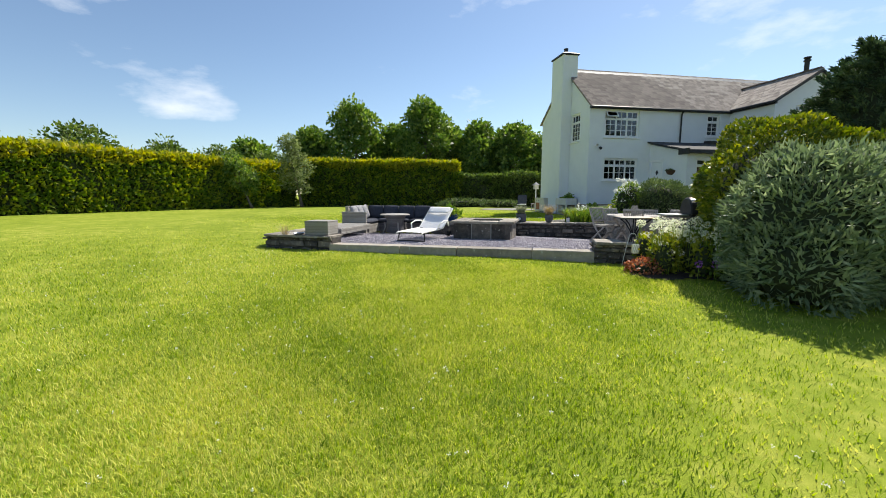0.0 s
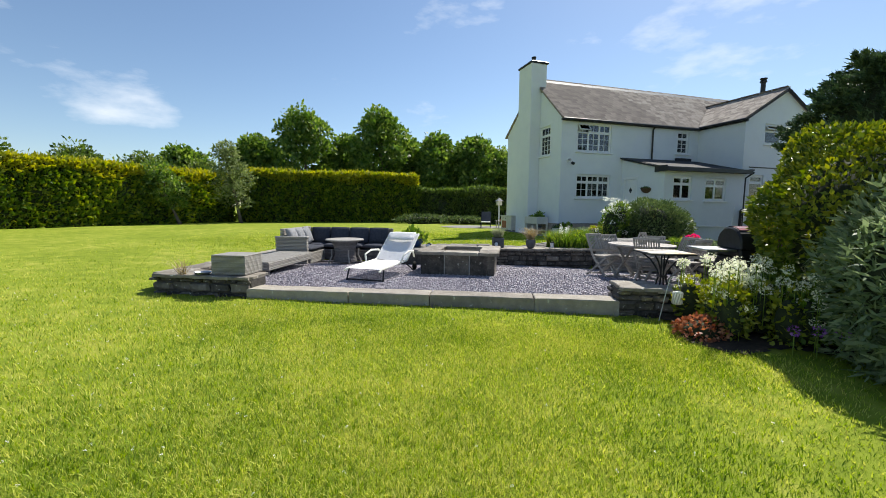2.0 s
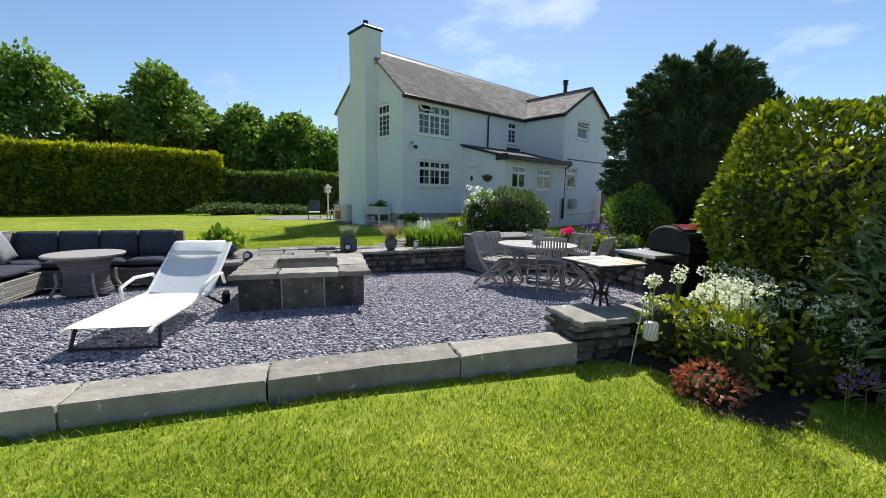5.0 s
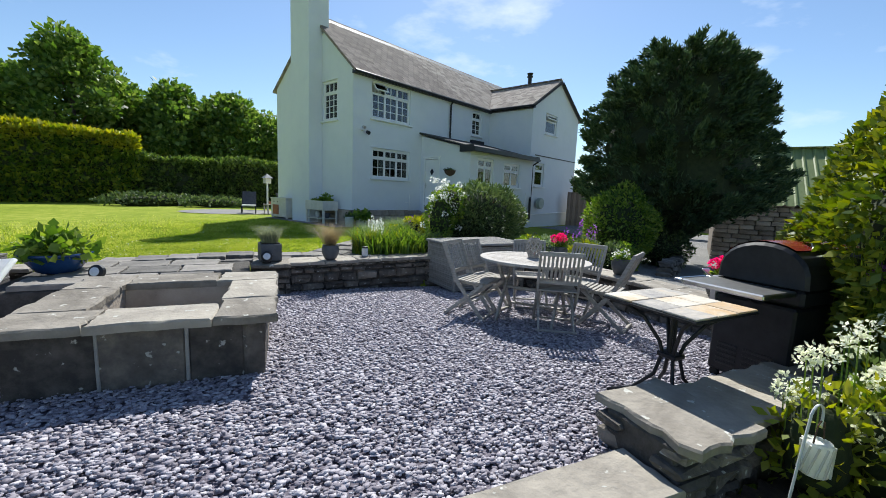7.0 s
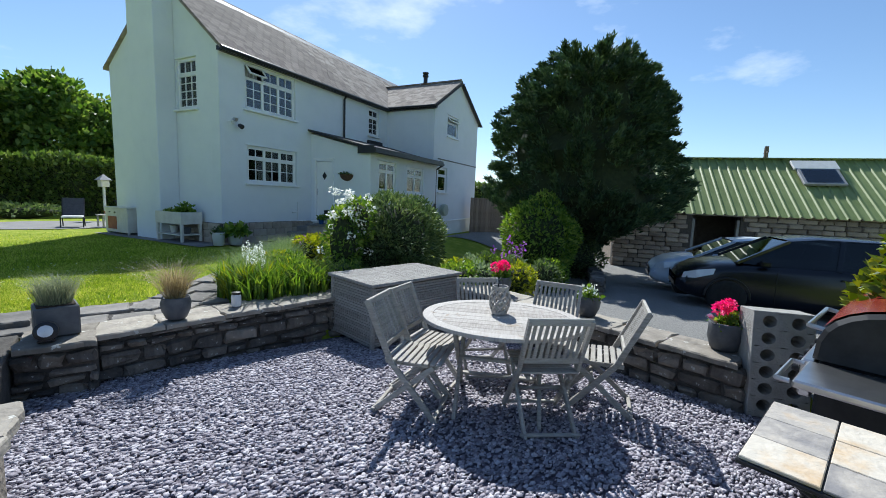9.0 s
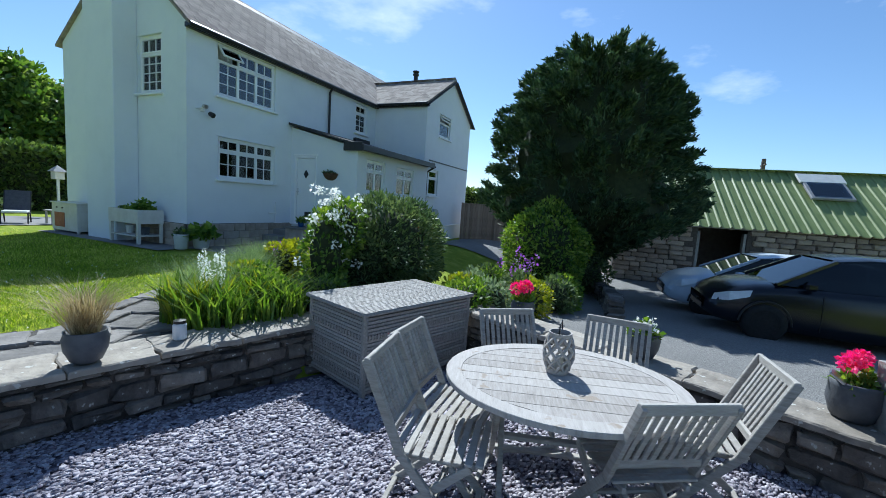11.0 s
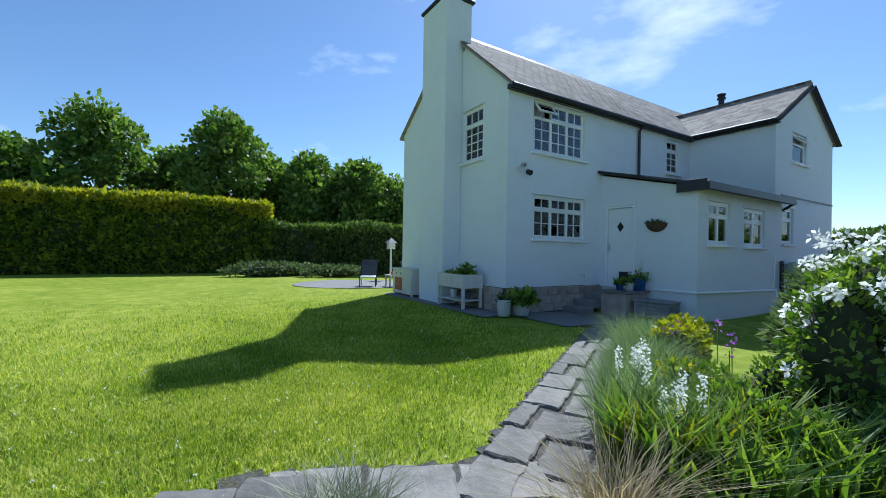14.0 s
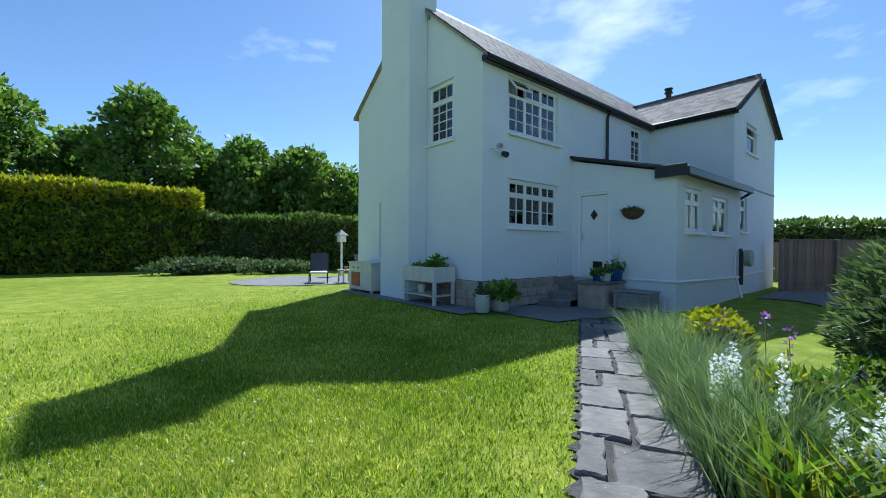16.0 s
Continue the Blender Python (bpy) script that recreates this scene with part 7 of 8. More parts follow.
def corner_sofa():
    t = thing("corner_sofa", "grey rattan corner sofa with charcoal cushions", "sofa", at(-6.92, 3.4, gv(4.0, -2), 0))
    W, D = 2.5, 1.78
    part("base", weave(Geo(), 0.0, 0.0, 0.04, 0.78, D - 0.78, 0.34), M_RATTAN, t)
    part("base", weave(Geo(), 0.0, D - 0.77, 0.04, W, D, 0.34), M_RATTAND, t)
    part("back_frame", weave(Geo(), 0.0, D - 0.1, 0.345, W, D, 0.86), M_RATTAND, t)
    part("back_frame", weave(Geo(), 0.0, 0.1, 0.345, 0.1, D - 0.11, 0.9), M_RATTAN, t)
    arm = weave(Geo(), -0.02, -0.1, 0.03, 0.78, 0.0, 0.7)
    tagged(part("arm", arm.box(-0.03, -0.12, 0.7, 0.8, 0.02, 0.74, 0.015), M_RATTAN, t), kind="stuff")
    tagged(part("arm", weave(Geo(), W, D - 0.75, 0.03, W + 0.09, D, 0.6), M_RATTAND, t), kind="stuff")
    part("seat_cushion", cushion(0.66, D - 0.8, 0.13), M_CUSHION, t, m=Matrix.Translation((0.45, 0.5, 0.34)), smooth=True)
    for k in range(4):
        part("seat_cushion", cushion(0.54, 0.64, 0.13), M_CUSHION, t, m=Matrix.Translation((0.39 + k * 0.56, D - 0.44, 0.342)), smooth=True)
        part("back_cushion", cushion(0.54, 0.46, 0.16), M_CUSHION, t, m=Matrix.Translation((0.45 + k * 0.56, D - 0.13, 0.66)) @ Matrix.Rotation(radians(78), 4, "X") @ Matrix.Translation((0, 0, -0.02)), smooth=True)
    for k in range(3):
        part("scatter_cushion", cushion(0.44, 0.44, 0.15), M_PILLOW, t, m=Matrix.Translation((0.19 + 0.02 * k, 0.25 + 0.36 * k, 0.68)) @ Matrix.Rotation(radians(72), 4, "Y") @ Matrix.Rotation(0.1 * k, 4, "Z"), smooth=True)
    for x, y in ((0.03, 0.03), (0.72, 0.03), (W - 0.05, D - 0.7), (W - 0.05, D - 0.05), (0.03, D - 0.05)):
        part("foot", Geo().box(x, y, -0.02, x + 0.05, y + 0.05, 0.04, 0.006), M_BLACK, t)
    return t


corner_sofa()
t = thing("coffee_table", "round dark rattan garden table with a flared base", "table", at(-5.36, 3.83, gv(3.5, -2) + 0.005))
part("tabletop", Geo().lathe([(0.43, 0.57), (0.475, 0.58), (0.48, 0.605), (0.46, 0.615), (0.001, 0.616)], 32), M_RATTAN, t)
body = Geo()
for i in range(15):
    f = i / 15
    q = 0.33 - 0.09 * math.sin(math.pi * min(1, f * 0.9 + 0.1)) + 0.03 * f
    body.lathe([(q, 0.04 + f * 0.53), (q + (0.008 if i % 2 else 0.003), 0.055 + f * 0.53), (q, 0.04 + (f + 1 / 15) * 0.53)], 26)
part("table_base", body, M_RATTAND, t)
for a in (0.5, 2.1, 3.7, 5.3):
    part("table_foot", Geo().tube([(0.34 * math.cos(a), 0.34 * math.sin(a), 0.36), (0.33 * math.cos(a), 0.33 * math.sin(a), 0.2), (0.42 * math.cos(a), 0.42 * math.sin(a), 0.0)], 0.02, 7), M_RATTAN, t)
t = thing("daybed_base", "low grey rattan lounger frame with a slatted top", "lounger", at(-6.7, 1.05, gv(1.5, -2) + 0.005, 0))
part("frame", weave(Geo(), 0, 0, 0.1, 0.85, 1.95, 0.25, 0.03), M_RATTAN, t)
for k in range(17):
    part("top_slat", Geo().box(0.03, 0.03 + k * 0.112, 0.252, 0.82, 0.03 + k * 0.112 + 0.094, 0.268, 0.005), M_RATTAN, t)
for x in (0.03, 0.77):
    for y in (0.04, 1.86):
        part("leg", Geo().box(x, y, 0, x + 0.05, y + 0.05, 0.1, 0.006), M_RATTAND, t)
t = thing("footstool", "square grey rattan footstool standing on the stone wall", "footstool", at(-6.18, -0.1, 0.862, 0))
part("body", weave(Geo(), 0, 0, 0.0, 0.58, 0.5, 0.3, 0.018, 0.002), M_RATTAN, t)
part("seat_pad", Geo().box(0.0, 0.0, 0.3, 0.58, 0.5, 0.325, 0.012), M_RATTAN, t)
x, y = world_xy(-6.7, -0.1)
clump("dry_tuft", "dry straw-coloured tuft on the wall end", (x, y, 0.86), 60, 0.06, 0.28, 0.004, M_STRAW, 1.0)
t = thing("metal_dish", "shallow round metal dish on the wall", "dish", at(-6.35, -0.08, 0.862))
part("bowl", Geo().lathe([(0.07, 0), (0.11, 0.015), (0.13, 0.045), (0.126, 0.047), (0.1, 0.02), (0.001, 0.012)], 20), M_STEEL, t)


def sun_lounger():
    t = thing("sun_lounger", "white mesh sun lounger with its back raised", "lounger", at(-3.92, 0.8, gv(1.2, -1.6) + 0.005, -10))
    hw, L, hz = 0.34, 1.22, 0.22
    bt = Vector((0, L + 0.72, hz + 0.52))
    for s in (-1, 1):
        part("side_rail", Geo().tube([(s * hw, -0.08, hz - 0.03), (s * hw, 0, hz), (s * hw, L, hz + 0.02)], 0.018, 8).tube([(s * hw, L, hz + 0.02), (s * hw, bt.y, bt.z)], 0.018, 8), M_PWHITE, t)
        part("leg", Geo().tube([(s * hw, 0.1, hz), (s * (hw + 0.02), 0.02, 0.0)], 0.015, 7), M_DARKMETAL, t)
        part("leg", Geo().tube([(s * hw, L * 0.9, hz), (s * (hw + 0.02), L + 0.32, 0.0)], 0.015, 7), M_DARKMETAL, t)
        arm = [(s * (hw + 0.02), L - 0.42, hz), (s * (hw + 0.07), L - 0.36, hz + 0.16), (s * (hw + 0.07), L - 0.1, hz + 0.22), (s * (hw + 0.05), L + 0.22, hz + 0.2), (s * (hw + 0.03), L + 0.34, hz + 0.06)]
        part("armrest", Geo().tube(arm, 0.02, 8), M_PWHITE, t, smooth=True)
        part("wheel", Geo().lathe([(0.02, -0.02), (0.085, -0.02), (0.09, 0), (0.085, 0.02), (0.02, 0.02)], 18), M_TYRE, t, m=Matrix.Translation((s * (hw + 0.04), L + 0.34, 0.09)) @ Matrix.Rotation(math.pi / 2, 4, "Y"))
    part("cross_bar", Geo().tube([(-hw, 0.02, 0.02), (hw, 0.02, 0.02)], 0.014, 7), M_DARKMETAL, t)
    n = 10
    g = Geo()
    for i in range(n + 1):
        y = -0.06 + (L + 0.06) * i / n
        for j in range(7):
            x = -hw + 0.01 + (2 * hw - 0.02) * j / 6
            g.v.append((x, y, hz + 0.012 - 0.025 * math.sin(math.pi * j / 6) * math.sin(math.pi * i / n)))
    for i in range(n):
        for j in range(6):
            a = i * 7 + j
            g.f.append((a, a + 1, a + 8, a + 7))
    part("seat_sling", g, M_SLING, t, smooth=True)
    g = Geo()
    for i in range(n + 1):
        f = i / n
        for j in range(7):
            x = -hw + 0.01 + (2 * hw - 0.02) * j / 6
            g.v.append((x, L + (bt.y - L) * f, hz + 0.03 + (bt.z - hz - 0.02) * f - 0.02 * math.sin(math.pi * j / 6)))
    for i in range(n):
        for j in range(6):
            a = i * 7 + j
            g.f.append((a, a + 1, a + 8, a + 7))
    back = part("back_sling", g, M_SLING, t, smooth=True)
    part("head_pad", cushion(0.62, 0.26, 0.045), M_SLING, back, m=Matrix.Translation((0, L + 0.56, hz + 0.46)) @ Matrix.Rotation(radians(35), 4, "X"), smooth=True)
    return t


sun_lounger()

# ---- by the house ----
def veg_trug():
    t = thing("raised_planter", "cream wooden raised planter with a lower shelf", "planter", Matrix.Translation((6.72, 20.72, gz(6.9, 21) + 0.03)))
    w, d, h = 0.6, 1.2, 0.84
    for x in (0, w - 0.07):
        for y in (0, d - 0.07):
            part("leg", Geo().box(x, y, 0, x + 0.07, y + 0.07, h, 0.006), M_CREAM, t)
    part("trough", Geo().box(-0.01, -0.01, h - 0.34, w + 0.01, 0.02, h, 0.006).box(-0.01, d - 0.02, h - 0.34, w + 0.01, d + 0.01, h, 0.006).box(-0.01, 0.021, h - 0.34, 0.02, d - 0.021, h, 0.006).box(w - 0.02, 0.021, h - 0.34, w + 0.01, d - 0.021, h, 0.006), M_CREAM, t)
    part("soil", Geo().box(0.025, 0.025, h - 0.12, w - 0.025, d - 0.025, h - 0.05, 0.004), M_SOIL, t)
    part("shelf", Geo().box(0, 0, 0.18, w, d, 0.21, 0.005), M_CREAM, t)
    potted_leaves(t, (0.3, 0.75, h - 0.05), (0.24, 0.35, 0.12), 260, 0.08, M_LGREEN)
    potted_leaves(t, (0.3, 0.3, h - 0.05), (0.24, 0.22, 0.3), 360, 0.09, M_LGREEN, "tall_leaves")
    part("flowerpot", Geo().lathe([(0.08, 0.211), (0.11, 0.42), (0.1, 0.42)], 16, (0.3, 0.85, 0)), M_WHITEPOT, t)
    part("flowerpot", Geo().lathe([(0.1, 0.211), (0.13, 0.4), (0.12, 0.4)], 16, (0.32, 0.3, 0)), M_GREYPOT, t)
    return t


veg_trug()
t = thing("mud_kitchen", "cream painted play kitchen with a red oven door", "play kitchen", Matrix.Translation((6.78, 23.55, gz(6.9, 24) + 0.03)))
part("cabinet", Geo().box(0, 0, 0.05, 0.5, 1.3, 0.8, 0.01), M_CREAM, t)
part("worktop", Geo().box(-0.03, -0.03, 0.8, 0.53, 1.33, 0.84, 0.008), M_CREAM, t)
part("oven_door", Geo().box(-0.02, 0.62, 0.15, -0.002, 1.12, 0.55, 0.006), M_TERRA, t, "red-brown oven door")
part("oven_door", Geo().box(0.08, -0.016, 0.15, 0.42, -0.002, 0.5, 0.006), M_CREAM, t)
for k in range(2):
    part("knob", Geo().lathe([(0.02, 0), (0.02, 0.03)], 10), M_BLACK, t, m=Matrix.Translation((0, 0.7 + 0.3 * k, 0.68)) @ Matrix.Rotation(-math.pi / 2, 4, "Y"))
for x in (0.02, 0.42):
    for y in (0.02, 1.22):
        part("leg", Geo().box(x, y, -0.02, x + 0.06, y + 0.06, 0.05, 0.004), M_CREAM, t)
t = round_pot("patio_pot", "pale round pot of large green leaves", Matrix.Translation((7.45, 19.45, gz(7.45, 19.45) + 0.03)), [(0.13, 0), (0.16, 0.02), (0.2, 0.26), (0.22, 0.3), (0.22, 0.33), (0.19, 0.33), (0.18, 0.27)], M_WHITEPOT, 0.18, 0.28)
potted_leaves(t, (0, 0, 0.28), (0.36, 0.36, 0.28), 260, 0.17, M_LGREEN)
t = round_pot("patio_pot", "tall white pot with a small plant", Matrix.Translation((6.98, 19.5, gz(6.98, 19.5) + 0.03)), [(0.12, 0), (0.13, 0.01), (0.16, 0.33), (0.17, 0.36), (0.15, 0.36), (0.14, 0.3)], M_WHITEPOT, 0.14, 0.31)
potted_leaves(t, (0, 0, 0.31), (0.15, 0.15, 0.2), 140, 0.08, M_LBUSH)
for k, (px, py, r, hh, mt, lab) in enumerate(((10.3, 18.95, 0.1, 0.16, M_BLUEGLAZE, "small blue pot on the landing"), (10.45, 18.78, 0.12, 0.2, M_WHITEPOT, "small pale pot on the landing"), (10.6, 18.62, 0.17, 0.3, M_BLUEGLAZE, "light blue pot of leaves on the landing"))):
    t = round_pot("door_pot", lab, Matrix.Translation((px, py, 1.25)), [(r * 0.7, 0), (r * 0.75, 0.01), (r, hh * 0.9), (r * 1.05, hh), (r * 0.9, hh), (r * 0.85, hh * 0.8)], mt, r * 0.85, hh * 0.85)
    potted_leaves(t, (0, 0, hh * 0.85), (r * 1.4, r * 1.4, 0.14 + 0.05 * k), 120, 0.08, M_LGREEN)
    if k == 2:
        potted_blades(t, hh, 14, 0.06, 0.55, 0.004, M_LAVENDER, 0.5)
t = thing("garden_box", "small grey slatted wooden storage seat", "bench", Matrix.Translation((10.15, 17.65, gz(10.3, 18) + 0.03)) @ Matrix.Rotation(radians(4), 4, "Z"))
for k in range(4):
    part("board", Geo().box(0, 0, 0.07 + k * 0.085, 0.55, 0.75, 0.07 + k * 0.085 + 0.08, 0.006), M_WOODGREY, t)
for x in (-0.015, 0.5):
    for y in (-0.015, 0.7):
        part("leg", Geo().box(x, y, 0, x + 0.065, y + 0.065, 0.42, 0.006), M_WOODGREY, t)
part("lid", Geo().box(-0.03, -0.03, 0.42, 0.6, 0.8, 0.45, 0.008), M_WOODGREY, t)
t = thing("hanging_basket", "brown half-round wall basket with trailing plants", "basket", Matrix.Translation((LX0 - 0.005, 18.36, 2.72)))
g = Geo()
for i in range(7):
    for j in range(11):
        a, b = math.pi / 2 * i / 6, math.pi * j / 10
        g.v.append((-0.2 * math.sin(b) * math.sin(a), -0.27 * math.cos(b) * math.sin(a), 0.22 - 0.22 * math.cos(a)))
for i in range(6):
    for j in range(10):
        k = i * 11 + j
        g.f.append((k, k + 1, k + 12, k + 11))
part("basket", g, M_BASKET, t)
potted_leaves(t, (-0.09, 0, 0.2), (0.11, 0.24, 0.1), 150, 0.06, M_LBUSH)
t = thing("security_light", "black twin security lamps on the house wall", "lamp", Matrix.Translation((7.85, 19.995, 4.2)))
part("bracket", Geo().box(-0.05, -0.04, -0.05, 0.05, 0, 0.05, 0.01), M_UPVC, t)
part("arm", Geo().tube([(-0.05, -0.03, 0.02), (-0.22, -0.08, -0.02)], 0.012, 6), M_UPVC, t)
part("lamp_head", Geo().lathe([(0.02, -0.1), (0.06, -0.06), (0.07, 0.06), (0.06, 0.07), (0.001, 0.06)], 14), M_BLACK, t, m=Matrix.Translation((0.16, -0.14, -0.1)) @ Matrix.Rotation(radians(115), 4, "X"))
part("lamp_head", Geo().lathe([(0.02, -0.08), (0.05, -0.05), (0.055, 0.05), (0.001, 0.05)], 14), M_STEEL, t, m=Matrix.Translation((-0.02, -0.14, 0.06)) @ Matrix.Rotation(radians(105), 4, "X"))
t = thing("security_light", "small black lamp under the gutter", "lamp", Matrix.Translation((15.95, WY - 0.005, 3.85)))
part("bracket", Geo().box(-0.03, -0.06, -0.03, 0.03, 0, 0.03, 0.006), M_BLACK, t)
part("lamp_head", Geo().box(-0.11, -0.25, -0.04, 0.11, -0.06, 0.03, 0.012), M_BLACK, t)
t = thing("hose_reel", "green wall-mounted hose reel", "hose reel", Matrix.Translation((16.5, WY - 0.005, 1.75)))
part("drum", Geo().lathe([(0.24, -0.1), (0.26, -0.08), (0.26, 0.08), (0.24, 0.1)], 20), M_SAGEPOT, t, m=Matrix.Translation((0, -0.16, 0)) @ Matrix.Rotation(math.pi / 2, 4, "X"))
part("bracket", Geo().box(-0.05, -0.06, -0.2, 0.05, 0, 0.2, 0.01), M_BLACK, t)
t = thing("bird_house", "pale bird house on a tall white post", "bird house", Matrix.Translation((9.5, 31.0, gz(9.5, 31))))
part("post", Geo().box(-0.04, -0.04, -0.1, 0.04, 0.04, 1.55, 0.006), M_WHITEPOT, t)
part("box", Geo().box(-0.16, -0.16, 1.55, 0.16, 0.16, 1.85, 0.01), M_CREAM, t)
part("bird_roof", Geo().add([(-0.24, -0.24, 1.85), (0.24, -0.24, 1.85), (0.24, 0.24, 1.85), (-0.24, 0.24, 1.85), (0, 0, 2.12)], [(0, 1, 4), (1, 2, 4), (2, 3, 4), (3, 0, 4), (3, 2, 1, 0)]), M_LEAD, t)


def patio_chair(m):
    t = thing("patio_lounger", "dark garden recliner with a white seat pad", "chair", m, group="recliners behind the house")
    for s in (-1, 1):
        part("side_frame", Geo().tube([(s * 0.3, -0.4, 0), (s * 0.3, -0.3, 0.34), (s * 0.3, 0.35, 0.3), (s * 0.3, 0.75, 1.0)], 0.02, 7), M_DARKMETAL, t)
        part("leg", Geo().tube([(s * 0.3, 0.3, 0.32), (s * 0.3, 0.45, 0)], 0.02, 7), M_DARKMETAL, t)
    part("backrest", Geo().beam((0, 0.36, 0.34), (0, 0.75, 1.0), 0.58, 0.05, (0, 1, 0)), M_CUSHION, t)
    part("seat_pad", Geo().box(-0.29, -0.33, 0.33, 0.29, 0.34, 0.39, 0.02), M_WHITEPOT, t)
    return t


p1 = patio_chair(Matrix.Translation((7.0, 27.6, gz(7.0, 27.6) + 0.03)) @ Matrix.Rotation(radians(-25), 4, "Z"))
copy_thing(p1, Matrix.Translation((8.9, 27.2, gz(8.9, 27.2) + 0.03)) @ Matrix.Rotation(radians(10), 4, "Z"))
t = thing("side_table", "small slatted wooden side table", "table", Matrix.Translation((7.9, 27.3, gz(7.9, 27.3) + 0.03)))
part("tabletop", Geo().box(-0.25, -0.25, 0.42, 0.25, 0.25, 0.46, 0.008), M_TEAK, t)
for x in (-0.22, 0.17):
    for y in (-0.22, 0.17):
        part("leg", Geo().box(x, y, 0, x + 0.05, y + 0.05, 0.42, 0.005), M_TEAK, t)
part("flowerpot", Geo().lathe([(0.05, 0.461), (0.08, 0.58), (0.07, 0.58)], 12), M_TERRA, t)

# ---- fence, outbuilding and cars ----
def fence(name, label, a, b, z0, h, n):
    a, b = Vector((*a, 0)), Vector((*b, 0))
    t = thing(name, label, "fence", Matrix.Translation((a.x, a.y, z0)) @ Matrix.Rotation(math.atan2(b.y - a.y, b.x - a.x), 4, "Z"), kind="structure")
    L = (b - a).length
    w = L / n
    bd = Geo().box(0.004, -0.012, 0.02, w - 0.004, 0.012, h - 0.05, 0.004).mesh("board")
    for i in range(n):
        part("board", bd, M_FENCE, t, m=Matrix.Translation((i * w, 0.012 * (i % 2), 0)))
    for x in (0.0, L / 2, L):
        part("post", Geo().box(x - 0.05, -0.09, -0.3, x + 0.05, -0.016, h, 0.008), M_FENCE, t)
    for z in (0.25, h - 0.35):
        part("rail", Geo().box(0, 0.028, z, L, 0.07, z + 0.08, 0.006), M_FENCE, t)
    part("cap_rail", Geo().box(-0.02, -0.04, h - 0.048, L, 0.05, h - 0.01, 0.006), M_FENCE, t)
    return t


fence("fence_near", "brown vertical-board garden fence", (18.9, 17.1), (21.6, 14.6), 0.5, 1.88, 26)
fence("fence_far", "weathered board fence along the drive", (24.6, 19.5), (25.8, 9.5), 0.4, 1.95, 60)


def barn():
    A, B = Vector((16.2, 10.2)), Vector((17.7, 1.6))
    d = (B - A).normalized()
    m = Matrix.Translation((A.x, A.y, 0.0)) @ Matrix.Rotation(math.atan2(d.y, d.x), 4, "Z")
    L, D, base, ev, rg = (B - A).length, 4.6, -0.05, 2.25, 4.15
    t = thing("stone_barn", "low stone outbuilding with a green sheet roof", "outbuilding", m)
    x0, x1 = 2.55, 4.0
    wall = part("front_wall", Geo().box(0, 0, base, x0, 0.4, ev, 0.02).box(x1, 0, base, L, 0.4, ev, 0.02).box(x0 + 0.001, 0.02, 2.05, x1 - 0.001, 0.4, ev, 0.01), M_MORTAR, t)
    part("back_wall", Geo().box(0, D - 0.4, base, L, D, ev, 0.02), M_BARNSTONE, t)
    for x in (0.0, L - 0.4):
        g = Geo().box(x, 0.401, base, x + 0.4, D - 0.401, ev, 0.02)
        g.add([(x, 0.1, ev), (x, D - 0.1, ev), (x, D / 2, rg - 0.08), (x + 0.4, 0.1, ev), (x + 0.4, D - 0.1, ev), (x + 0.4, D / 2, rg - 0.08)], [(2, 1, 0), (3, 4, 5), (0, 1, 4, 3), (1, 2, 5, 4), (2, 0, 3, 5)])
        part("end_wall", g, M_BARNSTONE, t)
    r = random.Random(9)
    shapes = [(rough_stone(w, 0.12, 0.15, 700 + i), w) for i, w in enumerate((0.3, 0.42, 0.55))]
    z = base + 0.1
    while z < ev - 0.12:
        x = 0.0
        while x < L - 0.1:
            me, w = r.choice(shapes)
            w2 = min(w, L - x)
            if not (x + w2 > x0 and x < x1):
                part("stone", me, M_BARNSTONE, wall, m=Matrix.Translation((x + w2 / 2, 0.0, z)) @ Matrix.Diagonal((w2 / w * 0.96, 1, 1, 1)))
            x += w2 + 0.012
        z += 0.165
    part("lintel", Geo().box(x0 - 0.25, -0.1, 2.02, x1 + 0.55, 0.02, 2.2, 0.012), M_WOODGREY, t, "weathered timber lintel")
    part("door_frame", Geo().box(x0, 0.03, base, x0 + 0.09, 0.2, 1.9, 0.008).box(x1 - 0.09, 0.03, base, x1, 0.2, 1.9, 0.008), M_WOODGREY, t)
    part("floor", Geo().box(0.4, 0.4, base, L - 0.4, D - 0.4, base + 0.2, 0.01), M_SOIL, t)
    sl = math.hypot(D / 2 + 0.3, (rg - ev) * (D / 2 + 0.3) / (D / 2))
    for sgn in (1, -1):
        g = Geo()
        prof, x = [], -0.25
        while x < L + 0.2:
            prof += [(x, 0.0), (x + 0.2, 0.0), (x + 0.235, 0.045), (x + 0.275, 0.045), (x + 0.31, 0.0)]
            x += 0.31
        for x, h in prof:
            for f in (0, 1):
                y = (-0.3 + (D / 2 + 0.3) * f)
                zz = ev - 0.3 * (rg - ev) / (D / 2) + 0.06 + (rg - ev) * (D / 2 + 0.3) / (D / 2) * f + h
                g.v.append((x, y if sgn > 0 else D - y, zz))
        for i in range(len(prof) - 1):
            q = (2 * i, 2 * i + 2, 2 * i + 3, 2 * i + 1)
            g.f.append(q if sgn > 0 else q[::-1])
        part("roof_sheet", g, M_SHEET, t, "ribbed green steel sheet")
    part("ridge_cap", Geo().beam((-0.25, D / 2, rg + 0.09), (L + 0.25, D / 2, rg + 0.09), 0.3, 0.03, (0, 0, 1)), M_SHEET, t)
    k = (rg - ev) / (D / 2)
    ang = math.atan(k)
    sk = Matrix.Translation((6.7, D / 2 - 1.25, ev + (D / 2 - 1.25) * k + 0.12)) @ Matrix.Rotation(ang, 4, "X")
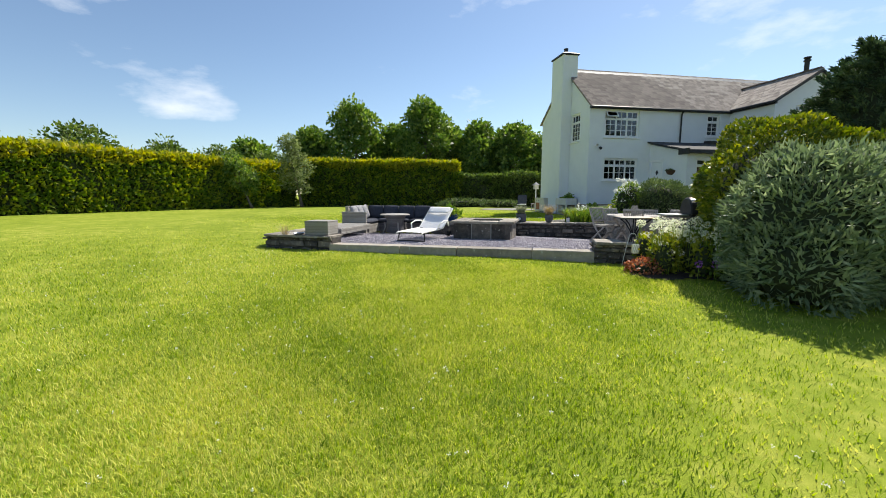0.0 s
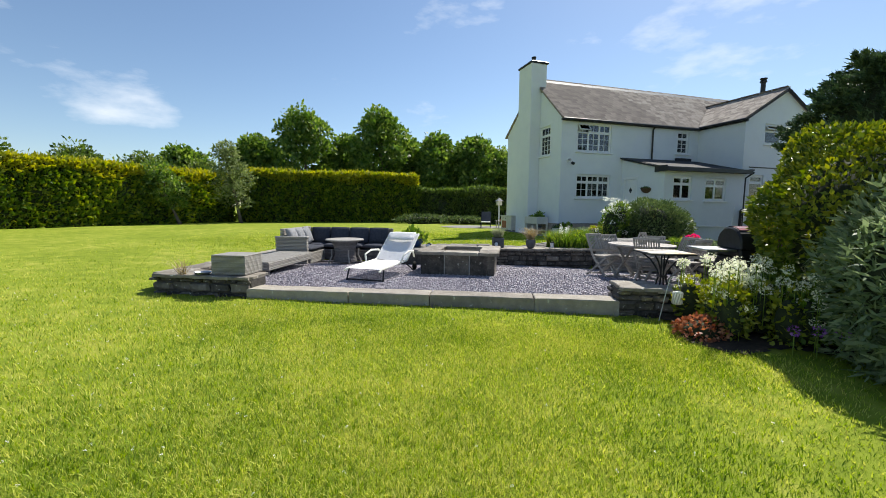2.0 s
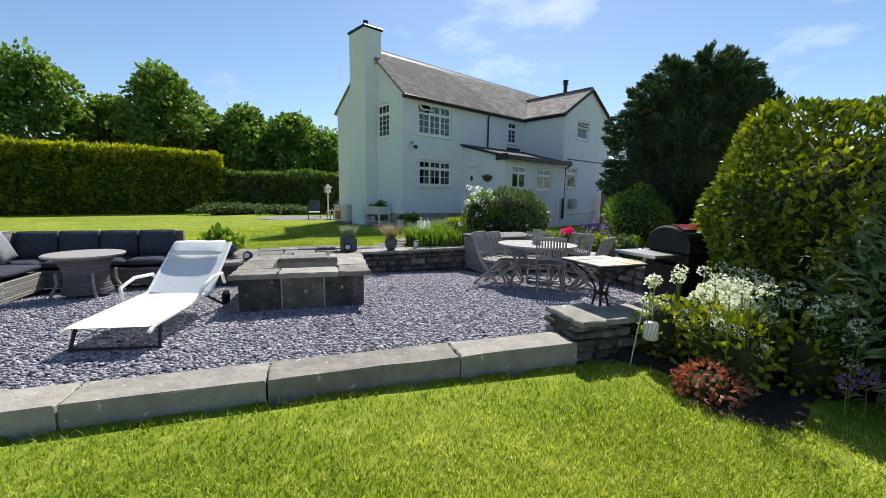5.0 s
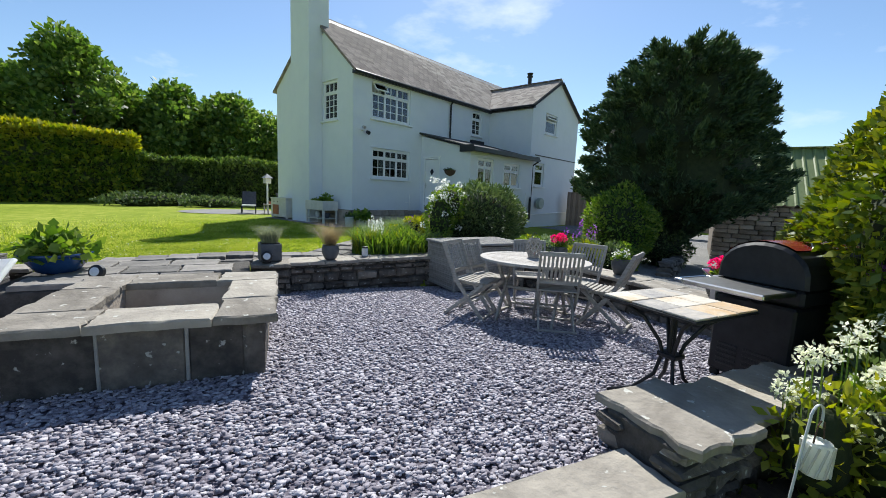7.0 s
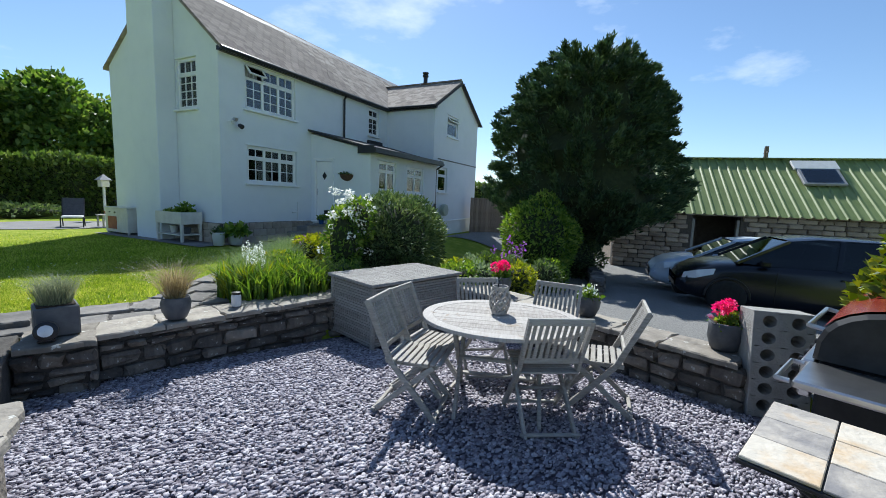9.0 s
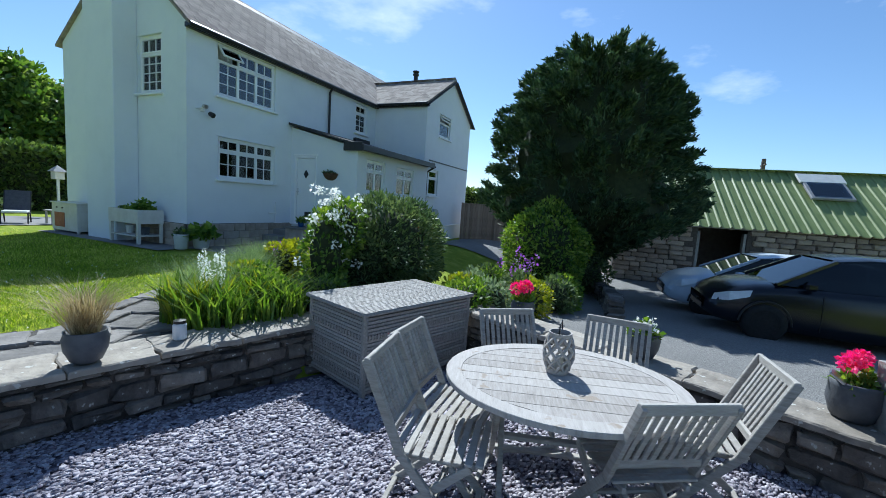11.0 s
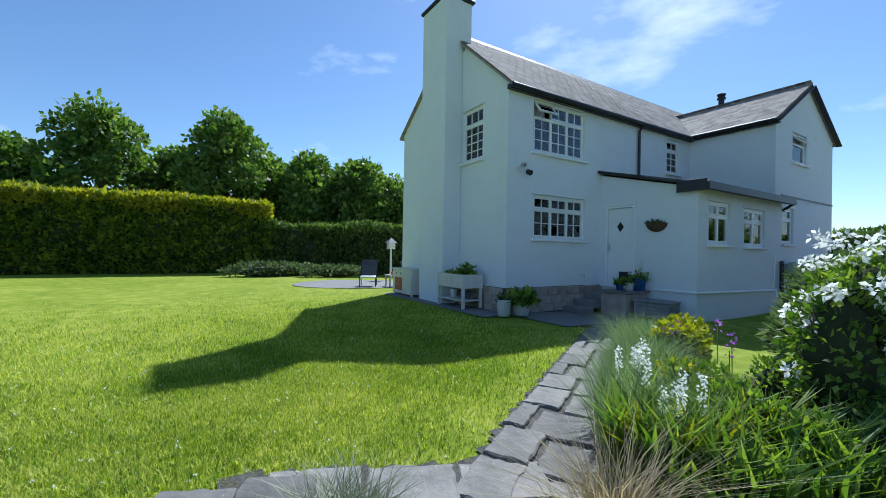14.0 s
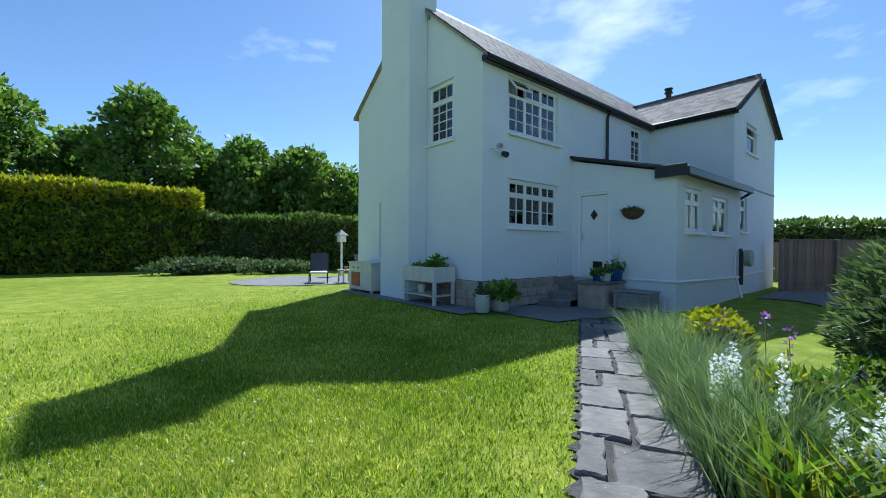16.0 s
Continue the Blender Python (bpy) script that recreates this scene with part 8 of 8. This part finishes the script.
    sky = part("skylight", Geo().box(-0.62, -0.1, 0, 0.62, 1.1, 0.09, 0.015), M_LEAD, t, m=sk)
    pn2 = part("pane", Geo().box(-0.52, -0.02, 0.091, 0.52, 0.78, 0.1, 0.003), M_GLASS, sky)
    part("pane_backing", Geo().box(-0.52, -0.02, 0.0905, 0.52, 0.78, 0.0908, 0.0001), M_CARGLASS, sky)
    part("flashing", Geo().box(-0.68, 0.8, 0.02, 0.68, 1.3, 0.1, 0.01), M_WHITEPOT, sky)
    part("gutter_pipe", Geo().tube([(L - 0.35, -0.1, ev - 0.05), (L - 0.35, -0.08, base)], 0.05, 8), M_BLACK, t)
    return t


barn()
t = thing("utility_pole", "thin wooden utility pole behind the outbuilding", "pole", Matrix.Translation((25.0, 4.2, 0.2)))
part("pole", Geo().tube([(0, 0, 0), (0, 0, 5.2)], [0.12, 0.09], 8), M_BARK, t)
part("cross_arm", Geo().beam((-0.4, 0, 4.9), (0.4, 0, 4.9), 0.06, 0.06), M_BARK, t)


def car(name, label, m, paint, L=4.05, W=1.72, H=1.46):
    """A hatchback lofted from cross-sections; its nose points along +x, its base is on the ground."""
    t = thing(name, label, "car", m)
    # station: x, bottom, belt, shoulder, half width
    st = [(-L / 2, 0.45, 0.8, 0.9, 0.62), (-L / 2 + 0.08, 0.3, 0.9, 1.0, 0.76), (-L / 2 + 0.5, 0.2, 0.93, 1.02, 0.84), (-0.5, 0.18, 0.9, 1.0, 0.86), (0.4, 0.18, 0.88, 0.97, 0.86), (0.95, 0.2, 0.87, 0.96, 0.85), (1.35, 0.22, 0.83, 0.92, 0.83), (1.66, 0.25, 0.76, 0.84, 0.79), (1.86, 0.28, 0.66, 0.73, 0.7), (1.97, 0.33, 0.56, 0.62, 0.6), (L / 2, 0.4, 0.5, 0.54, 0.52)]
    g = Geo()
    for x, b, s, top, hw in st:
        half = [(hw * 0.88, b), (hw * 0.98, b + 0.07), (hw, b + 0.2), (hw * 0.995, (b + s) / 2 + 0.08), (hw * 0.985, s - 0.06), (hw * 0.95, s + 0.015), (hw * 0.88, top - 0.025), (hw * 0.7, top + 0.006), (hw * 0.35, top + 0.026)]
        ring = [(-y, z) for y, z in half] + [(0, top + 0.032)] + half[::-1]
        g.v += [(x, y, z) for y, z in ring]
    n = 19
    for i in range(len(st) - 1):
        for j in range(n):
            a, b = i * n + j, i * n + (j + 1) % n
            g.f.append((a, b, b + n, a + n))
    g.f += [tuple(range(n)), tuple(range((len(st) - 1) * n, len(st) * n))[::-1]]
    body = part("body", g, paint, t, smooth=True)
    # cabin
    cab = [(-L / 2 + 0.1, 0.95, 0.7), (-L / 2 + 0.42, H - 0.05, 0.58), (-0.9, H, 0.6), (-0.1, H, 0.6), (0.32, H - 0.06, 0.6), (1.1, 0.96, 0.72)]
    glass, roofm = Geo(), Geo()
    low = [(-L / 2 + 0.1, 0.98, 0.7), (-L / 2 + 0.42, 1.01, 0.75), (-0.9, 0.99, 0.78), (-0.1, 0.98, 0.78), (0.35, 0.97, 0.77), (1.1, 0.96, 0.72)]
    for (x, z, hw), (xl, zl, hl) in zip(cab, low):
        glass.v += [(xl, -hl, zl - 0.03), (x, -hw, z), (x, hw, z), (xl, hl, zl - 0.03)]
        roofm.v += [(x, -hw - 0.012, z - 0.02), (x, -hw * 0.8, z + 0.022), (x, hw * 0.8, z + 0.022), (x, hw + 0.012, z - 0.02)]
    for i in range(5):
        for j in range(3):
            a = i * 4 + j
            glass.f.append((a + 4, a + 5, a + 1, a))
    part("glazing", glass, M_CARGLASS, t, smooth=False)
    for i in range(1, 4):
        for j in range(3):
            a = i * 4 + j
            roofm.f.append((a + 4, a + 5, a + 1, a))
    part("car_roof", roofm, paint, t, smooth=True)
    for s in (-1, 1):
        for k, (pa, pb) in enumerate((((1.1, 0.73 * s, 0.96), (0.32, 0.605 * s, H - 0.06)), ((-0.35, 0.785 * s, 0.93), (-0.42, 0.61 * s, H - 0.02)), ((-L / 2 + 0.62, 0.77 * s, 0.97), (-L / 2 + 0.55, 0.6 * s, H - 0.05)), ((-L / 2 + 0.12, 0.71 * s, 0.96), (-L / 2 + 0.42, 0.59 * s, H - 0.05)))):
            part("pillar", Geo().beam(pa, pb, 0.07, 0.05), paint, t)
        part("mirror", Geo().box(0.62, s * 0.86 - 0.08, 0.93, 0.78, s * 0.86 + 0.08, 1.06, 0.03), paint, t)
        lamp = Geo().add([(1.45, s * 0.83, 0.72), (1.42, s * 0.815, 0.83), (1.72, s * 0.755, 0.77), (1.9, s * 0.6, 0.69), (1.93, s * 0.6, 0.58), (1.72, s * 0.785, 0.62)], [(0, 1, 2, 5), (5, 2, 3, 4)] if s < 0 else [(5, 2, 1, 0), (4, 3, 2, 5)])
        part("headlight", lamp, M_LAMPGLASS, t, "clear headlight", m=Matrix.Translation((0.012, s * 0.012, 0.004)))
        part("door_seam", Geo().box(0.5, s * 0.862 - 0.003, 0.3, 0.508, s * 0.862 + 0.003, 0.86, 0.001).box(-0.62, s * 0.862 - 0.003, 0.3, -0.612, s * 0.862 + 0.003, 0.88, 0.001), M_BLACK, t)
        part("door_handle", Geo().box(-0.55, s * 0.87 - 0.012, 0.79, -0.37, s * 0.87 + 0.012, 0.82, 0.006), paint, t)
        for x in (-1.28, 1.22):
            w = part("wheel", Geo().lathe([(0.2, -0.1), (0.29, -0.105), (0.315, -0.07), (0.315, 0.07), (0.29, 0.105), (0.2, 0.1)], 26), M_TYRE, t, m=Matrix.Translation((x, s * 0.78, 0.315)) @ Matrix.Rotation(-s * math.pi / 2, 4, "X"), smooth=True)
            rim = Geo().lathe([(0.2, 0.07), (0.21, 0.1), (0.19, 0.1), (0.185, 0.06), (0.05, 0.05)], 26)
            for k in range(5):
                a = 2 * math.pi * k / 5
                rim.beam((0.04 * math.cos(a), 0.04 * math.sin(a), 0.085), (0.19 * math.cos(a), 0.19 * math.sin(a), 0.09), 0.045, 0.02)
            part("rim", rim, M_DARKMETAL, w)
            part("wheel_arch", Geo().tube([(x + 0.36 * math.cos(a), s * 0.845, 0.315 + 0.36 * math.sin(a)) for a in [math.pi * k / 10 for k in range(11)]], 0.02, 6), M_BLACK, t)
    part("grille", Geo().box(1.96, -0.42, 0.36, 2.035, 0.42, 0.47, 0.02), M_BLACK, t)
    part("bumper_trim", Geo().tube([(1.86, -0.6, 0.33), (1.96, -0.5, 0.3), (1.9, -0.66, 0.4)], 0.012, 6), M_STEEL, t)
    return t


def car_at(x, y, fx, fy):
    z = gz(x, y) + 0.036
    return Matrix.Translation((x, y, z)) @ Matrix.Rotation(math.atan2(fy, fx), 4, "Z")


car("hatchback_car", "glossy black hatchback parked on the gravel drive", car_at(9.75, 6.55, -0.07, 1.0), M_CARBLACK)
car("hatchback_car", "silver-blue hatchback parked beside the black car", car_at(11.9, 7.0, -0.07, 1.0), M_CARSILVER, H=1.42)
# low stone wall of the far bed
r = random.Random(2)
t = thing("bed_wall", "low rough stone wall round the far bed", "wall", kind="structure")
for k in range(5, 26):
    x, y = 7.2 + 0.24 * k, 9.9 + 0.02 * k * (k / 14)
    for z in range(3):
        part("stone", STONES[(k + z) % 6], M_BARNSTONE, t, m=Matrix.Translation((x + 0.1 * z, y, gz(x, y) + z * 0.12)) @ Matrix.Rotation(r.uniform(-0.2, 0.3), 4, "Z") @ Matrix.Diagonal((1, 1.6, 1.15, 1)))
